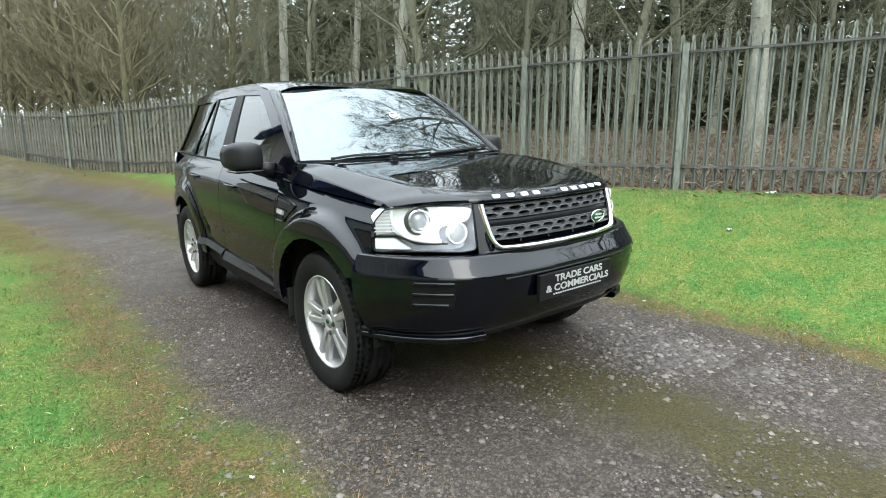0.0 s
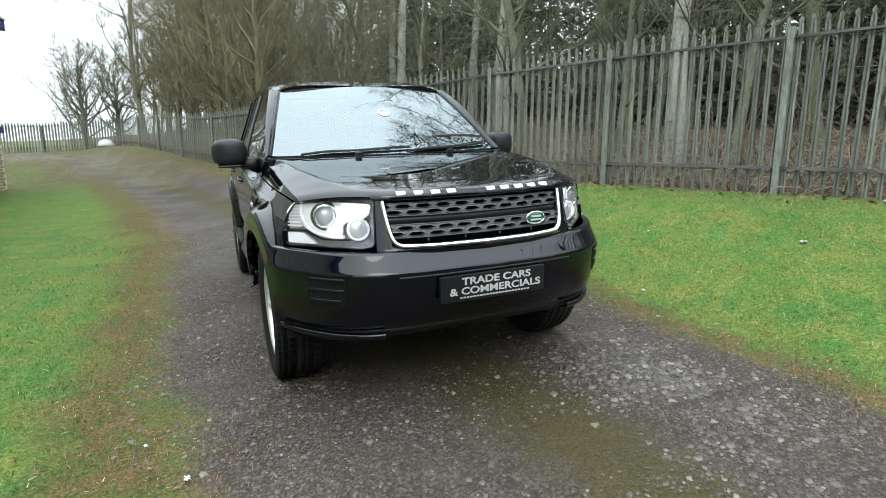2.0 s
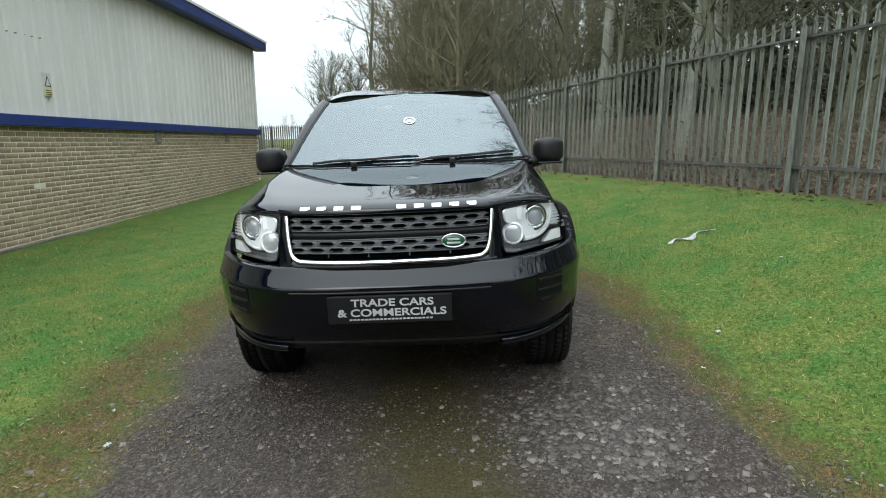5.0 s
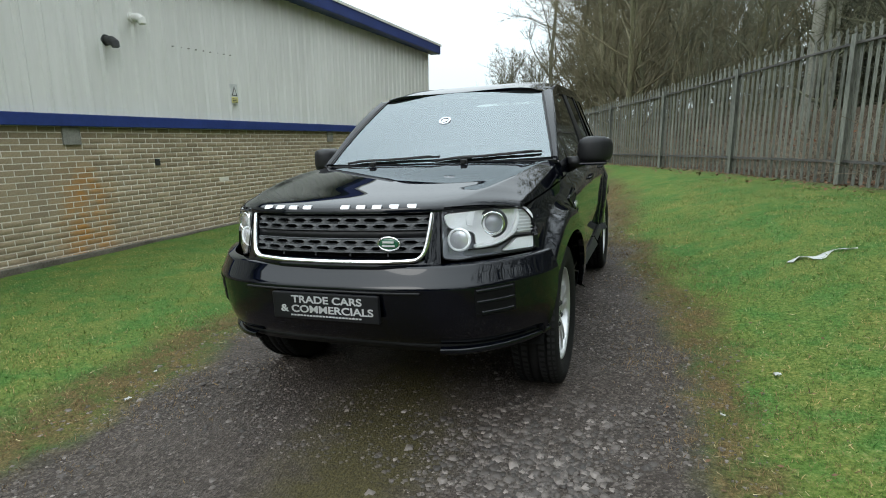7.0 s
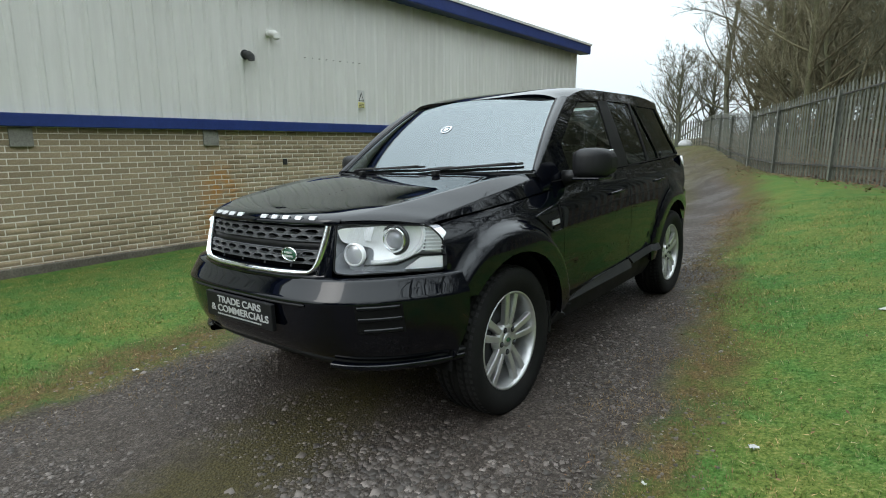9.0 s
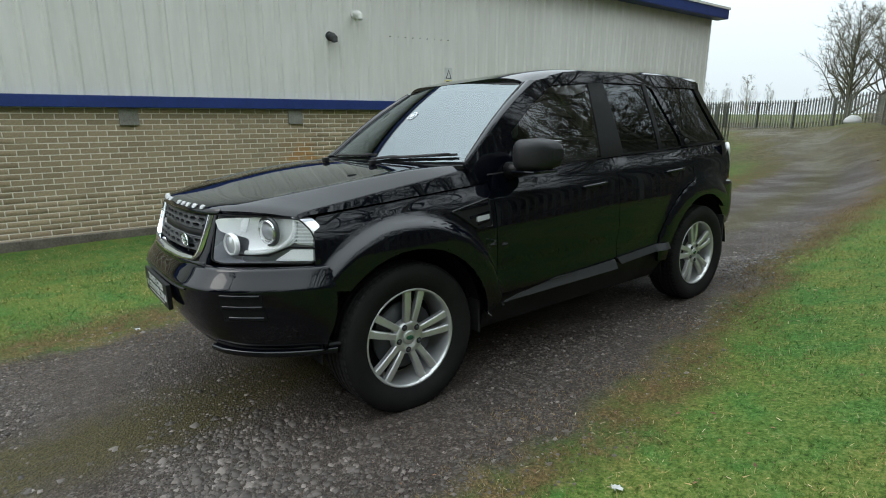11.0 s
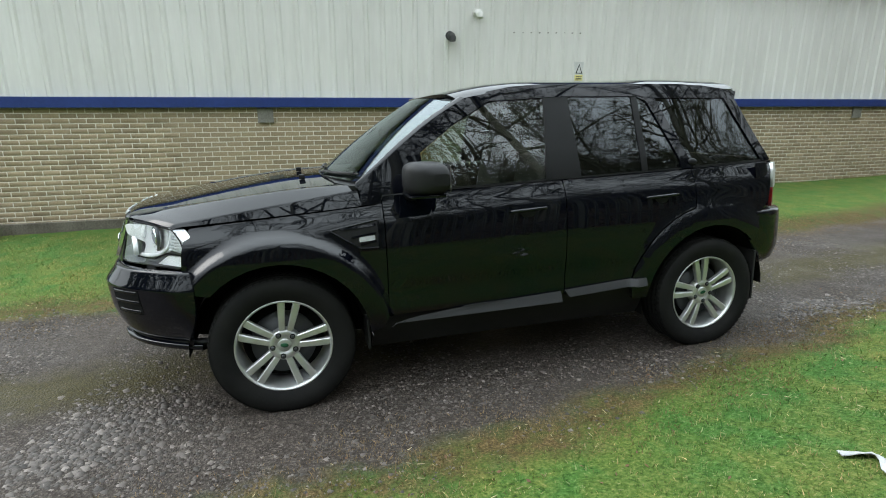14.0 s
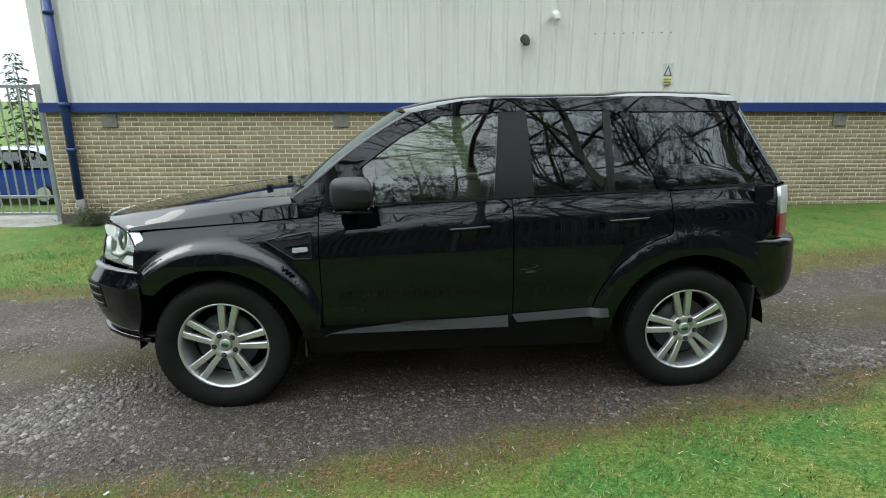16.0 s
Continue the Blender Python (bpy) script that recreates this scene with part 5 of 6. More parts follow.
gate = part("tailgate", grid_bm(rear_rows([0.86, 0.95, 1.05, 1.13, 1.19], 0, 0.012), (0, 1, 0)), M["paint"], car)
o = part("rear_window", grid_bm(rear_rows([1.20, 1.32, 1.45, 1.58, 1.66], 2, 0.02), (0, 1, 0)), M["privacy_glass"], gate, "dark tinted rear glass")
rb_levels = [(0.885, 0.02), (0.88, -0.03), (0.86, -0.045), (0.80, -0.05), (0.70, -0.055), (0.62, -0.05), (0.55, -0.02), (0.50, 0.03), (0.47, 0.10)]
rows = []
for z, ins in rb_levels:
    cut = max(1.62 + 0.32 * max(0.0, z - 0.62), 1.332 + math.sqrt(max(0.0, 0.464 ** 2 - (z - HUB) ** 2)))
    ln = [(0.868, cut), (0.860, 1.775), (0.832, 1.86), (0.77, 1.945), (0.665, 2.015), (0.5, 2.06), (0.25, 2.09), (0, 2.095)]
    line = spline([(max(0, x - max(ins, -0.012) * (x / 0.87)), y - (ins if k else 0), z) for k, (x, y) in enumerate(ln)], 26)
    rows.append(line + [Vector((-p.x, p.y, p.z)) for p in line[-2::-1]])
part("rear_bumper", grid_bm(rows, (0, 1, 0), 0.02), M["paint"], car)
for s in (1, -1):
    for nm, zs, mt, lb in (("tail_lamp", (1.03, 1.08, 1.13, 1.185), "letter", "pale clear upper tail lamp"), ("brake_lamp", (0.90, 0.95, 1.0, 1.025), "red_lens", "red lower tail lamp")):
        rows = []
        for z in zs:
            line = spline([rear_pt(k, z, -0.008) for k in range(1, 4)], 10)[5:]
            rows.append([Vector((p.x * s, p.y, p.z)) for p in line])
        part(nm, grid_bm(rows, (s, 1, 0), 0.02), M[mt], car, lb)

# doors: handles; wings: side vents
for s in (1, -1):
    for y0, z0 in ((0.065, 0.985), (0.955, 1.010)):
        h = part("door_handle", box_bm((s * 0.0, 0, 0), (0.01, 0.01, 0.01)), M["paint"], car, "black pull door handle")
        bm = bmesh.new()
        pts = [Vector((s * (side_x(y0 + d, z0) + o_), y0 + d, z0 + 0.02 + d * 0.05)) for d, o_ in ((-0.115, -0.002), (-0.10, 0.010), (-0.05, 0.016), (0.0, 0.018), (0.05, 0.016), (0.10, 0.010), (0.115, -0.002))]
        add_tube(bm, pts, [0.008, 0.010, 0.011, 0.011, 0.011, 0.010, 0.008], 8)
        h.data.clear_geometry()
        bm.to_mesh(h.data)
        bm.free()
        h.data.shade_smooth()
        cup = [(y0 - 0.06, z0 + 0.012), (y0 + 0.05, z0 + 0.015), (y0 + 0.035, z0 - 0.016), (y0, z0 - 0.026), (y0 - 0.04, z0 - 0.018)]
        part("handle_recess", panel_bm(rounded(cup, 0.02), lifted(0.0015), s, 0.03, 0.001), M["trim"], h, "dark handle recess")
    vent = part("side_vent", panel_bm(rounded([(-1.055, 0.965), (-0.80, 1.008), (-0.80, 0.862), (-0.90, 0.862)], 0.012), lifted(0.002), s, 0.04, 0.002), M["trim"], car, "black wing vent with a pale repeater lamp")
    edge_ = rounded([(-1.055, 0.965), (-0.80, 1.008), (-0.80, 0.862), (-0.90, 0.862)], 0.012)
    bm = bmesh.new()
    add_tube(bm, [Vector((s * (side_x(y, z) + 0.004), y, z)) for y, z in edge_ + edge_[:1]], 0.005, 6, False)
    part("vent_frame", bm, M["paint"], vent, smooth=True)
    for dz in (0.0, 0.045, 0.085):
        part("vent_slat", panel_bm([(-1.0 + dz * 1.2, 0.975 - dz), (-0.815, 0.990 - dz), (-0.815, 0.978 - dz), (-1.0 + dz * 1.2, 0.964 - dz)], lifted(0.008), s, 0.06, 0.008), M["paint"], vent)
    part("repeater_lamp", panel_bm(rounded([(-0.905, 0.925), (-0.822, 0.930), (-0.822, 0.905), (-0.905, 0.898)], 0.006), lifted(0.012), s, 0.04, 0.012), M["lamp_back"], vent, "pale clear repeater lamp")
    # oval badge on the rear pillar
    bm = bmesh.new()
    bmesh.ops.create_uvsphere(bm, u_segments=20, v_segments=8, radius=1)
    for v in bm.verts:
        yy, zz = 1.215 + v.co.x * 0.036, 1.222 + v.co.y * 0.019
        v.co = (s * (side_x(yy, zz) + 0.002 + max(0, v.co.z) * 0.006), yy, zz)
    part("pillar_badge", bm, M["plate_black"], car, "plain grey oval badge", True)
    # mirror
    mirror = part("door_mirror", box_bm((0, 0, 0), (0.01, 0.01, 0.01)), M["mirror_cap"], car, "grained black door mirror")
    shell = []
    for x, yf, yb, zl, zh in ((0.885, -0.60, -0.50, 1.175, 1.255), (0.90, -0.640, -0.475, 1.150, 1.290), (0.94, -0.672, -0.462, 1.140, 1.306), (1.00, -0.672, -0.455, 1.137, 1.308), (1.05, -0.648, -0.452, 1.142, 1.300), (1.085, -0.595, -0.450, 1.160, 1.280), (1.095, -0.54, -0.455, 1.19, 1.25)):
        cy_, cz_, ry_, rz_ = (yf + yb) / 2, (zl + zh) / 2, (yb - yf) / 2, (zh - zl) / 2
        shell.append([Vector((s * x, cy_ + ry_ * math.copysign(abs(math.cos(t)) ** 0.5, math.cos(t)), cz_ + rz_ * math.copysign(abs(math.sin(t)) ** 0.55, math.sin(t)))) for t in [2 * math.pi * i / 28 for i in range(29)]])
    bm = grid_bm(shell, (0, 0, 0), 0)
    bmesh.ops.remove_doubles(bm, verts=bm.verts[:], dist=1e-5)
    bmesh.ops.holes_fill(bm, edges=[e for e in bm.edges if e.is_boundary])
    bmesh.ops.recalc_face_normals(bm, faces=bm.faces[:])
    mirror.data.clear_geometry()
    bm.to_mesh(mirror.data)
    bm.free()
    mirror.data.shade_smooth()
    bm = bmesh.new()
    add_tube(bm, [(s * 0.83, -0.60, 1.135), (s * 0.875, -0.595, 1.145), (s * 0.93, -0.585, 1.155)], [0.05, 0.04, 0.036], 10)
    part("mirror_arm", bm, M["trim"], mirror, smooth=True)
    part("mirror_glass", box_bm((s * 0.99 - 0.075, -0.447, 1.155), (s * 0.99 + 0.075, -0.443, 1.292), 0.002), M["chrome"], mirror, "mirror glass")
    part("mirror_skirt", box_bm((s * 0.985 - 0.085, -0.655, 1.128), (s * 0.985 + 0.085, -0.47, 1.145), 0.008), M["paint"], mirror, "gloss black mirror underside")

# wheels
def lathe(bm, prof, n_=48, x0=0.0):
    rings = [[bm.verts.new((x0 + x, r * math.cos(2 * math.pi * i / n_), r * math.sin(2 * math.pi * i / n_))) for i in range(n_)] for x, r in prof]
    for r0, r1 in zip(rings, rings[1:]):
        for i in range(n_):
            f = bm.faces.new((r0[i], r0[(i + 1) % n_], r1[(i + 1) % n_], r1[i]))
            f.smooth = True
    return bm


def build_wheel():
    """A wheel that faces +x, centred on its axle."""
    w = empty("wheel")
    bm = bmesh.new()
    half, R_ = 0.115, 0.367
    prof = [(0.088, 0.238), (0.104, 0.262), (0.116, 0.295), (0.1165, 0.325), (0.108, 0.350), (0.097, 0.3605)]
    grooves = []
    for c in (0.062, 0.022, -0.022, -0.062):
        grooves += [(c + 0.006, R_), (c + 0.005, R_ - 0.009), (c - 0.005, R_ - 0.009), (c - 0.006, R_)]
    prof = prof + [(0.09, R_ - 0.002)] + grooves + [(-0.09, R_ - 0.002)] + [(-x, r) for x, r in prof[::-1]]
    lathe(bm, prof, 72)
    bmesh.ops.recalc_face_normals(bm, faces=bm.faces[:])
    tyre = part("tyre", bm, M["tyre"], w, "black road tyre with grooved tread")
    bm = bmesh.new()
    for k in range(66):
        a = 2 * math.pi * k / 66
        for xx0, xx1, da in ((0.070, 0.106, 0.0), (-0.106, -0.070, 0.03), (0.028, 0.056, 0.02), (-0.056, -0.028, 0.05)):
            vs = []
            for x, rr, dd in ((xx0, R_ + 0.0025, 0), (xx1, R_ + 0.0025 - (0.010 if abs(xx1) > 0.1 else 0), 0.01), (xx1, R_ + 0.0025 - (0.010 if abs(xx1) > 0.1 else 0), 0.068), (xx0, R_ + 0.0025 - (0.010 if abs(xx0) > 0.1 else 0), 0.058)):
                ang = a + da + dd
                vs.append(bm.verts.new((x, rr * math.cos(ang), rr * math.sin(ang))))
            f = bm.faces.new(vs)
    r = bmesh.ops.solidify(bm, geom=bm.faces[:], thickness=0.006)
    bmesh.ops.recalc_face_normals(bm, faces=bm.faces[:])
    tagged(part("tread", bm, M["rubber"], tyre), kind="stuff")
    bm = bmesh.new()
    lathe(bm, [(0.090, 0.245), (0.096, 0.243), (0.094, 0.236), (0.080, 0.230), (0.050, 0.222), (-0.02, 0.216), (-0.09, 0.222), (-0.095, 0.243)], 64)
    bmesh.ops.recalc_face_normals(bm, faces=bm.faces[:])
    rim = part("rim", bm, M["alloy"], w, "silver five twin-spoke alloy rim")
    # twin spokes
    for k in range(5):
        for sgn in (-1, 1):
            bm = bmesh.new()
            base_a = 2 * math.pi * k / 5 + math.pi / 2
            rings = []
            for f in (0.0, 0.2, 0.45, 0.7, 0.9, 1.0):
                rr = 0.062 + (0.232 - 0.062) * f
                off = (0.018 + 0.022 * f) * sgn
                hw_ = 0.0155 + 0.004 * f
                xf = 0.070 + 0.004 * math.sin(f * math.pi) + 0.010 * f
                ring = []
                for dy, dx in ((-hw_, -0.028), (-hw_, -0.004), (-hw_ * 0.72, 0.0), (hw_ * 0.72, 0.0), (hw_, -0.004), (hw_, -0.028)):
                    t = off + dy
                    ca, sa = math.cos(base_a), math.sin(base_a)
                    ring.append(bm.verts.new((xf + dx, rr * ca - t * sa, rr * sa + t * ca)))
                rings.append(ring)
            for r0, r1 in zip(rings, rings[1:]):
                for i in range(5):
                    bm.faces.new((r0[i], r0[i + 1], r1[i + 1], r1[i]))
            bmesh.ops.recalc_face_normals(bm, faces=bm.faces[:])
            part("spoke", bm, M["alloy"], rim)
    bm = bmesh.new()
    lathe(bm, [(0.03, 0.086), (0.066, 0.082), (0.074, 0.074), (0.074, 0.046), (0.066, 0.040), (0.066, 0.034)], 40)
    bmesh.ops.recalc_face_normals(bm, faces=bm.faces[:])
    hub = part("hub", bm, M["alloy"], rim)
    bm = bmesh.new()
    lathe(bm, [(0.06, 0.036), (0.072, 0.034), (0.076, 0.028), (0.077, 0.001)], 32)
    bmesh.ops.recalc_face_normals(bm, faces=bm.faces[:])
    part("centre_cap", bm, M["alloy"], rim, "silver centre cap")
    bm = bmesh.new()
    bmesh.ops.create_uvsphere(bm, u_segments=18, v_segments=6, radius=1)
    for v in bm.verts:
        v.co = (0.077 + max(0, v.co.z) * 0.003, v.co.x * 0.021, v.co.y * 0.012)
    part("cap_badge", bm, M["badge_green"], rim, "plain green oval cap badge", True)
    for k in range(5):
        a = 2 * math.pi * k / 5 + math.pi / 2 + math.pi / 5
        c = Vector((0, 0.060 * math.cos(a), 0.060 * math.sin(a)))
        bm = bmesh.new()
        add_tube(bm, [c + Vector((0.06, 0, 0)), c + Vector((0.0755, 0, 0))], 0.0145, 16)
        nut = part("bolt_hole", bm, M["inside"], rim, "dark bolt recess")
        bm = bmesh.new()
        add_tube(bm, [c + Vector((0.06, 0, 0)), c + Vector((0.080, 0, 0)), c + Vector((0.083, 0, 0))], [0.0105, 0.0105, 0.007], 6)
        part("wheel_nut", bm, M["mesh_grey"], rim, "dull grey wheel nut")
    bm = bmesh.new()
    lathe(bm, [(0.02, 0.04), (0.02, 0.165), (0.0, 0.165), (0.0, 0.04)], 40)
    bmesh.ops.recalc_face_normals(bm, faces=bm.faces[:])
    part("brake_disc", bm, M["mesh_grey"], w, "dull steel brake disc")
    bm = bmesh.new()
    lathe(bm, [(-0.04, 0.001), (-0.04, 0.21)], 32)
    part("back_plate", bm, M["inside"], w)
    return w


m, n, l, b = material("tyre_tread", 0.75)
dirt = noise_node(n, l, 7)
l.new(ramp(n, l, dirt.outputs[0], [(0.35, (0.006, 0.006, 0.006)), (0.7, (0.012, 0.0115, 0.011))]).outputs[0], b.inputs["Base Color"])
bump(n, l, b, noise_node(n, l, 90).outputs[0], 0.3, 0.003)
b.inputs["Specular IOR Level"].default_value = 0.2
M["tyre"] = m
first = build_wheel()
places = [(0.80, -1.33, 0, -10), (0.80, 1.33, 0, 8), (-0.80, -1.33, 180, 17), (-0.80, 1.33, 180, 50)]
wheels = [first] + [copy_thing(first, Matrix()) for _ in range(3)]
for w, (x, y, flip, spin) in zip(wheels, places):
    w.parent = car
    w.matrix_basis = pose(x, y, HUB + 0.002, 0, 0, flip) @ pose(0, 0, 0, spin, 0, 0) @ Matrix.Scale(1.035 if y < 0 else 1.0, 4)
    tagged(w, "silver alloy wheel with a black tyre")

# wheel housings, floor, flaps
for s in (1, -1):
    for ay in AXLES:
        a0, a1 = (-12, 181) if ay < 0 else (2, 192)
        rows = []
        for x in (0.52, 0.60, 0.72, 0.84, 0.875):
            rows.append([Vector((s * x, y, z)) for y, z in arc(ay, HUB, 0.468, a0, a1, 24)])
        part("wheel_arch_liner", grid_bm(rows, (0, 0, -1)), M["inside"], car, "dark wheel arch liner")
        bm = bmesh.new()
        bm.faces.new([bm.verts.new((s * 0.52, y, z)) for y, z in arc(ay, HUB, 0.468, a0, a1, 24)])
        part("wheel_arch_liner", bm, M["inside"], car, "dark wheel arch liner")
    part("mud_flap", box_bm((s * 0.82 - 0.09, 1.70, 0.285), (s * 0.82 + 0.075, 1.715, 0.62), 0.004), M["rubber"], car, "black rubber mud flap")
    part("mud_flap", box_bm((s * 0.82 - 0.09, -0.885, 0.28), (s * 0.82 + 0.06, -0.870, 0.46), 0.004), M["rubber"], car, "black rubber mud flap")
floor_pan = bmesh.new()
add_box(floor_pan, (-0.52, -1.75, 0.30), (0.52, 1.85, 0.44), 0.02)
add_box(floor_pan, (-0.80, -0.84, 0.26), (0.80, 0.84, 0.46), 0.02)
add_box(floor_pan, (-0.66, 1.72, 0.46), (0.66, 1.93, 0.60), 0.02)
part("floor_pan", floor_pan, M["inside"], car, "dark underbody")
bulk = bmesh.new()
add_box(bulk, (-0.52, -1.95, 0.42), (0.52, -0.92, 1.0), 0.02)
add_box(bulk, (-0.80, -0.90, 0.46), (0.80, -0.86, 1.10))
part("engine_bay", bulk, M["inside"], car, "dark engine bay block")
for s in (1, -1):
    lining = bmesh.new()
    add_box(lining, (s * 0.815 - 0.012, -0.80, 0.46), (s * 0.815 + 0.012, 0.80, 1.10))
    part("side_lining", box_bm((s * 0.75 - 0.012, 0.80, 0.86), (s * 0.75 + 0.012, 1.75, 1.12)), M["inside"], car, "dark interior lining")
    part("door_lining", lining, M["inside"], car, "dark interior lining")
head = [[roof_xyz(u * 0.96, v) + Vector((0, 0.02, -0.045)) for u in np.linspace(-1, 1, 11)] for v in np.linspace(0.02, 0.97, 9)]
M["headlining"] = worn("grey_headlining", (0.16, 0.16, 0.155), (0.22, 0.22, 0.21), 0.9)
part("headlining", grid_bm(head, (0, 0, -1)), M["headlining"], car, "pale grey headlining")

# cabin
def add_seat(x, y, w_, back_h=0.62):
    seat = part("seat", box_bm((x - w_ / 2, y - 0.26, 0.52), (x + w_ / 2, y + 0.26, 0.74), 0.05), M["seat"], car, "dark cloth car seat")
    bm = bmesh.new()
    add_box(bm, (x - w_ / 2, y + 0.20, 0.66), (x + w_ / 2, y + 0.34, 0.66 + back_h), 0.05)
    for v in bm.verts:
        v.co.y += (v.co.z - 0.66) * 0.22
    part("seat_back", bm, M["seat"], seat)
    for hx in ((x,) if w_ < 0.8 else (x - 0.38, x + 0.38)):
        hz = 0.66 + back_h
        part("head_restraint", box_bm((hx - 0.13, y + 0.35, hz + 0.04), (hx + 0.13, y + 0.45, hz + 0.22), 0.04), M["seat"], seat)
        part("head_post", add_tube(bmesh.new(), [(hx - 0.05, y + 0.39, hz - 0.02), (hx - 0.05, y + 0.40, hz + 0.08)], 0.007, 6), M["chrome"], seat)
        part("head_post", add_tube(bmesh.new(), [(hx + 0.05, y + 0.39, hz - 0.02), (hx + 0.05, y + 0.40, hz + 0.08)], 0.007, 6), M["chrome"], seat)


add_seat(-0.37, 0.0, 0.52)
add_seat(0.37, 0.0, 0.52)
add_seat(0.0, 0.85, 1.25, 0.55)
dash = part("dashboard", box_bm((-0.74, -0.88, 0.80), (0.74, -0.42, 1.10), 0.06), M["seat"], car, "dark dashboard")
part("dash_cowl", box_bm((-0.56, -0.62, 1.06), (-0.18, -0.40, 1.165), 0.05), M["seat"], dash)
bm = bmesh.new()
add_tube(bm, [Vector((-0.37 + 0.185 * math.cos(2 * math.pi * i / 28), -0.30 - 0.06 * math.sin(2 * math.pi * i / 28), 1.02 + 0.175 * math.sin(2 * math.pi * i / 28))) for i in range(29)], 0.016, 8, False)
wheel_ = part("steering_wheel", bm, M["trim"], car, "black steering wheel", True)
part("steering_hub", box_bm((-0.46, -0.33, 0.96), (-0.28, -0.28, 1.07), 0.02), M["trim"], wheel_)
part("rear_view_mirror", box_bm((-0.13, -0.30, 1.545), (0.13, -0.275, 1.615), 0.012), M["trim"], car, "black interior mirror")
# round pale sticker inside the windscreen
ds = screen_xyz(0.03, 0.54)
nrm = Vector((0, -0.56, 0.83)).normalized()
e1, e2 = Vector((1, 0, 0)), nrm.cross(Vector((1, 0, 0)))
bm = bmesh.new()
for r0, r1 in ((0.040, 0.030), (0.018, 0.0)):
    ring = [[bm.verts.new(ds + nrm * 0.004 + (e1 * math.cos(2 * math.pi * i / 24) + e2 * math.sin(2 * math.pi * i / 24)) * r) for i in range(24)] for r in (r0, max(r1, 0.001))]
    for i in range(24):
        bm.faces.new((ring[0][i], ring[0][(i + 1) % 24], ring[1][(i + 1) % 24], ring[1][i]))
part("sticker", bm, M["lamp_back"], car, "round white sticker inside the windscreen")
# wipers
for x0, y0, x1, v1, u0 in ((-0.60, -0.945, 0.04, 0.055, 0), (0.06, -1.03, 0.66, 0.06, 0)):
    wp = part("wiper", box_bm((0, 0, 0), (0.01, 0.01, 0.01)), M["trim"], car, "black windscreen wiper")
    a, c = Vector((x0, y0 + 0.01, 1.203)), screen_xyz(x1 / 0.76, v1) + Vector((0, -0.018, 0.014))
    mid_ = (a + c) / 2 + Vector((0, -0.012, 0.002))
    bm = bmesh.new()
    add_tube(bm, spline([a, a.lerp(mid_, 0.5) + Vector((0, 0, 0.006)), mid_, c], 10), [0.008] * 6 + [0.006] * 5, 6)
    wp.data.clear_geometry()
    bm.to_mesh(wp.data)
    bm.free()
    bm = bmesh.new()
    bl = [screen_xyz((x0 + (x1 - x0) * f + 0.05) / 0.77, 0.02 + (v1 - 0.02) * f) + Vector((0, -0.012, 0.009)) for f in (0.05, 0.25, 0.5, 0.75, 1.0)]
    add_tube(bm, bl, 0.007, 6)
    part("blade", bm, M["rubber"], wp)


# ---- trees ----
class Limbs:
    """Collects tapered tubes in one list of corners and faces."""

    def __init__(self):
        self.v, self.f = [], []

    def tube(self, pts, radii, sides):
        base = len(self.v)
        a = None
        for k, p in enumerate(pts):
            d = (pts[min(k + 1, len(pts) - 1)] - pts[max(k - 1, 0)]).normalized()
            a = d.orthogonal().normalized() if a is None else (a - d * a.dot(d)).normalized()
            b_ = d.cross(a)
            for i in range(sides):
                t = 2 * math.pi * i / sides
                self.v.append(tuple(p + (a * math.cos(t) + b_ * math.sin(t)) * radii[k]))
        for k in range(len(pts) - 1):
            for i in range(sides):
                j = (i + 1) % sides
                self.f.append((base + k * sides + i, base + k * sides + j, base + (k + 1) * sides + j, base + (k + 1) * sides + i))

    def spike(self, p, q, r):
        """A twig end: three sides that meet in a point."""
        d = (q - p).normalized()
        a = d.orthogonal().normalized() * r
        b_ = d.cross(a)
        k = len(self.v)
        self.v += [tuple(p + a), tuple(p - a * 0.5 + b_ * 0.87), tuple(p - a * 0.5 - b_ * 0.87), tuple(q)]
        self.f += [(k, k + 1, k + 3), (k + 1, k + 2, k + 3), (k + 2, k, k + 3)]

    def mesh(self, name, mat, smooth=True):
        me = bpy.data.meshes.new(name)
        me.from_pydata(self.v, [], self.f)
        me.materials.append(mat)
        if smooth:
            me.shade_smooth()
        return me


def bent(rnd, start, d, length, segs, wobble, lift):
    pts, d = [start.copy()], d.normalized()
    for _ in range(segs):
        d = (d + Vector((rnd.gauss(0, wobble), rnd.gauss(0, wobble), rnd.gauss(0, wobble) + lift))).normalized()
        pts.append(pts[-1] + d * length / segs)
    return pts


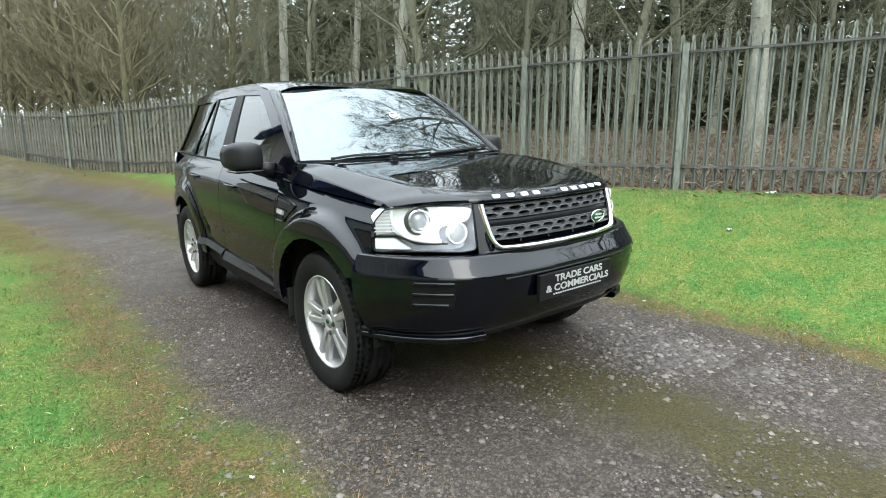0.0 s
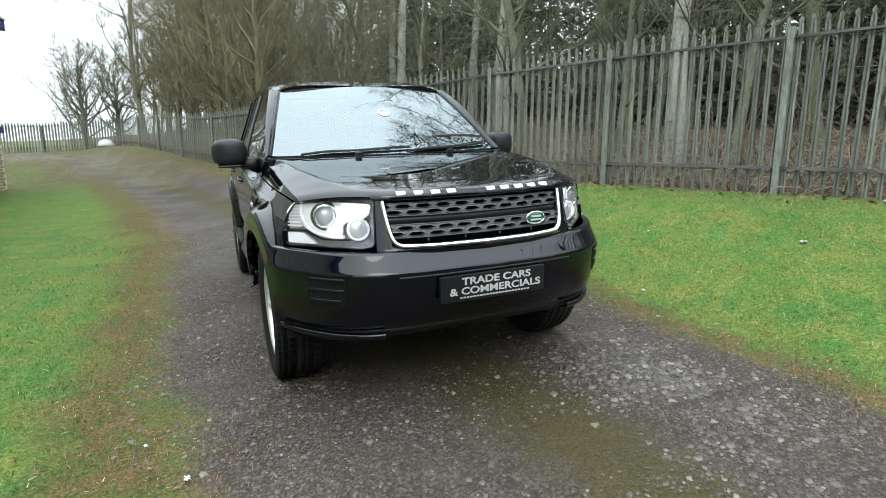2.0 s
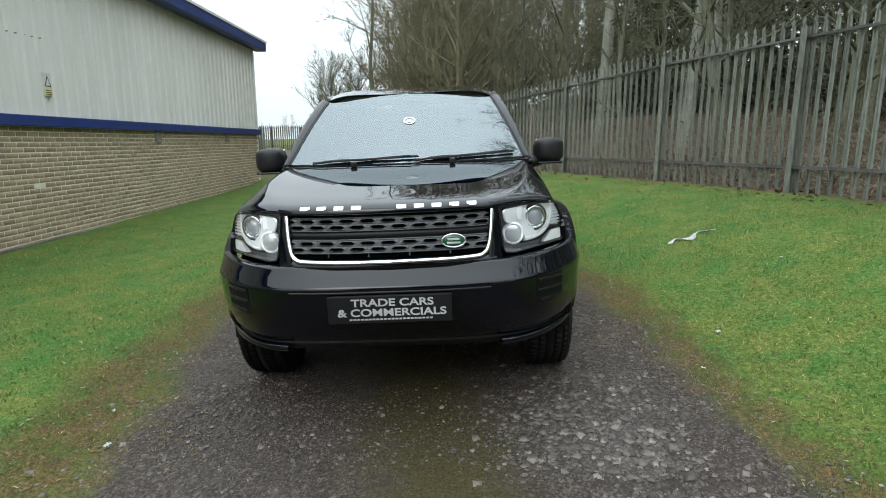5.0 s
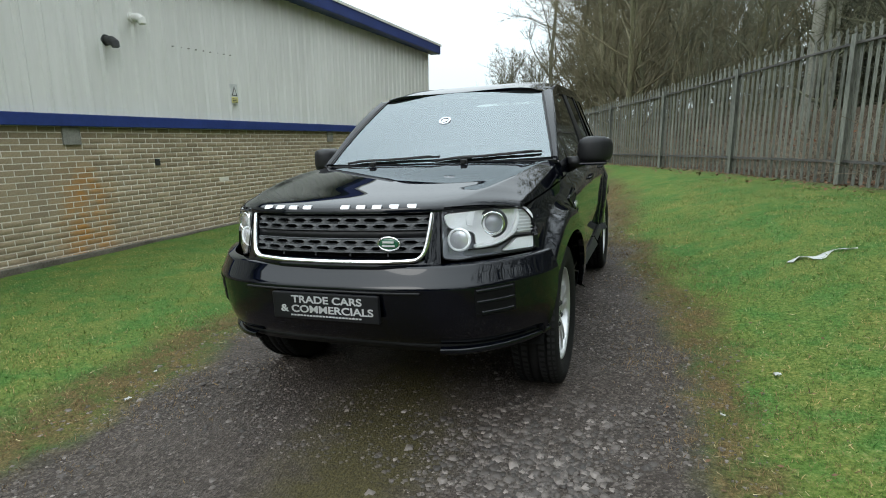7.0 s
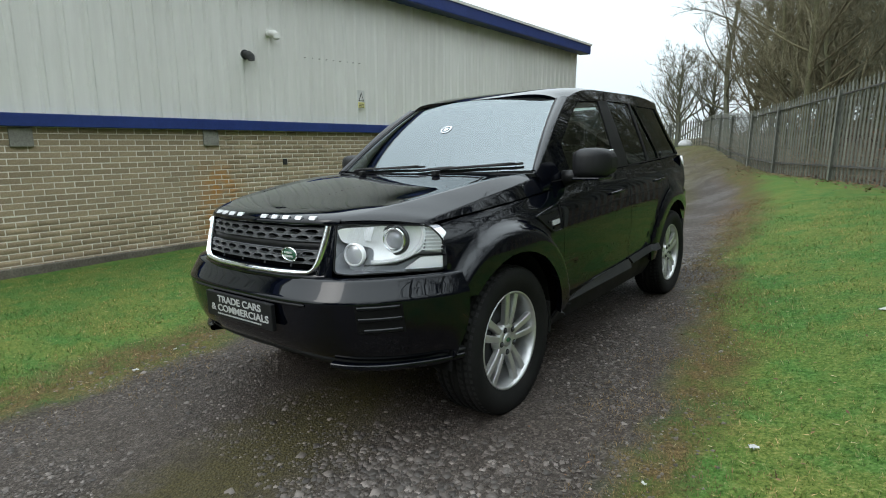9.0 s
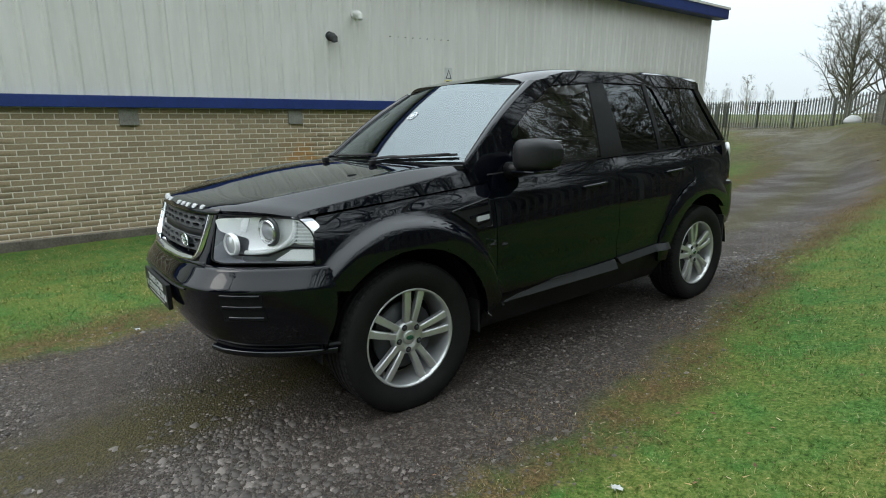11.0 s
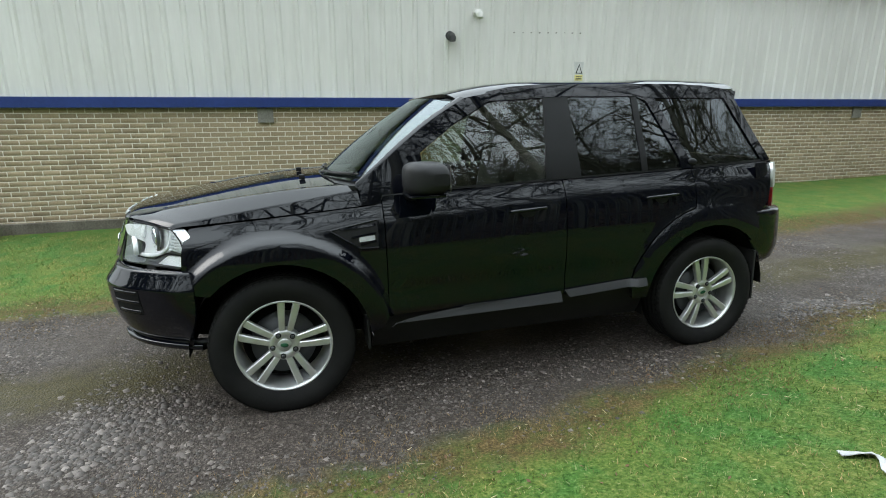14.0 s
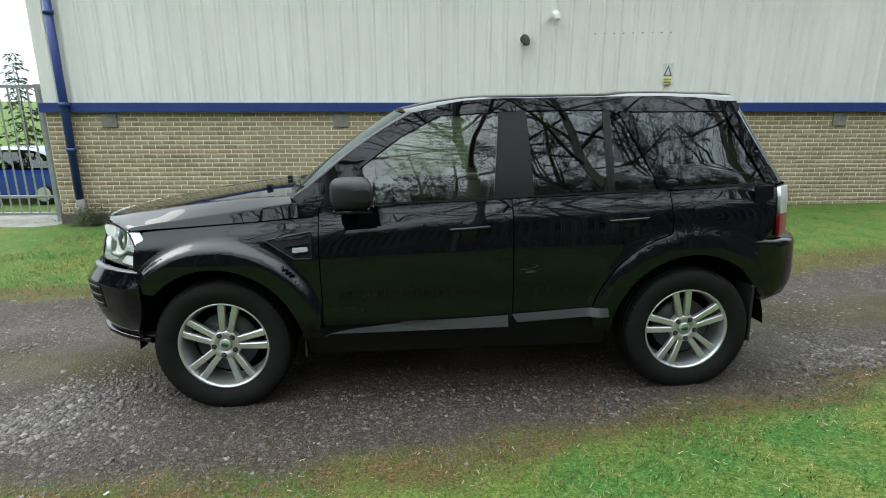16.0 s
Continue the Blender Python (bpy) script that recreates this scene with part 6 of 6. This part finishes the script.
def bare_tree(seed, height, r0, low, limbs, lift, reach, bark, twig="twig", stubs=0, sway=0.02, twigs=7, thick=1.0, fine=1):
    """A leafless tree: tapered trunk, limbs that fork twice, and fine twigs."""
    rnd = random.Random(seed)
    trunk, crown = Limbs(), Limbs()
    tp = bent(rnd, Vector((0, 0, -0.3)), Vector((rnd.gauss(0, 0.03), rnd.gauss(0, 0.03), 1)), height, 12, sway, 0.05)
    tr = [max(0.012, r0 * (1.25 if k == 0 else 1) * (1 - k / 12.6) ** 0.8) for k in range(13)]
    trunk.tube(tp, tr, 10)
    for q in range(stubs):
        f = rnd.uniform(0.08, 0.55) * 12
        k = int(f)
        p = tp[k].lerp(tp[k + 1], f - k)
        ang = rnd.uniform(0, 6.283)
        d = Vector((math.cos(ang), math.sin(ang), rnd.uniform(-0.35, 0.2)))
        crown.tube(bent(rnd, p, d, rnd.uniform(0.4, 2.2), 3, 0.14, -0.03), [0.016, 0.011, 0.007, 0.002], 4)
    for q in range(limbs):
        f = (low + (0.98 - low) * (q + rnd.random()) / limbs) * 12
        k = min(int(f), 11)
        p = tp[k].lerp(tp[k + 1], f - k)
        ang = q * 2.4 + rnd.uniform(-0.5, 0.5)
        length = reach * (1.1 - 0.75 * f / 12) * rnd.uniform(0.7, 1.2)
        lp = bent(rnd, p, Vector((math.cos(ang), math.sin(ang), rnd.uniform(0.15, 0.8) + lift)), length, 6, 0.12, lift * 0.25)
        lr = [max(0.006, tr[k] * 0.42 * (1 - i / 6.6)) for i in range(7)]
        crown.tube(lp, lr, 6)
        for j in range(7):
            g = rnd.uniform(0.25, 1.0) * 6
            i = min(int(g), 5)
            d = (lp[i + 1] - lp[i]).normalized() + Vector((rnd.gauss(0, 0.6), rnd.gauss(0, 0.6), rnd.gauss(0.12, 0.5)))
            sp = bent(rnd, lp[i].lerp(lp[i + 1], g - i), d, length * rnd.uniform(0.25, 0.5), 4, 0.16, lift * 0.2)
            crown.tube(sp, [lr[i] * 0.5 * (1 - m_ / 5.5) for m_ in range(5)], 3)
            for t_ in range(twigs):
                h = rnd.uniform(0.15, 1.0) * 4
                i2 = min(int(h), 3)
                d2 = (sp[i2 + 1] - sp[i2]).normalized() + Vector((rnd.gauss(0, 0.7), rnd.gauss(0, 0.7), rnd.gauss(0.1, 0.6)))
                tw = bent(rnd, sp[i2].lerp(sp[i2 + 1], h - i2), d2, rnd.uniform(0.25, 0.75) * min(1.3, 0.35 + length * 0.25), fine, 0.2, 0.03)
                if fine == 1:
                    crown.spike(tw[0], tw[1], 0.0062 * thick)
                else:
                    crown.tube(tw, [0.0055 * thick, 0.004 * thick, 0.0015 * thick], 3)
    return trunk.mesh("trunk", M[bark]), crown.mesh("crown", M[twig])


def conifer(seed, height, r0, low, rich=15, big=1.0):
    """A forest spruce: straight trunk, drooping boughs set with small needle sprays."""
    rnd = random.Random(seed)
    trunk, crown = Limbs(), Limbs()
    tp = bent(rnd, Vector((0, 0, -0.3)), Vector((0, 0, 1)), height, 10, 0.01, 0.1)
    trunk.tube(tp, [max(0.01, r0 * (1 - k / 10.5)) for k in range(11)], 9)
    z = low * height
    while z < height * 0.97:
        for q in range(5):
            ang = rnd.uniform(0, 6.283)
            length = (0.4 + 2.7 * (1 - z / height)) * rnd.uniform(0.6, 1.15)
            bp = bent(rnd, Vector((0, 0, z)), Vector((math.cos(ang), math.sin(ang), rnd.uniform(-0.25, 0.15))), length, 4, 0.06, -0.07)
            trunk.tube(bp[::2] if rich < 6 else bp, [0.02, 0.01, 0.002] if rich < 6 else [0.02, 0.014, 0.01, 0.006, 0.002], 3)
            for k in range(int(rich * length)):
                f = rnd.uniform(0.15, 1.0) * 4
                i = min(int(f), 3)
                p = bp[i].lerp(bp[i + 1], f - i)
                d = ((bp[i + 1] - bp[i]).normalized() + Vector((rnd.gauss(0, 0.8), rnd.gauss(0, 0.8), rnd.gauss(-0.25, 0.35)))).normalized()
                w_ = d.orthogonal().normalized() * rnd.uniform(0.03, 0.075) * big
                u_ = d.cross(w_) * 0.5
                L_ = rnd.uniform(0.2, 0.5) * big
                b0 = len(crown.v)
                crown.v += [tuple(p), tuple(p + d * L_ * 0.5 + w_), tuple(p + d * L_ - u_), tuple(p + d * L_ * 0.5 - w_ + u_)]
                crown.f += [(b0, b0 + 1, b0 + 2), (b0, b0 + 2, b0 + 3)]
        z += rnd.uniform(0.3, 0.55)
    return trunk.mesh("trunk", M["bark"]), crown.mesh("crown", M["needle"], False)


M["twig_olive"] = worn("olive_twig", (0.075, 0.066, 0.036), (0.17, 0.15, 0.085), 0.9, scale=2, fine=20, relief=0)
KINDS = {
    "pole": [bare_tree(s, 14, r, 0.30, 20, 0.1, 3.0, "bark_pale", stubs=26, twigs=7, fine=2) for s, r in ((11, 0.17), (12, 0.14))],
    "grey": [bare_tree(s, 13, 0.12, 0.14, 24, 0.25, 3.4, "bark", stubs=14, sway=0.045, twigs=9, thick=1.5) for s in (21, 22)],
    "olive": [bare_tree(s, 11, 0.12, 0.08, 30, 0.35, 3.8, "bark_green", "twig_olive", stubs=6, sway=0.06, twigs=10, thick=1.6) for s in (31, 32)],
    "broad": [bare_tree(s, 10.5, 0.34, 0.12, 40, 0.42, 7.2, "bark", sway=0.05, twigs=14, thick=2.8) for s in (41, 42)],
    "tall": [bare_tree(s, 18, 0.175, 0.30, 30, 0.12, 8.0, "bark_pale", stubs=26, twigs=10, thick=2.2, fine=2) for s in (71, 72)],
    "spruce": [conifer(s, h, 0.15, low, 8, 1.35) for s, h, low in ((51, 15, 0.22), (52, 12, 0.06), (53, 14, 0.12))],
    "spruce_far": [conifer(s, h, 0.15, 0.05, 5, 1.7) for s, h in ((55, 16), (56, 14))],
    "spruce_young": [conifer(54, 5.5, 0.05, 0.04)],
    "sapling": [bare_tree(s, 5.5, 0.035, 0.12, 16, 0.4, 1.6, "bark_green", sway=0.07, twigs=5) for s in (61, 62)],
}
TREE_LABEL = {"pole": "tall straight pale-barked leafless woodland tree", "grey": "grey-barked leafless woodland tree with fine twigs", "olive": "mossy leafless tree with spreading twiggy crown",
              "tall": "tall pale-barked leafless tree with far-reaching limbs", "broad": "lone bare broad-crowned tree against the sky", "spruce": "dark spruce with drooping needled boughs", "spruce_far": "dark spruce deep in the wood", "spruce_young": "young dark spruce under taller trees", "sapling": "thin mossy leafless sapling"}


FAR = {}


def plant(kind, x, y, scale=1.0, turn=0.0, which=0):
    which %= len(KINDS[kind])
    trunk, crown = KINDS[kind][which]
    m_ = pose(x, y, float(ground_z(x, y)) - 0.05, 0, 0, turn) @ Matrix.Scale(scale, 4)
    if kind == "spruce_far" or y > 75:
        FAR.setdefault((kind, which), []).append(np.array(m_))
        return
    t = tagged(empty("tree", m_), TREE_LABEL[kind], "tree", "trees of the wood" if kind != "broad" else "")
    new("trunk", trunk).parent = t
    new("crown", crown).parent = t


for x, y, kind, sc in ((6.3, 2.75, "tall", 0.85), (5.0, 6.9, "pole", 0.95), (8.3, 0.5, "tall", 1.0), (5.0, 13.4, "pole", 1.15), (9.2, 2.2, "grey", 1.0), (8.9, -2.6, "tall", 0.9), (7.4, 5.2, "grey", 0.8),
                       (4.9, 10.6, "grey", 0.7), (3.9, 15.8, "olive", 1.0), (2.0, 18.6, "olive", 1.1), (10.5, -6.0, "pole", 1.0), (6.6, 9.0, "pole", 0.8)):
    plant(kind, x, y, sc, random.uniform(0, 360), random.randrange(4))
rnd = random.Random(8)
taken = [(6.3, 2.75), (5.0, 6.9), (8.3, 0.5), (5.0, 13.4), (9.2, 2.2), (8.9, -2.6), (7.4, 5.2), (4.9, 10.6), (3.9, 15.8), (2.0, 18.6), (10.5, -6.0), (6.6, 9.0)]


def fill(count, y0, y1, d0, d1, kinds, gap, sizes=(0.8, 1.2)):
    made = tries = 0
    while made < count and tries < count * 30:
        tries += 1
        y = rnd.uniform(y0, y1)
        x = float(fence_x(y)) + rnd.uniform(d0, d1)
        if min(math.hypot(x - a, y - b_) for a, b_ in taken) < gap:
            continue
        taken.append((x, y))
        plant(rnd.choice(kinds), x, y, rnd.uniform(*sizes), rnd.uniform(0, 360), rnd.randrange(4))
        made += 1


fill(44, -12, 13, 2.0, 8, ["grey", "sapling", "sapling", "sapling", "sapling"], 0.9, (0.6, 1.0))
fill(24, -20, 20, 4, 9, ["sapling", "sapling", "sapling"], 1.0, (0.8, 1.3))
fill(20, 13, 23, 1.0, 8, ["olive", "olive", "grey", "sapling"], 1.5, (0.6, 1.0))
fill(22, 23, 52, 5.0, 13, ["olive", "olive", "grey", "sapling"], 1.5)
fill(36, -26, 24, 8, 13, ["grey", "grey", "sapling", "pole"], 1.4, (0.8, 1.15))
fill(60, -28, 28, 11, 17, ["spruce_far", "spruce_far", "grey"], 1.3, (0.5, 0.72))
fill(84, -36, 36, 16, 28, ["spruce_far"], 1.4, (0.72, 0.95))
fill(22, 22, 62, 8, 18, ["olive", "grey", "olive"], 1.7, (0.8, 1.1))
fill(26, 18, 70, 13, 30, ["spruce_far", "grey"], 1.9, (0.5, 0.8))
plant("broad", -5.5, 24.0, 0.37, 20)
plant("broad", -4.4, 25.5, 0.36, 130, 1)
for k in range(46):
    plant("sapling", rnd.uniform(-95, -14), rnd.uniform(76, 120), rnd.uniform(0.55, 1.0), rnd.uniform(0, 360), rnd.randrange(2))
# unseen grove ahead of the car, added to darken its reflections
for k in range(40):
    plant("spruce_far", rnd.uniform(-7, 13), rnd.uniform(-36, -18), rnd.uniform(0.7, 1.05), rnd.uniform(0, 360), rnd.randrange(2))
for x, y, sc in ((-6.3, 26, 0.3), (-14, 34, 0.25)):
    plant("olive", x, y, sc, rnd.uniform(0, 360), rnd.randrange(2))
# unseen bare trees ahead of the car, added to show in its reflections
for x, y, sc in ((-14, -26, 0.9), (-3, -30, 1.0), (8, -27, 1.0)):
    plant("grey", x, y, sc, rnd.uniform(0, 360), rnd.randrange(2))
plant("spruce", -18.0, -14.6, 0.38, 0, 1)

for k, (x, y) in enumerate(((0.9, 13.5), (-0.1, 16.2), (-0.6, 18.4), (-1.9, 20.4), (-2.3, 22.6), (0.8, 17.4), (-0.9, 24.5))):
    plant("olive", x, y, 0.72 + 0.05 * (k % 4), k * 71, k)
woods = tagged(empty("far_woods"), "dense dark spruces and bare trees deep in the wood, with an unseen added grove", "woods", kind="stuff")
for (kind, which), spots_ in FAR.items():
    for nm, me in zip(("trunks", "crowns"), KINDS[kind][which]):
        o = soup(nm, [tuple(v.co) for v in me.vertices], [(f.vertices[0], f.vertices[i], f.vertices[i + 1]) for f in me.polygons for i in range(1, len(f.vertices) - 1)], np.array(spots_), me.materials[0], "", "")
        o.parent = woods

# brambles and dead stalks behind the fence
under = Limbs()
for k in range(7500):
    y = rnd.uniform(-9, 26)
    x = float(fence_x(y)) + 0.25 + abs(rnd.gauss(0, 3.0))
    p = Vector((x, y, float(ground_z(x, y)) - 0.02))
    ang = rnd.uniform(0, 6.283)
    L_ = rnd.uniform(0.35, 1.7)
    under.tube(bent(rnd, p, Vector((math.cos(ang) * 0.8, math.sin(ang) * 0.8, rnd.uniform(0.5, 1.6))), L_, 4, 0.16, -0.22), [0.008, 0.007, 0.005, 0.004, 0.002], 3)
under_me = under.mesh("brambles", worn("dead_stalk", (0.09, 0.072, 0.05), (0.24, 0.20, 0.145), 0.9, vary=0.3, relief=0))
tagged(new("brambles", under_me), "tangle of brown brambles and dead stalks", "undergrowth", kind="stuff")
# rust-brown leaves still hanging on low twigs
hy = np.r_[rng.uniform(-5, -1.2, 1500), rng.uniform(-8, 24, 1800)]
hx = fence_x(hy) + 0.5 + np.abs(rng.normal(0, 1.4, 3300))
hz = ground_z(hx, hy) + np.abs(rng.normal(0.25, 0.42, 3300))
M["rust_leaf"] = worn("rust_leaf", (0.12, 0.045, 0.022), (0.26, 0.11, 0.05), 0.7, vary=0.3, relief=0)
soup("hanging_leaves", leaf_v, leaf_f, placed(hx, hy, hz, rng.uniform(0.03, 0.075, 3300), rng, 1, 2.5), M["rust_leaf"], "rust-brown dead leaves caught in the undergrowth", "leaves")


# ---- litter ----
def scrap(x, y, w_, d_, h_, seed, label, name="paper_scrap", turn=0.0):
    rnd_ = random.Random(seed)
    rows = [[Vector((w_ * (i / 6 - 0.5), d_ * (j / 4 - 0.5) + 0.3 * d_ * math.sin(i), h_ * abs(math.sin(i * 1.3 + j)) * rnd_.uniform(0.4, 1))) for i in range(7)] for j in range(5)]
    o = part(name, grid_bm(rows, (0, 0, 1), 0.002), M["sheet"])
    o.matrix_world = pose(x, y, float(ground_z(x, y)) + 0.012, 0, 0, turn)
    tagged(o, label, "litter")


M["sheet"] = worn("grubby_white_plastic", (0.30, 0.31, 0.31), (0.47, 0.47, 0.47), 0.5, scale=9, fine=60, relief=0.2)
rows = []
rs = random.Random(6)
for q in range(15):
    f = q / 14
    c = Vector((2.36 + 0.46 * f, 0.68 + 0.14 * f + 0.055 * math.sin(f * 11), 0))
    across = Vector((0.14 + 0.605 * math.cos(f * 11), -0.46, 0)).normalized()
    wide_ = 0.025 - 0.014 * f + 0.005 * math.sin(f * 17)
    fold = 0.9 * math.sin(f * 9)
    row = []
    for k in range(9):
        u_ = (k - 4) / 4
        p = c + across * u_ * wide_ * math.cos(fold * 0.6)
        row.append(Vector((p.x, p.y, float(ground_z(p.x, p.y)) + 0.014 + 0.006 * math.sin(f * 7) + u_ * wide_ * math.sin(fold * 0.6) + rs.uniform(-0.004, 0.004) * (1 if k % 2 else -1))))
    rows.append(row)
strip_ob = tagged(part("plastic_strip", grid_bm(rows, (0, 0, 1), 0.003), M["sheet"]), "frayed strip of white plastic lying on the grass", "litter")
for k, (x, y, s_) in enumerate(((5.50, -0.95, 0.10), (3.48, -1.40, 0.07), (1.97, -1.15, 0.035), (-1.35, -2.24, 0.03), (-1.52, -1.9, 0.02), (1.67, -1.62, 0.02), (5.9, 0.9, 0.11), (5.75, 0.55, 0.06), (4.9, 3.4, 0.06), (2.9, -0.2, 0.02), (6.6, -1.6, 0.06))):
    scrap(x, y, s_, s_ * 0.7, s_ * 0.4, 10 + k, "small crumpled white scrap of litter on the ground", turn=k * 37)
tub = bmesh.new()
bmesh.ops.create_uvsphere(tub, u_segments=20, v_segments=10, radius=1)
for v in tub.verts:
    v.co = Vector((v.co.x * 0.85, v.co.y * 0.6, max(-0.05, v.co.z) * 0.75 + 0.08 * noise.noise(v.co * 2)))
o = part("rubble_bag", tub, M["sheet"], smooth=True)
o.matrix_world = pose(-4.5, 21.6, float(ground_z(-4.5, 21.6))) @ Matrix.Scale(0.36, 4)
tagged(o, "pale rubble bag dumped by the far fence", "bag")

# ---- shrub, gate and parked blue car by the warehouse end ----
bush = Limbs()
rb = random.Random(3)
for k in range(160):
    a = rb.uniform(0, 6.283)
    p = Vector((rb.gauss(0, 0.07), rb.gauss(0, 0.16), 0))
    bush.tube(bent(rb, p, Vector((math.cos(a) * 0.6 + 0.2, math.sin(a), 1.2)), rb.uniform(0.15, 0.38), 3, 0.2, 0), [0.005, 0.004, 0.003, 0.001], 3)
shrub = tagged(empty("shrub", pose(-5.55, -5.6, float(ground_z(-5.55, -5.6)))), "small dark straggly shrub by the downpipe foot", "shrub")
new("twigs", bush.mesh("twigs", M["twig"])).parent = shrub
lv = soup("foliage", leaf_v, leaf_f, placed(rng.normal(0.05, 0.10, 900), rng.normal(0, 0.2, 900), np.abs(rng.normal(0.16, 0.1, 900)), rng.uniform(0.02, 0.045, 900), rng, 1, 2.5), M["ivy"], "", "")
lv.parent = shrub
gate_ob = tagged(empty("metal_gate", pose(-6.05, -6.35, 0)), "grey galvanised steel gate beside the warehouse", "gate")
M["gate"] = worn("galvanised_gate", (0.20, 0.21, 0.21), (0.33, 0.34, 0.34), 0.5, 0.4, relief=0.1)
gz = float(ground_z(-6, -6.8))
part("gate_post", box_bm((-0.04, -0.02, gz), (0.04, 0.06, 2.02), 0.004), M["gate"], gate_ob)
part("gate_post", box_bm((-0.06, -0.14, gz), (0.02, -0.07, 1.98), 0.004), M["gate"], gate_ob)
for z in (gz + 0.12, gz + 0.42, 1.92):
    part("gate_rail", box_bm((-0.04, -1.9, z), (0.0, -0.14, z + 0.05), 0.004), M["gate"], gate_ob)
for k in range(11):
    y = -0.28 - k * 0.155
    part("gate_bar", box_bm((-0.03, y - 0.012, gz + 0.15), (-0.01, y + 0.012, 1.93), 0.002), M["gate"], gate_ob)
slab = part("paving_slab", box_bm((-6.9, -8.6, gz - 0.1), (-5.55, -6.3, gz + 0.02), 0.01), M["concrete"])
tagged(slab, "grey concrete slab under the gate", "paving", kind="structure")

M["blue_paint"] = gloss("blue_paint", (0.012, 0.035, 0.20), 0.12, 0.8)
BX, BY = -11.9, -11.2
bz = float(ground_z(BX, BY))
other = tagged(empty("car", pose(BX, BY, bz, 0, 0, 0)), "blue hatchback parked behind the gate", "car")


def hatch(u, z):
    """Half width over length u and height z."""
    return 0.86 - 0.05 * (u / 2.0) ** 4 - (0.0 if z < 0.9 else (z - 0.9) * 0.42) - 0.05 * max(0, 0.5 - z)


outline_lo = rounded([(-2.05, 0.25), (2.0, 0.25), (2.05, 0.6), (1.98, 0.92), (-0.95, 0.95), (-1.95, 0.80), (-2.08, 0.55)], 0.1)
roof_line = [(-1.0, 0.94), (-0.35, 1.40), (0.3, 1.47), (1.2, 1.42), (1.75, 1.05), (1.95, 0.92)]
for s in (1, -1):
    part("body_side", panel_bm(outline_lo, lambda u, z: (hatch(u, z), u, z), s, 0.2, 0.05), M["blue_paint"], other)
    for ol in ([(-0.75, 0.98), (0.28, 0.98), (0.28, 1.37), (-0.30, 1.35)], [(0.36, 0.98), (1.55, 0.98), (1.20, 1.34), (0.36, 1.38)]):
        part("side_window", panel_bm(rounded(ol, 0.03), lambda u, z: (hatch(u, z) + 0.004, u, z), s, 0.2, 0.01), M["privacy_glass"], other, "dark side glass")
    for wy in (-1.3, 1.28):
        bm = bmesh.new()
        lathe(bm, [(0.02, 0.001), (0.03, 0.19), (0.04, 0.20), (0.05, 0.24), (0.04, 0.30), (-0.12, 0.305), (-0.15, 0.2)], 28, 0)
        wv = part("wheel", bm, M["tyre"], other, "black tyre and grey wheel trim")
        wv.matrix_basis = pose(s * 0.80, wy, 0.305, 0, 0, 0 if s > 0 else 180)
        bm = bmesh.new()
        lathe(bm, [(0.055, 0.001), (0.055, 0.12), (0.045, 0.195)], 24)
        part("rim", bm, M["alloy"], wv)
rows = []
top = spline([(0, y, z) for y, z in [(-2.08, 0.45), (-2.02, 0.75), (-1.8, 0.83)] + roof_line + [(2.05, 0.7), (2.03, 0.3)]], 48)
for f in np.linspace(-1, 1, 13):
    rows.append([Vector((f * (hatch(p.y, p.z) - 0.005), p.y, p.z - 0.05 * abs(f) ** 4)) for p in top])
part("upper_body", grid_bm(rows, (0, 0, 1)), M["blue_paint"], other)


# ---- bricks of the plinth, each proud of its mortar ----
def brick_mesh(length):
    bm = box_bm((-0.05, 0.006, 0.006), (0.0, length - 0.006, 0.069))
    bmesh.ops.bevel(bm, geom=[e for e in bm.edges if all(v.co.x > -0.01 for v in e.verts)], offset=0.002, segments=1, affect="EDGES")
    me = bpy.data.meshes.new("brick")
    bm.to_mesh(me)
    bm.free()
    me.materials.append(M["brick"])
    return me


BRICK, HALF = brick_mesh(0.225), brick_mesh(0.1125)
spots = []
course = 0
z = WB - 0.078
while z > -0.72:
    y = WY0 + (0.1125 if course % 2 else 0.0)
    if course % 2:
        spots.append((WY0, z, HALF))
    while y + 0.225 <= WY1 + 0.01:
        spots.append((y, z, BRICK))
        y += 0.225
    z -= 0.075
    course += 1
rb = random.Random(5)
near = [sp for sp in spots if sp[2] is BRICK and -2.9 < sp[0] < 1.0 and 0.35 < sp[1]]
near = near[:290]
chosen = set((sp[0], sp[1]) for sp in near)
for y, z, me in near:
    o = new("brick", me)
    o.parent = warehouse
    o.matrix_basis = pose(-0.0215 + rb.gauss(0, 0.0008), y, z, 0, rb.gauss(0, 0.2), 0)
for me in (BRICK, HALF):
    rest = [np.array(pose(-0.0215 + rb.gauss(0, 0.0008), y, z, 0, rb.gauss(0, 0.2), 0)) for y, z, k in spots if k is me and (y, z) not in chosen]
    tv = [tuple(v.co) for v in me.vertices]
    tris = [t for f in me.polygons for t in [(f.vertices[0], f.vertices[i], f.vertices[i + 1]) for i in range(1, len(f.vertices) - 1)]]
    o = soup("brickwork", tv, tris, np.array(rest), M["brick"], "", "")
    o.parent = warehouse
